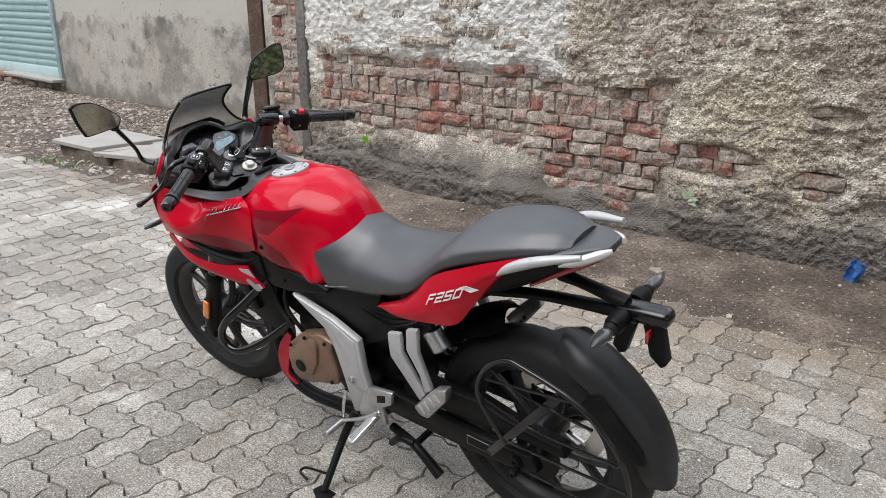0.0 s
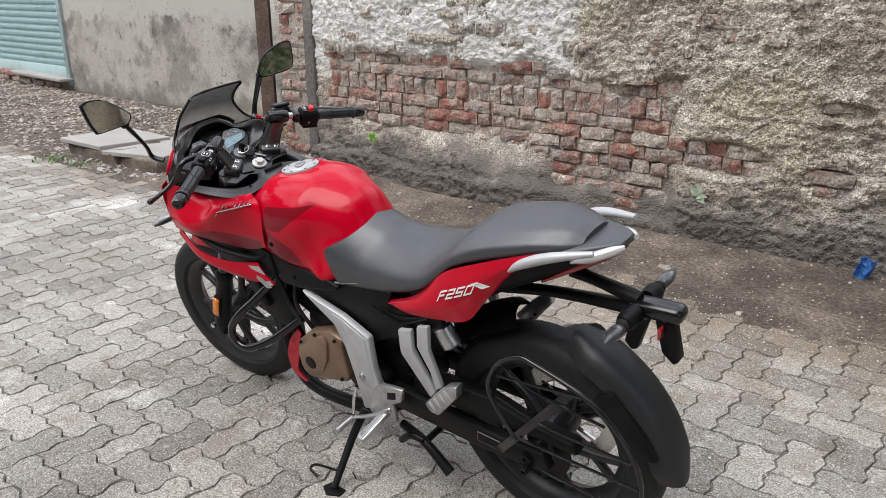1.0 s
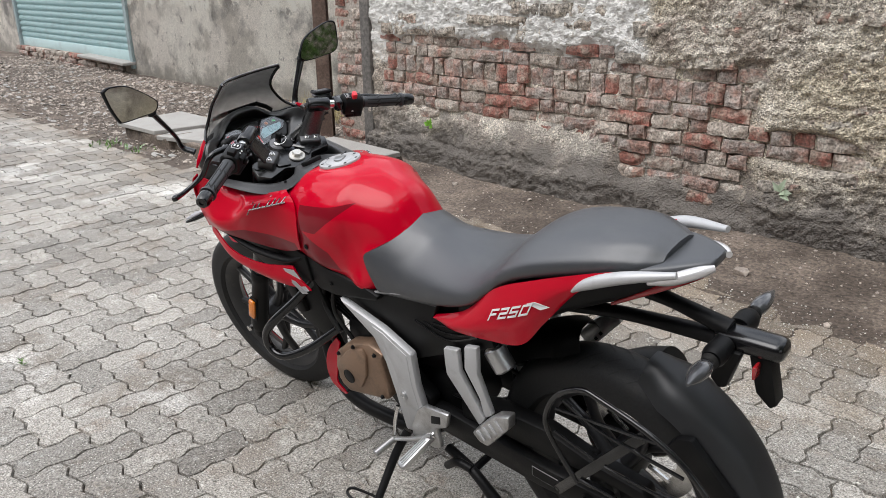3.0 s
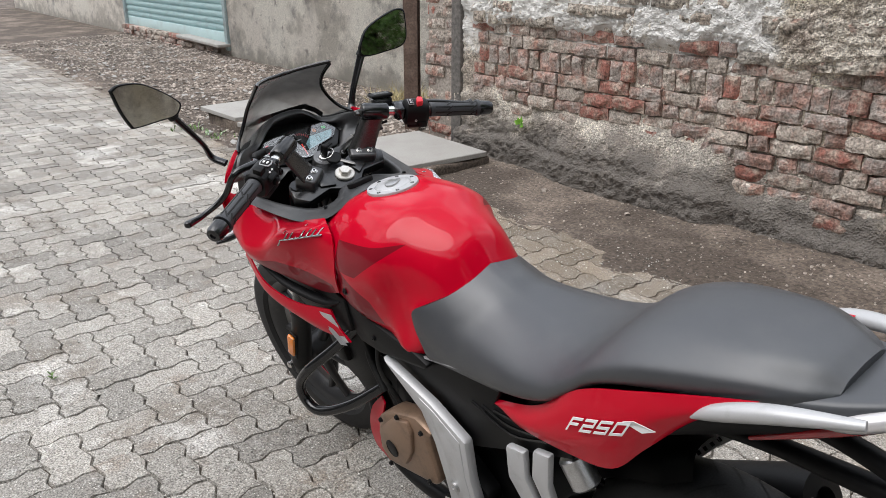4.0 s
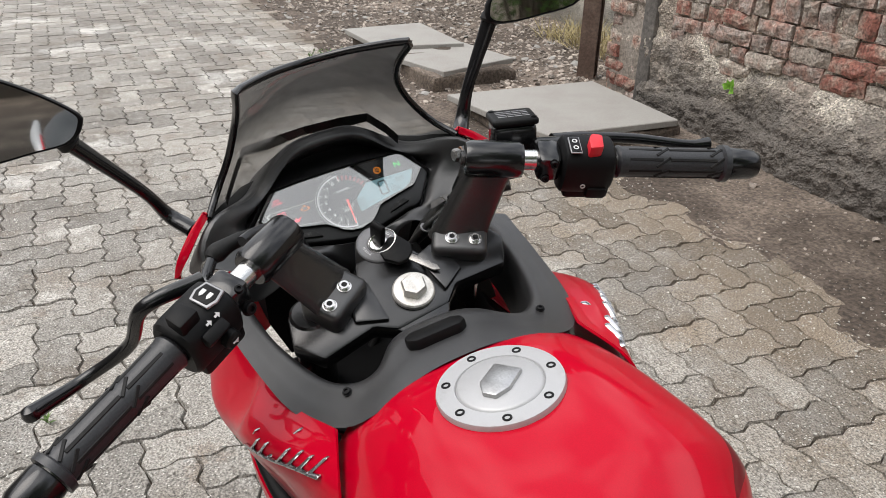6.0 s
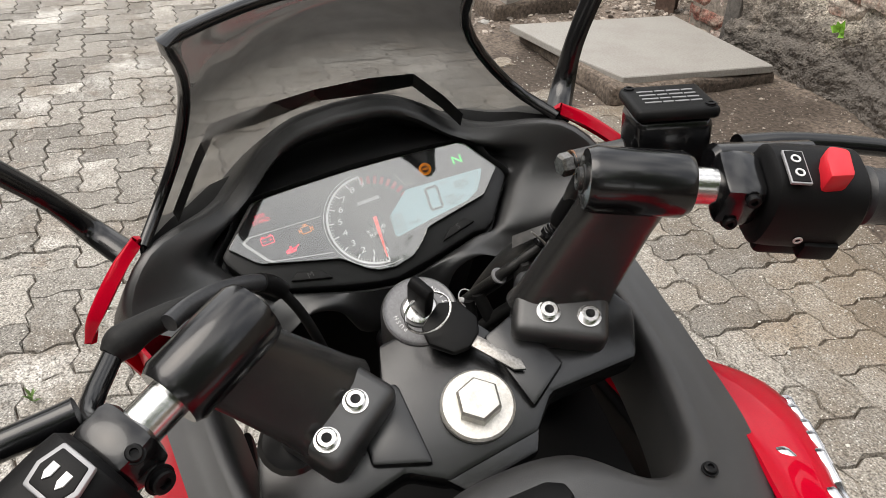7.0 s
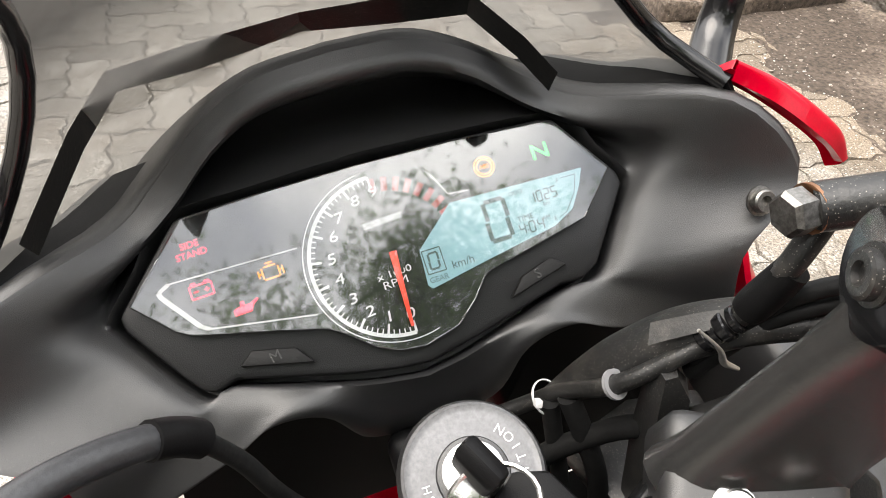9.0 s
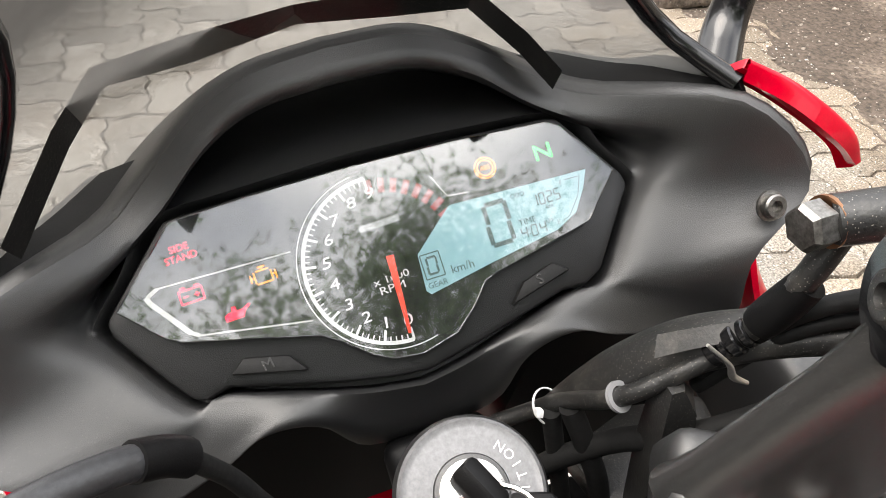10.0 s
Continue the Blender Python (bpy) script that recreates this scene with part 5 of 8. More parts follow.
for k in (1, -1):
    ind = part("front_indicator", tube([(1.572, k * 0.150, 0.757), (1.600, k * 0.175, 0.742), (1.628, k * 0.200, 0.728), (1.648, k * 0.224, 0.722)], [0.011, 0.009, 0.0085, 0.005], 12, 12, True, None, 0.7), GLOSS, bike, "front indicator on a black stalk")
    part("indicator_lens", tube([(1.612, k * 0.182, 0.746), (1.630, k * 0.198, 0.740), (1.648, k * 0.220, 0.730)], [0.006, 0.010, 0.004], 10, 12, True, None, 0.6), FRONTLENS, ind, "pale clear indicator lens")

# tail: red side covers, black tail, grab rails, lamp
TAILRED = [
    [(0.748, 0.122, 0.645), (0.626, 0.134, 0.704), (0.520, 0.142, 0.796), (0.423, 0.140, 0.842), (0.330, 0.126, 0.874), (0.262, 0.112, 0.893)],
    [(0.745, 0.128, 0.642), (0.640, 0.145, 0.680), (0.535, 0.154, 0.745), (0.435, 0.152, 0.800), (0.350, 0.136, 0.845), (0.275, 0.118, 0.880)],
    [(0.742, 0.126, 0.639), (0.655, 0.148, 0.659), (0.545, 0.158, 0.700), (0.445, 0.155, 0.755), (0.375, 0.140, 0.815), (0.300, 0.122, 0.862)],
    [(0.738, 0.120, 0.636), (0.665, 0.143, 0.644), (0.555, 0.150, 0.662), (0.465, 0.146, 0.682), (0.410, 0.136, 0.745), (0.345, 0.120, 0.825)],
]
tail_sections = [
    (0.66, 0.0, [(0, 0.74), (0.08, 0.73), (0.115, 0.70), (0.11, 0.65), (0, 0.63)]),
    (0.50, 0.0, [(0, 0.80), (0.09, 0.795), (0.128, 0.77), (0.12, 0.70), (0, 0.68)]),
    (0.38, 0.0, [(0, 0.86), (0.09, 0.855), (0.118, 0.825), (0.10, 0.765), (0, 0.74)]),
    (0.26, 0.0, [(0, 0.880), (0.075, 0.880), (0.090, 0.862), (0.075, 0.820), (0, 0.800)]),
    (0.19, 0.0, [(0, 0.893), (0.055, 0.892), (0.066, 0.880), (0.052, 0.850), (0, 0.840)]),
    (0.135, 0.0, [(0, 0.900), (0.026, 0.899), (0.033, 0.890), (0.026, 0.876), (0, 0.872)]),
]
part("tail_section", body(tail_sections, 26, 20), BLACK, bike, "black plastic tail section", sharp=50)
for s in (False, True):
    k = -1 if s else 1
    cover = part("tail_cover", patch(TAILRED, 34, 16, 0.003, s), RED, bike, "glossy red tail side cover", sharp=70)
    rail = [(0.340, k * 0.128, 0.840), (0.302, k * 0.128, 0.866), (0.240, k * 0.117, 0.890), (0.152, k * 0.092, 0.907)]
    part("grab_rail", tube(rail, [0.005, 0.013, 0.0135, 0.007], 16, 12, True, None, 0.85), SILVER, bike, "silver grab rail")
    part("tail_lamp", tube([(0.290, k * 0.080, 0.800), (0.215, k * 0.068, 0.845), (0.165, k * 0.052, 0.872), (0.134, k * 0.036, 0.886)], [0.003, 0.007, 0.009, 0.007], 14, 10, True, None, 1.0), LAMP, bike, "red tail lamp lens")
    part("lamp_reflector", tube([(0.215, k * 0.078, 0.866), (0.175, k * 0.068, 0.880), (0.138, k * 0.044, 0.892), (0.118, k * 0.026, 0.897)], [0.004, 0.011, 0.011, 0.006], 14, 12), CLEARLAMP, bike, "clear lamp lens")
covers = [o for o in bike.children if o.name.startswith("tail_cover")]
lay = BVHTree.FromPolygons([v.co for v in covers[0].data.vertices], [tuple(p.vertices) for p in covers[0].data.polygons])


def laid(outline, thick=0.0012):
    """A flat mark of (x, z) points on the left tail cover."""
    bm = prism(outline, thick, Matrix(((1, 0, 0, 0), (0, 0, -1, 0.2), (0, 1, 0, 0), (0, 0, 0, 1))), 0.0)
    for v in bm.verts:
        hit = lay.ray_cast(Vector((v.co.x, 0.3, v.co.z)), Vector((0, -1, 0)), 0.4)[0]
        v.co.y = (hit.y if hit else 0.15) + 0.0028 + (thick if v.co.y > 0.2 else 0.0)
    return bm


def glyph_point(u, v):
    return 0.535 - 0.106 * u - 0.015 * v, 0.7255 + 0.047 * u + 0.030 * v


GLYPHS = {
    "F": [((0, 0), (0.16, 0), (0.16, 1), (0, 1)), ((0.16, 0.82), (1, 0.82), (1, 1), (0.16, 1)), ((0.16, 0.42), (0.85, 0.42), (0.85, 0.60), (0.16, 0.60))],
    "2": [((0, 0.82), (1, 0.82), (1, 1), (0, 1)), ((0.84, 0.58), (1, 0.58), (1, 0.82), (0.84, 0.82)), ((0, 0.40), (1, 0.40), (1, 0.58), (0, 0.58)), ((0, 0.18), (0.16, 0.18), (0.16, 0.40), (0, 0.40)), ((0, 0), (1, 0), (1, 0.18), (0, 0.18))],
    "5": [((0, 0.82), (1, 0.82), (1, 1), (0, 1)), ((0, 0.58), (0.16, 0.58), (0.16, 0.82), (0, 0.82)), ((0, 0.40), (1, 0.40), (1, 0.58), (0, 0.58)), ((0.84, 0.18), (1, 0.18), (1, 0.40), (0.84, 0.40)), ((0, 0), (1, 0), (1, 0.18), (0, 0.18))],
    "0": [((0, 0.82), (1, 0.82), (1, 1), (0, 1)), ((0, 0.18), (0.16, 0.18), (0.16, 0.82), (0, 0.82)), ((0.84, 0.18), (1, 0.18), (1, 0.82), (0.84, 0.82)), ((0, 0), (1, 0), (1, 0.18), (0, 0.18))],
}
for k, ch in enumerate("F250"):
    own = bmesh.new()
    for stroke in GLYPHS[ch]:
        join(own, laid([glyph_point(0.26 * k + 0.21 * u, v) for u, v in stroke]))
    part("model_lettering", own, WHITE, covers[0], "white model lettering", smooth=False)
part("slash_mark", laid([(0.4290, 0.7975), (0.4120, 0.8055), (0.3850, 0.7960), (0.4020, 0.7885)]), WHITE, covers[0], smooth=False)
cap_sections = [
    (0.300, 0.0, [(0, 0.884), (0.080, 0.884), (0.096, 0.872), (0.094, 0.856), (0, 0.850)]),
    (0.240, 0.0, [(0, 0.894), (0.074, 0.893), (0.088, 0.882), (0.084, 0.868), (0, 0.862)]),
    (0.190, 0.0, [(0, 0.902), (0.060, 0.901), (0.072, 0.891), (0.068, 0.880), (0, 0.876)]),
    (0.145, 0.0, [(0, 0.908), (0.036, 0.907), (0.046, 0.899), (0.042, 0.890), (0, 0.888)]),
    (0.122, 0.0, [(0, 0.907), (0.022, 0.906), (0.028, 0.900), (0.025, 0.893), (0, 0.891)]),
]
part("tail_cap", body(cap_sections, 20, 16), TAILGREY, bike, "dark grey plastic tail cap behind the seat", sharp=85)

seat_sections = [
    (0.87, 0.0, [(0, 0.824, 0.860), (0.052, 0.808, 0.862), (0.088, 0.790, 0.881), (0.114, 0.772, 0.913), (0.133, 0.756, 0.942), (0.138, 0.728, 0.940), (0.140, 0.690, 0.922), (0.138, 0.662, 0.900), (0.09, 0.645, 0.88), (0, 0.64, 0.86)]),
    (0.83, 0.0, [(0, 0.806, 0.812), (0.052, 0.796, 0.820), (0.096, 0.772, 0.848), (0.122, 0.749, 0.882), (0.137, 0.722, 0.900), (0.139, 0.690, 0.895), (0.138, 0.668, 0.880), (0.09, 0.650, 0.86), (0, 0.645, 0.84)]),
    (0.755, 0.0, [(0, 0.787, 0.765), (0.06, 0.780, 0.775), (0.108, 0.752, 0.800), (0.134, 0.718, 0.810), (0.139, 0.681, 0.790), (0.10, 0.664, 0.77), (0, 0.655, 0.76)]),
    (0.68, 0.0, [(0, 0.780), (0.07, 0.774), (0.118, 0.757), (0.143, 0.732), (0.142, 0.702), (0.10, 0.685), (0, 0.685)]),
    (0.60, 0.0, [(0, 0.794), (0.07, 0.789), (0.118, 0.777), (0.144, 0.758), (0.144, 0.733), (0.10, 0.72), (0, 0.72)]),
    (0.545, 0.0, [(0, 0.822), (0.06, 0.820), (0.113, 0.812), (0.140, 0.798), (0.140, 0.775), (0.10, 0.76), (0, 0.76)]),
    (0.495, 0.0, [(0, 0.874), (0.06, 0.870), (0.108, 0.856), (0.136, 0.838), (0.136, 0.815), (0.10, 0.80), (0, 0.80)]),
    (0.42, 0.0, [(0, 0.910), (0.06, 0.905), (0.103, 0.890), (0.130, 0.872), (0.130, 0.845), (0.10, 0.84), (0, 0.84)]),
    (0.30, 0.0, [(0, 0.930), (0.06, 0.926), (0.090, 0.913), (0.109, 0.897), (0.109, 0.872), (0.09, 0.866), (0, 0.866)]),
    (0.235, 0.0, [(0, 0.928), (0.045, 0.924), (0.068, 0.912), (0.084, 0.900), (0.084, 0.880), (0.07, 0.875), (0, 0.875)]),
    (0.198, 0.0, [(0, 0.914), (0.034, 0.911), (0.048, 0.905), (0.058, 0.898), (0.058, 0.888), (0.045, 0.884), (0, 0.884)]),
]
part("seat", body(seat_sections, 60, 32), SEAT, bike, "stepped dark grey vinyl seat", sharp=60)

# side cover and frame
for s in (-1, 1):
    panel = part("side_cover", side_plate([(1.100, 0.598), (0.98, 0.630), (0.878, 0.664), (0.715, 0.684), (0.740, 0.640), (0.565, 0.655), (0.556, 0.628), (0.647, 0.585), (0.832, 0.488), (0.990, 0.560)], s * 0.122, 0.018, 0.005), BLACK, bike, "matt black side cover")
    part("cover_edge", tube([(0.935, s * 0.1315, 0.650), (0.878, s * 0.1325, 0.6635), (0.790, s * 0.1325, 0.675), (0.718, s * 0.1315, 0.683)], 0.0022, 12, 8), TAILGREY, panel, "thin grey edge")
    part("seat_base", side_plate([(0.915, 0.655), (0.66, 0.722), (0.50, 0.790), (0.42, 0.800), (0.46, 0.700), (0.70, 0.610)], s * 0.098, 0.020, 0.006), BLACK, bike, "black plastic seat base")
    for k in range(3):
        part("cover_rib", tube([(0.80 - 0.03 * k, s * 0.133, 0.618 + 0.006 * k), (0.70, s * 0.133, 0.598 + 0.018 * k), (0.60, s * 0.133, 0.640 + 0.004 * k)], 0.003, 9, 6), GLOSS, panel)
    part("cover_edge", tube([(1.10, s * 0.135, 0.603), (0.88, s * 0.137, 0.671), (0.698, s * 0.135, 0.706)], 0.0035, 9, 6), GREYPRINT, panel)
    frame_plate = part("frame_plate", side_plate([(1.060, 0.610), (0.905, 0.569), (0.811, 0.526), (0.815, 0.427), (0.800, 0.335), (0.850, 0.268), (0.892, 0.255), (0.905, 0.374), (0.919, 0.466), (0.945, 0.530)], s * 0.148, 0.024, 0.007), SILVER, bike, "silver cast frame plate")
    part("plate_facet", side_plate([(0.940, 0.570), (0.900, 0.559), (0.826, 0.520), (0.829, 0.430), (0.818, 0.350), (0.856, 0.285), (0.868, 0.290), (0.872, 0.380), (0.886, 0.470), (0.912, 0.532)], s * 0.159, 0.006, 0.0028), SILVER, frame_plate)
    bolt((0.868, s * 0.162, 0.382), (0, s, 0), 0.011, 0.006, frame_plate, mat=ALU)
    # rider peg bracket and peg
    br = part("peg_bracket", prism([(0.815, 0.365), (0.782, 0.394), (0.700, 0.404), (0.714, 0.358), (0.752, 0.335), (0.748, 0.276), (0.776, 0.262), (0.800, 0.268), (0.852, 0.268), (0.848, 0.300)], 0.016, Matrix.Translation((0, s * 0.166, 0)) @ Matrix(((1, 0, 0, 0), (0, 0, -1, 0), (0, 1, 0, 0), (0, 0, 0, 1))), 0.005), ALU, bike, "cast aluminium footrest bracket")
    # Flat dark plate for the open hole, its shade put into the colour.
    part("bracket_recess", prism([(0.760, 0.376), (0.728, 0.386), (0.732, 0.362), (0.765, 0.350)], 0.002, Matrix.Translation((0, s * 0.1745, 0)) @ Matrix(((1, 0, 0, 0), (0, 0, -1, 0), (0, 1, 0, 0), (0, 0, 0, 1))), 0.0005), DARKMETAL, br)
    p0, p1 = Vector((0.775, s * 0.172, 0.304)), Vector((0.806, s * 0.262, 0.256))
    mp = frame_on(p0.lerp(p1, 0.5), p1 - p0, (0, 0, 1))
    peg = part("foot_peg", prism([(-0.055, -0.011), (0.046, -0.016), (0.056, -0.010), (0.056, 0.010), (0.046, 0.016), (-0.055, 0.011)], 0.016, mp, 0.004), ALU, br, "ribbed aluminium foot peg")
    for q in (-0.0075, 0.0, 0.0075):
        part("peg_rib", box((0.080, 0.003, 0.004), mp @ Matrix.Translation((0.006, q, 0.0085)), 0.001, 1), ALU, peg)
    part("peg_hinge", rod(p0 + Vector((-0.014, 0, 0.010)), p0 + Vector((0.014, 0, -0.006)), 0.009, 14, 0.002), CHROME, br)
    # pillion bracket: two arms and a folded peg
    mv = Matrix.Translation((0, s * 0.146, 0)) @ Matrix(((1, 0, 0, 0), (0, 0, -1, 0), (0, 1, 0, 0), (0, 0, 0, 1)))
    pb = part("pillion_bracket", prism([(0.696, 0.590), (0.700, 0.545), (0.701, 0.515), (0.619, 0.398), (0.598, 0.425), (0.655, 0.538), (0.650, 0.600)], 0.016, mv, 0.005), SILVER, bike, "silver two-armed pillion footrest bracket")
    part("bracket_arm", prism([(0.627, 0.620), (0.638, 0.555), (0.605, 0.486), (0.597, 0.430), (0.572, 0.450), (0.599, 0.555), (0.588, 0.630)], 0.016, mv, 0.005), SILVER, pb)
    part("pillion_peg", prism([(0.625, 0.392), (0.607, 0.372), (0.580, 0.370), (0.508, 0.455), (0.503, 0.492), (0.542, 0.477), (0.576, 0.446)], 0.030, mv @ Matrix.Translation((0 if s > 0 else -0.080, 0 if s > 0 else 0.115, -s * 0.014)), 0.006), ALU, pb, "folded aluminium pillion peg")
    for q in range(4):
        part("peg_tread", prism([(0.600 - 0.020 * q, 0.412 + 0.019 * q), (0.608 - 0.020 * q, 0.405 + 0.019 * q), (0.590 - 0.020 * q, 0.383 + 0.019 * q), (0.582 - 0.020 * q, 0.389 + 0.019 * q)], 0.003, mv @ Matrix.Translation((0 if s > 0 else -0.080, 0 if s > 0 else 0.115, -s * 0.030)), 0.0008), SILVER, pb)

# right-hand heel plate, seen behind the rear tyre
heel = part("heel_plate", side_plate([(0.548, 0.460), (0.478, 0.552), (0.460, 0.540), (0.528, 0.444)], -0.150, 0.008, 0.002), ALU, bike, "drilled aluminium heel plate")
# Dark slips on the face paint the shade of the drilled holes.
for q in range(4):
    part("plate_hole", side_plate([(0.526 - 0.014 * q, 0.470 + 0.019 * q), (0.520 - 0.014 * q, 0.478 + 0.019 * q), (0.514 - 0.014 * q, 0.473 + 0.019 * q), (0.520 - 0.014 * q, 0.465 + 0.019 * q)], -0.1455, 0.002, 0.0), DARKMETAL, heel)

# engine
eng = part("engine", box((0.26, 0.20, 0.20), pose(1.03, 0, 0.38, 0, -8, 0), 0.03), DARKMETAL, bike, "black and bronze single-cylinder engine")
bm = bmesh.new()
for k in range(9):
    box((0.15, 0.165, 0.006), pose(1.135 + 0.008 * k, 0, 0.46 + 0.018 * k, 0, -24, 0), 0.002, 1, bm)
part("cooling_fin", bm, DARKMETAL, eng)
part("cylinder", box((0.12, 0.13, 0.19), pose(1.165, 0, 0.54, 0, -24, 0), 0.015), BLACK, eng)
mk = Matrix.Translation((1.080, 0.140, 0.370)) @ Matrix(((1, 0, 0, 0), (0, 0, -1, 0), (0, 1, 0, 0), (0, 0, 0, 1)))
cover = part("generator_cover", side_plate([(1.128, 0.418), (1.074, 0.462), (0.974, 0.498), (0.920, 0.484), (0.940, 0.448), (0.930, 0.352), (0.942, 0.330), (1.112, 0.286), (1.142, 0.304), (1.148, 0.360)], 0.138, 0.050, 0.010), BRONZE, eng, "bronze-painted engine cover", sharp=40)
part("cover_face", side_plate([(1.056, 0.456), (0.996, 0.480), (0.984, 0.458), (1.000, 0.392), (1.034, 0.340), (1.100, 0.308), (1.130, 0.334), (1.120, 0.394)], 0.166, 0.014, 0.006), BRONZE, cover)
for x, z in ((1.105, 0.425), (1.030, 0.474), (0.945, 0.480), (0.950, 0.345), (1.105, 0.298)):
    bolt((x, 0.168, z), (0, 1, 0), 0.005, 0.006, eng, mat=DARKMETAL)
mk2 = mk @ Matrix.Translation((-0.004, -0.008, -0.006))
part("engine_badge", lathe([(0.021, 0.020), (0.021, -0.0290), (0.0185, -0.0300), (0.0170, -0.0290), (0.0165, -0.0292), (0.002, -0.0292)], 24, mk2), DARKMETAL, cover, "round dark engine emblem")
part("crankcase_right", lathe([(0.10, 0), (0.10, 0.05), (0.085, 0.065), (0.03, 0.07)], 28, along((1.05, -0.09, 0.36), (0, -1, 0))), DARKMETAL, eng)
part("gearbox", box((0.22, 0.17, 0.17), pose(0.86, 0, 0.35, 0, 6, 0), 0.03), DARKMETAL, eng)
part("sprocket_cover", side_plate([(0.96, 0.44), (0.88, 0.44), (0.80, 0.38), (0.82, 0.28), (0.92, 0.27), (0.98, 0.34)], 0.115, 0.04, 0.008), BLACK, eng)
part("belly_pan", patch([[(1.190, 0.112, 0.410), (1.235, 0.120, 0.358), (1.264, 0.122, 0.289), (1.257, 0.122, 0.230), (1.212, 0.118, 0.202)], [(1.172, 0.118, 0.400), (1.188, 0.126, 0.350), (1.204, 0.128, 0.298), (1.222, 0.126, 0.248), (1.196, 0.120, 0.212)]], 14, 6, 0.004), RED, bike, "small red belly panel")
part("belly_pan", patch([[(1.190, 0.112, 0.410), (1.235, 0.120, 0.358), (1.264, 0.122, 0.289), (1.257, 0.122, 0.230), (1.212, 0.118, 0.202)], [(1.172, 0.118, 0.400), (1.188, 0.126, 0.350), (1.204, 0.128, 0.298), (1.222, 0.126, 0.248), (1.196, 0.120, 0.212)]], 14, 6, 0.004, True), RED, bike, "small red belly panel")
part("exhaust_pipe", tube([(1.21, 0.03, 0.52), (1.33, 0.04, 0.42), (1.345, 0.05, 0.29), (1.29, 0.07, 0.185), (1.20, 0.08, 0.155), (1.07, 0.08, 0.157), (0.95, 0.06, 0.16), (0.86, -0.02, 0.18), (0.72, -0.12, 0.24)], 0.021, 46, 14), DARKMETAL, bike, "dark exhaust downpipe")
part("silencer", lathe([(0.035, 0), (0.062, 0.05), (0.068, 0.12), (0.068, 0.34), (0.058, 0.40), (0.030, 0.405), (0.026, 0.38)], 24, along((0.66, -0.150, 0.275), (-0.86, -0.08, 0.46))), BLACK, bike, "stubby black silencer")
for s in (-1, 1):
    part("radiator_shroud", side_plate([(1.405, 0.665), (1.250, 0.672), (1.190, 0.520), (1.180, 0.440), (1.235, 0.400), (1.330, 0.430), (1.395, 0.540)], s * 0.108, 0.016, 0.005), BLACK, bike, "black radiator side shroud")
part("radiator", box((0.05, 0.26, 0.20), pose(1.335, 0, 0.56, 0, 18, 0), 0.008), BLACK, bike)
for s in (-1, 1):
    part("frame_tube", tube([(1.33, s * 0.045, 0.80), (1.26, s * 0.085, 0.66), (1.235, s * 0.095, 0.45), (1.17, s * 0.09, 0.26)], 0.016, 18, 10), BLACK, bike)
    part("frame_rail", tube([(1.30, s * 0.05, 0.78), (1.12, s * 0.105, 0.63), (0.92, s * 0.115, 0.56), (0.66, s * 0.10, 0.62), (0.36, s * 0.075, 0.79)], 0.015, 24, 10), BLACK, bike)
    part("crash_bar", tube([(1.222, s * 0.095, 0.595), (1.285, s * 0.150, 0.525), (1.340, s * 0.205, 0.468), (1.374, s * 0.222, 0.420), (1.372, s * 0.222, 0.374), (1.325, s * 0.212, 0.356), (1.250, s * 0.165, 0.385), (1.165, s * 0.10, 0.450)], 0.0125, 36, 12), GLOSS, bike, "black tubular crash guard")
for a, b, r in (((1.14, 0.10, 0.62), (1.10, 0.11, 0.42), 0.006), ((1.20, 0.09, 0.60), (1.15, 0.12, 0.45), 0.008), ((1.26, 0.06, 0.62), (1.16, 0.115, 0.47), 0.005)):
    part("hose", tube([a, ((a[0] + b[0]) / 2 + 0.03, a[1] + 0.02, (a[2] + b[2]) / 2), b], r, 12, 8), RUBBER, bike)

# gear lever, side stand, centre stand
part("gear_lever", tube([(0.765, 0.178, 0.312), (0.850, 0.182, 0.262), (0.925, 0.184, 0.226)], [0.009, 0.0075, 0.007], 10, 10, True, None, 0.7), ALU, bike)
part("gear_pedal", rod((0.921, 0.186, 0.229), (0.927, 0.250, 0.222), 0.0095, 14, 0.002), ALU, bike)
part("shift_rod", tube([(0.925, 0.176, 0.236), (0.915, 0.172, 0.285), (0.905, 0.160, 0.330)], 0.005, 8, 8), CHROME, bike)
stand = part("side_stand", tube([(0.905, 0.145, 0.235), (0.915, 0.200, 0.180), (0.905, 0.318, 0.072)], [0.013, 0.012, 0.010], 10, 10), DARKMETAL, bike, "side stand folded out on the ground")
part("stand_foot", prism([(-0.03, -0.02), (0.03, -0.02), (0.035, 0.01), (0.0, 0.03), (-0.035, 0.01)], 0.007, Matrix.Translation((0.905, 0.322, 0.0675)) @ Matrix.Rotation(LEANING, 4, "X"), 0.002), DARKMETAL, stand)
part("stand_tang", tube([(0.912, 0.285, 0.105), (0.955, 0.292, 0.105), (1.000, 0.300, 0.100), (1.010, 0.312, 0.088), (0.975, 0.318, 0.080)], 0.004, 16, 6), DARKMETAL, stand)
cst = part("centre_stand", tube([(0.795, 0.11, 0.205), (0.70, 0.125, 0.190), (0.615, 0.130, 0.120)], [0.013, 0.013, 0.016], 10, 8), DARKMETAL, bike, "folded black centre stand")
part("stand_leg", tube([(0.795, -0.11, 0.205), (0.70, -0.125, 0.190), (0.615, -0.130, 0.120)], [0.013, 0.013, 0.016], 10, 8), DARKMETAL, cst)
part("stand_crossbar", tube([(0.70, 0.125, 0.190), (0.70, -0.125, 0.190)], 0.010, 0, 8), DARKMETAL, cst)
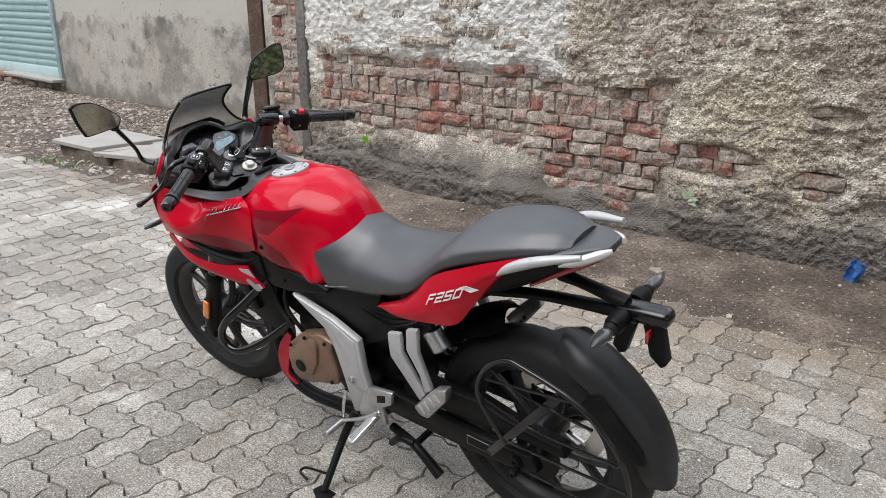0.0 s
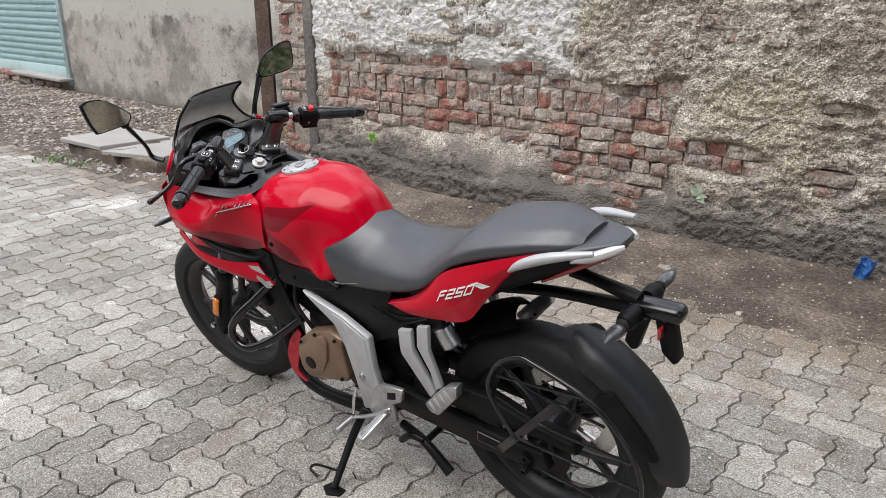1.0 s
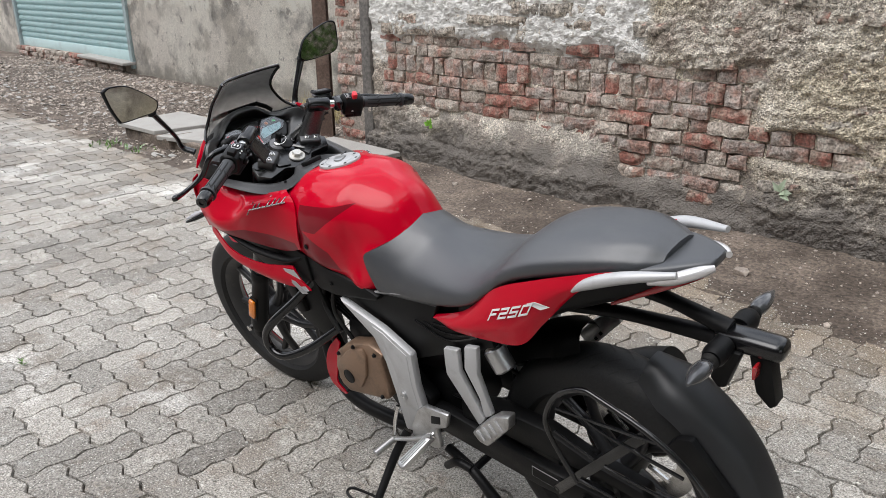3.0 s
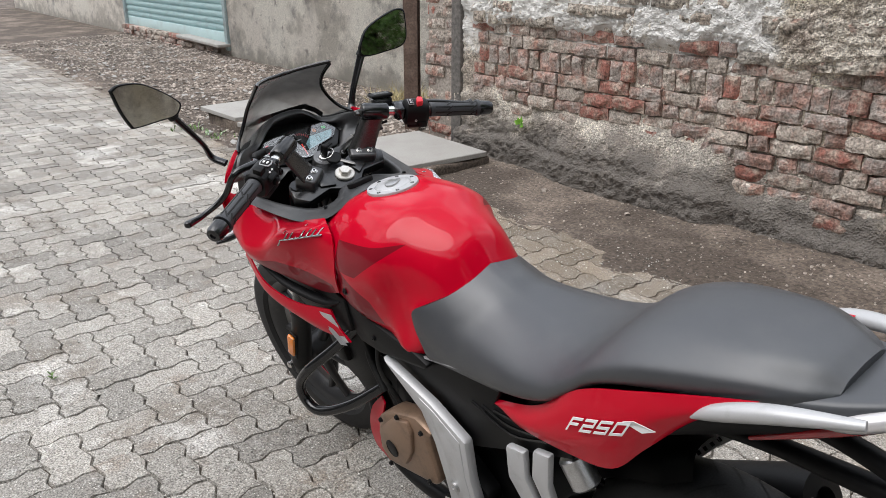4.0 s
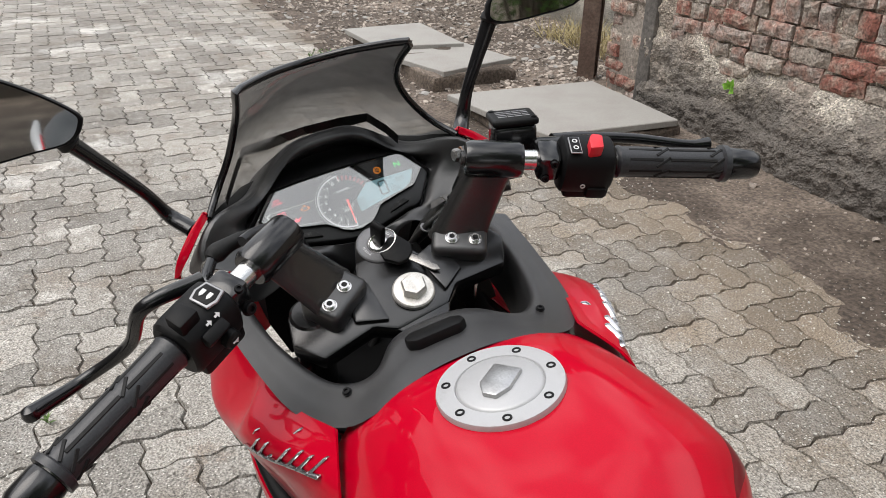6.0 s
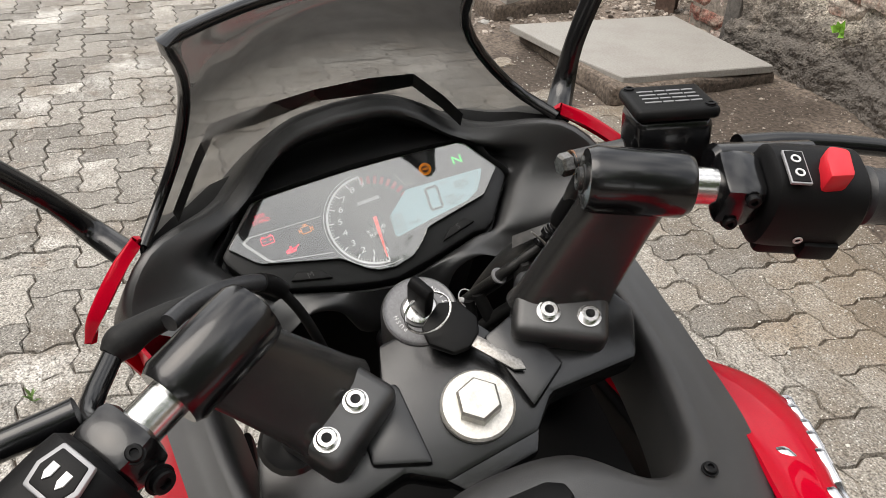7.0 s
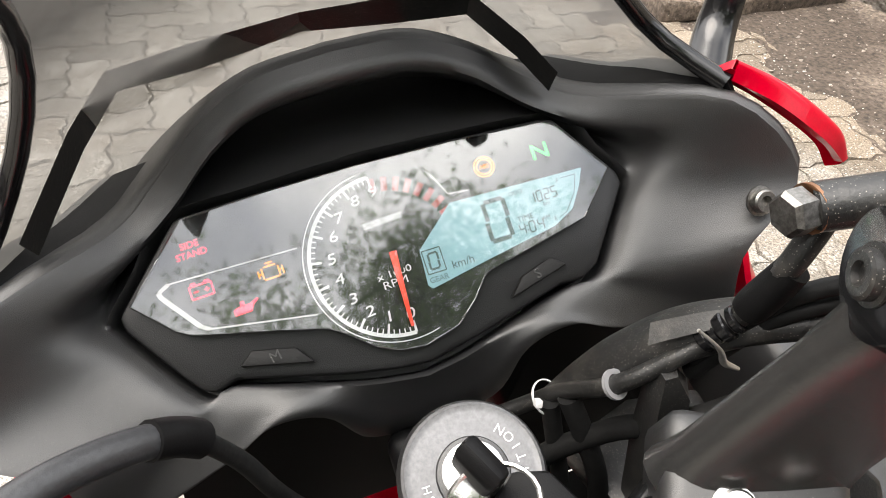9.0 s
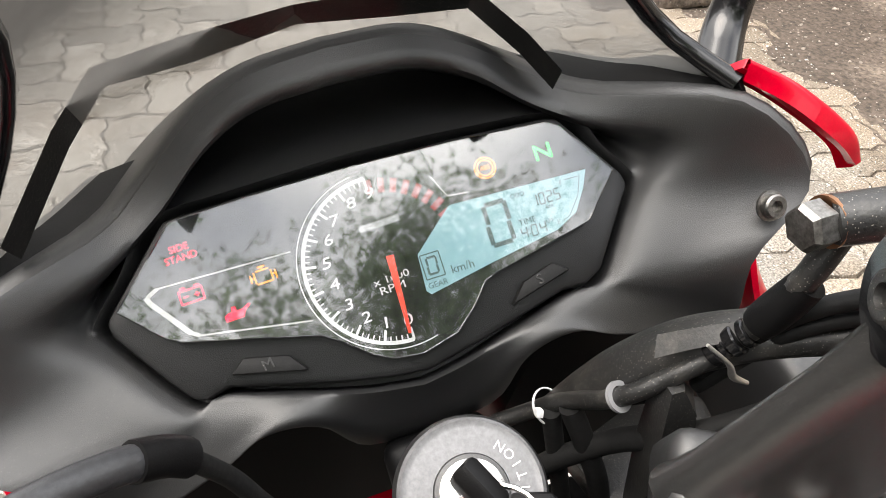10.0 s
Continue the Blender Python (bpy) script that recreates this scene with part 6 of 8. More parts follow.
part("stand_lug", tube([(0.80, 0.12, 0.150), (0.74, 0.135, 0.205), (0.70, 0.13, 0.20)], 0.011, 8, 8), DARKMETAL, cst)

# swing arm, chain guard, shock absorber
for s in (-1, 1):
    arm = part("swing_arm", side_plate([(0.86, 0.345), (0.78, 0.352), (0.45, 0.328), (0.30, 0.330), (0.285, 0.285), (0.32, 0.272), (0.48, 0.262), (0.78, 0.275), (0.86, 0.290)], s * 0.108, 0.032, 0.006), DARKMETAL, bike, "black box-section swing arm")
    bolt((0.345, s * 0.126, 0.303), (0, s, 0), 0.014, 0.010, arm, mat=DARKMETAL)
    if s > 0:
        part("warning_sticker", side_plate([(0.497, 0.320), (0.425, 0.316), (0.428, 0.286), (0.500, 0.290)], 0.1252, 0.001, 0), GREYPRINT, arm)
        part("sticker_face", side_plate([(0.495, 0.318), (0.427, 0.314), (0.430, 0.288), (0.498, 0.292)], 0.1262, 0.001, 0), BLACK, arm)
part("chain_guard", side_plate([(0.72, 0.395), (0.62, 0.425), (0.46, 0.430), (0.34, 0.398), (0.22, 0.385), (0.21, 0.355), (0.34, 0.360), (0.60, 0.352), (0.72, 0.345)], 0.088, 0.045, 0.008), BLACK, bike, "black chain guard")
part("rear_sprocket", turned([(0.095, 0.073), (0.095, 0.079), (0.05, 0.079), (0.05, 0.073)], 40, Matrix.Translation(REAR) @ Matrix.Rotation(radians(-90), 4, "X")), DARKMETAL, bike)
part("chain", tube([(0.345, 0.076, 0.402), (0.60, 0.076, 0.385), (0.84, 0.076, 0.365)], 0.007, 12, 6), DARKMETAL, bike)
part("chain_run", tube([(0.345, 0.076, 0.208), (0.60, 0.076, 0.255), (0.84, 0.076, 0.300)], 0.007, 12, 6), DARKMETAL, bike)
shock = part("shock_absorber", rod((0.640, 0.0, 0.640), (0.580, 0.0, 0.430), 0.020, 16, 0.003), ALU, bike)
coil = [(0.640 - 0.06 * t + 0.034 * math.cos(t * 44) * 0.96, 0.034 * math.sin(t * 44), 0.640 - 0.21 * t + 0.0) for t in (k / 90 for k in range(91))]
part("coil_spring", tube(coil, 0.0055, 0, 6), DARKMETAL, shock)
part("shock_reservoir", rod((0.585, 0.105, 0.605), (0.555, 0.105, 0.555), 0.026, 18, 0.004), ALU, bike, "ribbed aluminium canister")


def arc_guard(name, r, a0, a1, half, sidew, label, mat):
    """A mudguard that wraps the tyre from angle a0 to a1."""
    rows = []
    n = 26
    for i in range(n + 1):
        a = radians(a0 + (a1 - a0) * i / n)
        e = min(1.0, 0.55 + 0.12 * min(i, n - i))
        d = Vector((math.cos(a), 0, math.sin(a)))
        row = []
        for q in range(-6, 7):
            f = q / 6
            row.append(tuple(REAR + d * (r - sidew * abs(f) ** 3) + Vector((0, half * e * (f * 1.18 - 0.18 * f ** 3), 0))))
        rows.append(row)
    bm = bmesh.new()
    _, fs = grid_faces(bm, rows)
    bmesh.ops.solidify(bm, geom=fs, thickness=0.004)
    return part(name, bm, mat, bike, label, sharp=60)


arc_guard("tyre_hugger", 0.357, 105, 181, 0.072, 0.050, "matt black rear tyre hugger", HUGGER)
part("hugger_stay", side_plate([(0.16, 0.545), (0.13, 0.555), (0.05, 0.46), (0.02, 0.41), (0.05, 0.40), (0.14, 0.47), (0.19, 0.50)], 0.078, 0.020, 0.005), BLACK, bike)
arc_guard("inner_mudguard", 0.366, 34, 80, 0.074, 0.045, "black inner mudguard", BLACK)

# wire guard beside the rear wheel
Y = 0.150
loop = [(0.352, 0.375), (0.388, 0.43), (0.417, 0.487), (0.417, 0.53), (0.384, 0.592), (0.324, 0.632), (0.279, 0.627), (0.174, 0.593), (0.107, 0.551), (0.056, 0.488), (0.031, 0.42), (0.030, 0.33), (0.060, 0.26)]
guard = part("wire_guard", tube([(x, Y, z) for x, z in loop], 0.0060, 50, 8), GLOSS, bike, "black wire guard beside the rear wheel")
for pts in (((0.365, 0.591), (0.279, 0.551), (0.108, 0.527)), ((0.396, 0.496), (0.302, 0.467)), ((0.279, 0.46), (0.05, 0.451)), ((0.342, 0.389), (0.032, 0.384)), ((0.284, 0.318), (0.05, 0.300)), ((0.385, 0.560), (0.16, 0.585))):
    part("guard_wire", tube([(x, Y + 0.004, z) for x, z in pts], 0.0038, 8 if len(pts) > 2 else 0, 7), GLOSS, guard)
part("guard_crossbar", box((0.022, 0.008, 0.35), Matrix.Translation((0.298, Y - 0.002, 0.452)) @ Matrix.Rotation(radians(-39.7), 4, "Y"), 0.002), GLOSS, guard)
bolt((0.342, 0.130, 0.278), (0, 1, 0), 0.011, 0.024, guard, mat=DARKMETAL, hexagon=True)
bolt((0.409, 0.130, 0.321), (0, 1, 0), 0.010, 0.022, guard, mat=DARKMETAL, hexagon=True)

# number-plate carrier and indicators
for z0, z1, x0 in ((0.700, 0.742, 0.46), (0.795, 0.765, 0.26)):
    part("carrier_arm", tube([(x0, 0.0, z0), ((x0 + 0.1) / 2 + 0.02, 0.0, (z0 + z1) / 2 + 0.006), (0.10, 0.0, z1)], [0.018, 0.016, 0.020], 12, 10, True, None, 0.8), BLACK, bike)
holder = part("plate_carrier", box((0.125, 0.052, 0.038), Matrix.Translation((0.062, 0, 0.752)) @ Matrix.Rotation(radians(2), 4, "Y"), 0.015, 3), GLOSS, bike, "black number-plate carrier")
part("plate_lamp", prism([(0.010, 0.0), (0.050, 0.0), (0.066, -0.070), (0.050, -0.088), (0.036, -0.082)], 0.024, Matrix.Translation((0.055, 0.022, 0.742)) @ Matrix(((1, 0, 0, 0), (0, 0, -1, 0), (0, 1, 0, 0), (0, 0, 0, 1))), 0.004), BLACK, holder)
part("plate_bracket", prism([(-0.005, 0.0), (0.034, 0.0), (0.018, -0.085), (-0.008, -0.110), (-0.020, -0.100)], 0.034, Matrix.Translation((0.028, -0.005, 0.738)) @ Matrix(((1, 0, 0, 0), (0, 0, -1, 0), (0, 1, 0, 0), (0, 0, 0, 1))), 0.004), BLACK, holder)
part("rear_reflector", box((0.006, 0.022, 0.026), pose(0.040, 0.028, 0.715), 0.002), LAMP, holder)
for s in (-1, 1):
    ind = part("rear_indicator", tube([(0.098, s * 0.028, 0.750), (0.098, s * 0.062, 0.748), (0.097, s * 0.078, 0.748)], [0.020, 0.022, 0.017], 6, 16), BLACK, bike, "rear indicator on a rubber stalk")
    part("stalk_ribs", lathe([(0.013, 0), (0.016, 0.003), (0.012, 0.006), (0.015, 0.009), (0.011, 0.012), (0.013, 0.016)], 16, along((0.097, s * 0.078, 0.748), (0, s, 0.02))), RUBBER, ind)
    part("indicator_lens", tube([(0.097, s * 0.090, 0.748), (0.097, s * 0.110, 0.750), (0.096, s * 0.140, 0.752), (0.094, s * 0.166, 0.755)], [0.012, 0.017, 0.014, 0.003], 10, 12, True, None, 0.8), SMOKELENS, ind, "smoked indicator lens")

# ---------- steering: yoke, risers, bars ----------
def S(x, y, z):
    return Vector((x, y, z))


yoke_m = Matrix.Translation((1.352, 0, 0.880)) @ Matrix.Rotation(radians(7), 4, RAKE) @ Matrix.Rotation(radians(-23.9), 4, "Y")
yoke = part("top_yoke", prism([(-0.036, -0.030), (-0.020, -0.050), (-0.026, -0.110), (0.004, -0.130), (0.040, -0.118), (0.044, -0.070), (0.032, -0.040), (0.060, -0.028), (0.060, 0.028), (0.032, 0.040), (0.044, 0.070), (0.040, 0.118), (0.004, 0.130), (-0.026, 0.110), (-0.020, 0.050), (-0.036, 0.030)], 0.024, yoke_m, 0.004), YOKE, bike, "black cast top yoke")
for sy in (-1, 1):
    part("yoke_rib", prism([(-0.024, sy * 0.034), (0.030, sy * 0.030), (0.036, sy * 0.056), (-0.008, sy * 0.066)], 0.010, yoke_m @ Matrix.Translation((0, 0, 0.013)), 0.003), YOKE, yoke)
part("yoke_boss", prism([(-0.040, -0.024), (-0.020, -0.038), (0.020, -0.034), (0.034, -0.016), (0.034, 0.016), (0.020, 0.034), (-0.020, 0.038), (-0.040, 0.024)], 0.012, yoke_m @ Matrix.Translation((-0.006, 0, 0.004)), 0.003), YOKE, yoke)
part("stem_washer", lathe([(0.0225, 0), (0.0225, 0.004), (0.021, 0.0055), (0.012, 0.006)], 36, along(HEAD + Vector((0.003, -0.006, 0)) + RAKE * 0.001, RAKE)), NUTSTEEL, yoke)
part("stem_nut", lathe([(0.0140, 0.0), (0.0140, 0.0085), (0.0124, 0.0105), (0.0085, 0.0108), (0.004, 0.0100)], 6, along(HEAD + Vector((0.003, -0.006, 0)) + RAKE * 0.006, RAKE, 0.35)), NUTSTEEL, yoke, "bright hexagon stem nut", sharp=25)

CL, CR = S(1.362, 0.098, 0.996), S(1.372, -0.103, 1.000)
EL, ER = S(1.196, 0.366, 0.941), S(1.262, -0.388, 0.935)


def handlebar(c, e, s, base):
    """One clip-on bar: riser, clamp, bar, switch housing, grip and bar end; c and e are its inner and outer ends."""
    d = (e - c).normalized()
    n = (e - c).length
    clamp = part("bar_clamp", lathe([(0.010, -0.004), (0.0175, -0.003), (0.0195, 0.002), (0.0195, 0.052), (0.017, 0.057)], 28, along(c, d)), GLOSS, bike, "black bar clamp")
    bolt(c - d * 0.004, -d, 0.0068, 0.004, clamp, mat=DUSTY)
    part("bar", rod(c + d * 0.045, c + d * (n - 0.02), 0.0111, 20), CHROME, clamp, "bright steel bar")
    # riser: a leaning web from the base up to the clamp
    top0, top1 = c + d * 0.004, c + d * 0.050
    b0, b1 = base[0], base[1]
    off = Vector((0.0125, 0, 0.004))
    rows = []
    for t in (0.0, 0.25, 0.6, 0.85, 1.0):
        f = t * t * (3 - 2 * t)
        p0, p1 = b0.lerp(top0, f), b1.lerp(top1, f)
        wide = 1.0 - 0.35 * math.sin(math.pi * t)
        o = off * wide
        c0, ax = (p0 + p1) / 2, (p1 - p0) / 2
        ring = []
        for q in range(20):
            a = 2 * math.pi * q / 20
            ring.append(tuple(c0 + ax * math.copysign(abs(math.cos(a)) ** 0.45, math.cos(a)) + o * math.copysign(abs(math.sin(a)) ** 0.8, math.sin(a))))
        rows.append(ring)
    part("riser", loft(rows), RISER, clamp, "black cast riser", sharp=50)
    return clamp, d, n


clampL, dL, nL = handlebar(CL, EL, 1, (S(1.378, 0.046, 0.918), S(1.344, 0.100, 0.912)))
clampR, dR, nR = handlebar(CR, ER, -1, (S(1.386, -0.050, 0.918), S(1.370, -0.110, 0.910)))
for pts, cl in (([(1.352, 0.061, 0.9215), (1.337, 0.083, 0.9165)], clampL), ([(1.365, -0.068, 0.9215), (1.354, -0.090, 0.9165)], clampR)):
    a, b = Vector(pts[0]), Vector(pts[1])
    mid = (a + b) / 2
    x = (b - a).normalized()
    z = (RAKE - x * RAKE.dot(x)).normalized()
    m = Matrix((x, z.cross(x), z)).transposed().to_4x4()
    part("riser_base", box((0.060, 0.046, 0.034), Matrix.Translation(mid - z * 0.019 + Vector((0.008, 0, 0.003))) @ m, 0.007, 3), COWL, cl)
    for p in (a, b):
        bolt(p - z * 0.0022, z, 0.0060, 0.0042, cl, "clamp_bolt")


def grip_set(c, d, n, s):
    """Grip with ribs and bar end on the outer part of a bar."""
    g0, g1 = c + d * 0.156, c + d * (n - 0.034)
    g = part("grip", lathe([(0.0150, 0), (0.0175, 0.003), (0.0165, 0.008), (0.0158, 0.05), (0.0158, (g1 - g0).length - 0.008), (0.020, (g1 - g0).length - 0.006), (0.020, (g1 - g0).length)], 26, along(g0, d)), WORN, bike, "black ribbed rubber grip")
    bm = bmesh.new()
    L = (g1 - g0).length
    for k in range(8):
        a = 2 * math.pi * k / 8 + 0.2
        for t0, t1, w in ((0.10, 0.40, 0.5), (0.46, 0.88, 0.5)):
            m = along(g0 + d * (L * (t0 + t1) / 2), d) @ Matrix.Rotation(a, 4, "Z") @ Matrix.Translation((0.0157, 0, 0))
            box((0.0016, 0.0036, L * (t1 - t0)), m, 0.0006, 1, bm)
            m = along(g0 + d * (L * t1), d) @ Matrix.Rotation(a + 0.18, 4, "Z") @ Matrix.Translation((0.0157, 0, 0)) @ Matrix.Rotation(radians(35), 4, "X")
            box((0.0014, 0.0030, 0.018), m, 0.0005, 1, bm)
    part("grip_ribs", bm, RUBBER, g)
    part("bar_end", lathe([(0.0165, 0), (0.0175, 0.004), (0.0165, 0.026), (0.0135, 0.033), (0.006, 0.034), (0.005, 0.031)], 26, along(g1 + d * 0.001, d)), GLOSS, g, "black bar-end weight")
    return g


grip_set(CL, dL, nL, 1)
grip_set(CR, dR, nR, -1)


def housing(m, lx, ry, rz, name, label):
    """A rounded switch housing about the bar: x along the bar."""
    rows = []
    for f, k in ((-0.5, 0.82), (-0.44, 0.97), (-0.3, 1.0), (0.3, 1.0), (0.44, 0.97), (0.5, 0.84)):
        rows.append([tuple(m @ Vector((lx * f, ry * k * math.copysign(abs(math.cos(a)) ** 0.75, math.cos(a)), rz * k * math.copysign(abs(math.sin(a)) ** 0.75, math.sin(a)) - 0.004))) for a in (2 * math.pi * q / 28 for q in range(28))])
    return part(name, loft(rows), BLACK, bike, label, sharp=40)


# right: engine stop and starter
mR = frame_on(CR + dR * 0.124, dR, (-0.35, 0, 1))
swR = housing(mR, 0.056, 0.026, 0.029, "switch_housing", "black right-hand switch housing")
part("stop_switch", prism([(-0.005, -0.012), (0.010, -0.010), (0.012, 0.010), (0.0, 0.012), (-0.004, 0.002)], 0.016, mR @ Matrix.Translation((0.001, -0.006, 0.026)), 0.003), REDPLASTIC, swR, "red engine stop switch")
part("switch_plate", prism([(-0.006, -0.012), (0.006, -0.012), (0.006, 0.012), (-0.006, 0.012)], 0.002, mR @ Matrix.Translation((-0.0165, -0.006, 0.0262)), 0.0006), GREYPRINT, swR)
part("switch_plate_face", prism([(-0.005, -0.011), (0.005, -0.011), (0.005, 0.011), (-0.005, 0.011)], 0.002, mR @ Matrix.Translation((-0.0165, -0.006, 0.0268)), 0.0004), BLACK, swR)
for q in (-0.005, 0.005):
    part("switch_mark", turned([(0.0028, 0.0), (0.0028, 0.0006), (0.0018, 0.0006), (0.0018, 0.0)], 16, mR @ Matrix.Translation((-0.0165, -0.006 + q, 0.0278))), WHITE, swR)
part("starter_mark", turned([(0.0028, 0.0), (0.0028, 0.0006), (0.0016, 0.0006), (0.0016, 0.0)], 16, mR @ Matrix.Translation((-0.004, -0.0262, -0.012)) @ Matrix.Rotation(radians(90), 4, "X")), WHITE, swR)
part("starter_button", box((0.022, 0.012, 0.014), mR @ Matrix.Translation((0.012, -0.022, -0.022)), 0.003), BLACK, swR)
part("housing_foot", box((0.050, 0.040, 0.022), mR @ Matrix.Translation((0.004, 0.0, -0.026)), 0.005), BLACK, swR)
mC = frame_on(CR + dR * 0.084, dR, (-0.35, 0, 1))
mast = part("master_cylinder", box((0.026, 0.036, 0.032), mC, 0.007), GLOSS, bike, "front brake master cylinder with reservoir")
for q in (-0.010, 0.010):
    bolt(mC @ Vector((q * 0.3, -0.016, q)), mC.to_3x3() @ Vector((0, -1, 0.3)), 0.004, 0.005, mast, mat=DARKMETAL)
part("cylinder_body", rod(mC @ Vector((-0.012, 0.018, 0.0)), mC @ Vector((0.055, 0.030, -0.004)), 0.012, 16, 0.003), GLOSS, mast)
mB = Matrix.Translation((1.404, -0.174, 0.987)) @ Matrix.Scale(1.06, 4) @ Matrix.Rotation(radians(6), 4, "X") @ Matrix.Rotation(radians(-17), 4, "Z") @ Matrix.Rotation(radians(3), 4, "Y")
res = part("fluid_reservoir", prism([(-0.019, -0.0225), (0.019, -0.0225), (0.019, 0.0225), (-0.019, 0.0225)], 0.042, mB, 0.006, 3), GLOSS, mast, "black brake fluid reservoir")
part("reservoir_lid", prism([(-0.0208, -0.0242), (0.0208, -0.0242), (0.0208, 0.0242), (-0.0208, 0.0242)], 0.008, mB @ Matrix.Translation((0, 0, 0.024)), 0.0035, 3), BLACK, mast)
bm = bmesh.new()
for k in range(4):
    for x0, x1 in ((-0.0165, -0.010), (-0.009, -0.001), (0.0, 0.006), (0.007, 0.0165)):
        box((0.0017, (x1 - x0), 0.0005), mB @ Matrix.Translation((-0.009 + 0.0058 * k, (x0 + x1) / 2, 0.0282)), 0.0, 1, bm)
part("lid_print", bm, GREYPRINT, mast, smooth=False)
for q in (-1, 1):
    bolt(mB @ Vector((q * 0.0155, q * 0.019, 0.0278)), mB.to_3x3() @ Vector((0, 0, 1)), 0.0032, 0.0012, mast, mat=DARKMETAL)
part("sight_glass", lathe([(0.009, 0), (0.009, 0.002), (0.006, 0.0025), (0.005, 0.001)], 20, along(mB @ Vector((-0.0192, 0.0, -0.006)), mB.to_3x3() @ Vector((-1, 0, 0)))), BLACK, mast)
part("brake_lever", tube([mC @ Vector((0.012, 0.040, -0.006)), mC @ Vector((0.05, 0.050, -0.010)), mC @ Vector((0.11, 0.052, -0.012)), mC @ Vector((0.17, 0.046, -0.014)), mC @ Vector((0.195, 0.048, -0.014))], [0.007, 0.0065, 0.006, 0.0055, 0.008], 22, 10), GLOSS, bike, "black brake lever")
# banjo bolt and brake hose
ban = Vector((1.412, -0.114, 0.988))
bj = part("banjo_union", rod(ban, ban + Vector((-0.012, -0.030, 0.004)), 0.0078, 16, 0.001), DUSTY, bike, "brake hose banjo union")
part("banjo_bolt", lathe([(0.0075, 0), (0.0075, 0.006), (0.0062, 0.0078), (0.003, 0.0078)], 6, along(ban + Vector((0, 0.0025, 0)), (-0.05, 1, 0.1))), STEEL, bj, "steel hexagon banjo bolt", sharp=25)
part("copper_washer", lathe([(0.0080, 0), (0.0080, 0.0014)], 20, along(ban, (-0.05, 1, 0.1))), COPPER, bj)
hose = part("brake_hose", tube([ban + Vector((0.002, -0.010, -0.006)), (1.411, -0.112, 0.968), (1.415, -0.106, 0.950), (1.420, -0.095, 0.930), (1.425, -0.078, 0.917), (1.433, -0.062, 0.903), (1.4636, -0.044, 0.866), (1.475, 0.0, 0.83), (1.45, 0.03, 0.74)], [0.0046, 0.0044, 0.0040, 0.0036, 0.0036, 0.0037, 0.0037, 0.0037, 0.0037], 54, 14), DUSTY, bike, "slim black brake hose")
part("hose_sleeve", tube([(1.4110, -0.1125, 0.9640), (1.4130, -0.1090, 0.9560), (1.4155, -0.1045, 0.9470), (1.4165, -0.1025, 0.9430)], [0.0058, 0.0064, 0.0064, 0.0056], 8, 16), BLACK, hose, "black rubber sleeve with a printed number")
for k in range(3):
    part("sleeve_print", box((0.0010, 0.0006, 0.0028), along(Vector((1.4075 + 0.0006 * k, -0.1085 - 0.0016 * k, 0.9590 + 0.0012 * k)), (-0.6, 0.3, 0.6)) @ pose(0, 0, 0, 0, 90, 20), 0.0), GREYPRINT, hose)
crimp_dir = Vector((0.30, 0.62, -0.72)).normalized()
for k, (r, w) in enumerate(((0.0052, 0.0030), (0.0058, 0.0042), (0.0050, 0.0030), (0.0056, 0.0038))):
    part("crimp_ring", rod(Vector((1.4172, -0.1010, 0.9400)) + crimp_dir * (0.0042 * k), Vector((1.4172, -0.1010, 0.9400)) + crimp_dir * (0.0042 * k + w), r, 18, 0.0006), GLOSS, hose, "black crimped ferrule")
part("spring_clip", tube([(1.4140, -0.0823, 0.9455), (1.4120, -0.0880, 0.9380), (1.4135, -0.0930, 0.9290), (1.4150, -0.0965, 0.9200), (1.4140, -0.1023, 0.9147)], [0.0006, 0.0007, 0.0011, 0.0014, 0.0008], 20, 8), NUTSTEEL, bike, "thin bent wire clip")
loom = part("taped_loom", tube([(1.4640, -0.048, 0.864), (1.4550, -0.061, 0.882), (1.4450, -0.074, 0.900), (1.4330, -0.090, 0.9195), (1.4200, -0.108, 0.9320), (1.4060, -0.132, 0.9370), (1.3920, -0.158, 0.9420)], [0.0050, 0.0095, 0.0125, 0.0120, 0.0100, 0.0085, 0.0080], 40, 20, True, None, 0.75), DUSTY, bike, "wiring loom wrapped in dusty black tape")
part("tape_flap", patch([[(1.4285, -0.0735, 0.9262), (1.4250, -0.0810, 0.9300), (1.4205, -0.0890, 0.9345), (1.4175, -0.0960, 0.9372)], [(1.4330, -0.0765, 0.9325), (1.4290, -0.0840, 0.9358), (1.4245, -0.0920, 0.9395), (1.4210, -0.0990, 0.9415)]], 14, 6, 0.0006), TAPE, loom, "loose grey flap of tape")
for z in (0.0, -0.0085):
    part("control_cable", tube([(1.385, -0.170, 0.962 + z), (1.400, -0.140, 0.958 + z), (1.412, -0.112, 0.948 + z), (1.425, -0.09, 0.915 + z)], 0.0034, 20, 10), RUBBER, bike, "black control cable")
part("fork_stay", loft([[(x + dx * w, y + dy * w, z) for dx, dy in ((-1, 1), (-1.1, -0.6), (0.2, -1.2), (1, -0.4), (0.8, 0.9))] for x, y, z, w in ((1.4215, -0.0785, 0.9165, 0.0030), (1.4220, -0.0790, 0.9060, 0.0075), (1.4230, -0.0785, 0.8790, 0.0090), (1.4240, -0.0800, 0.8280, 0.0115), (1.425, -0.081, 0.79, 0.012))]), DUSTY, bike, "dusty black cast stay", sharp=35)
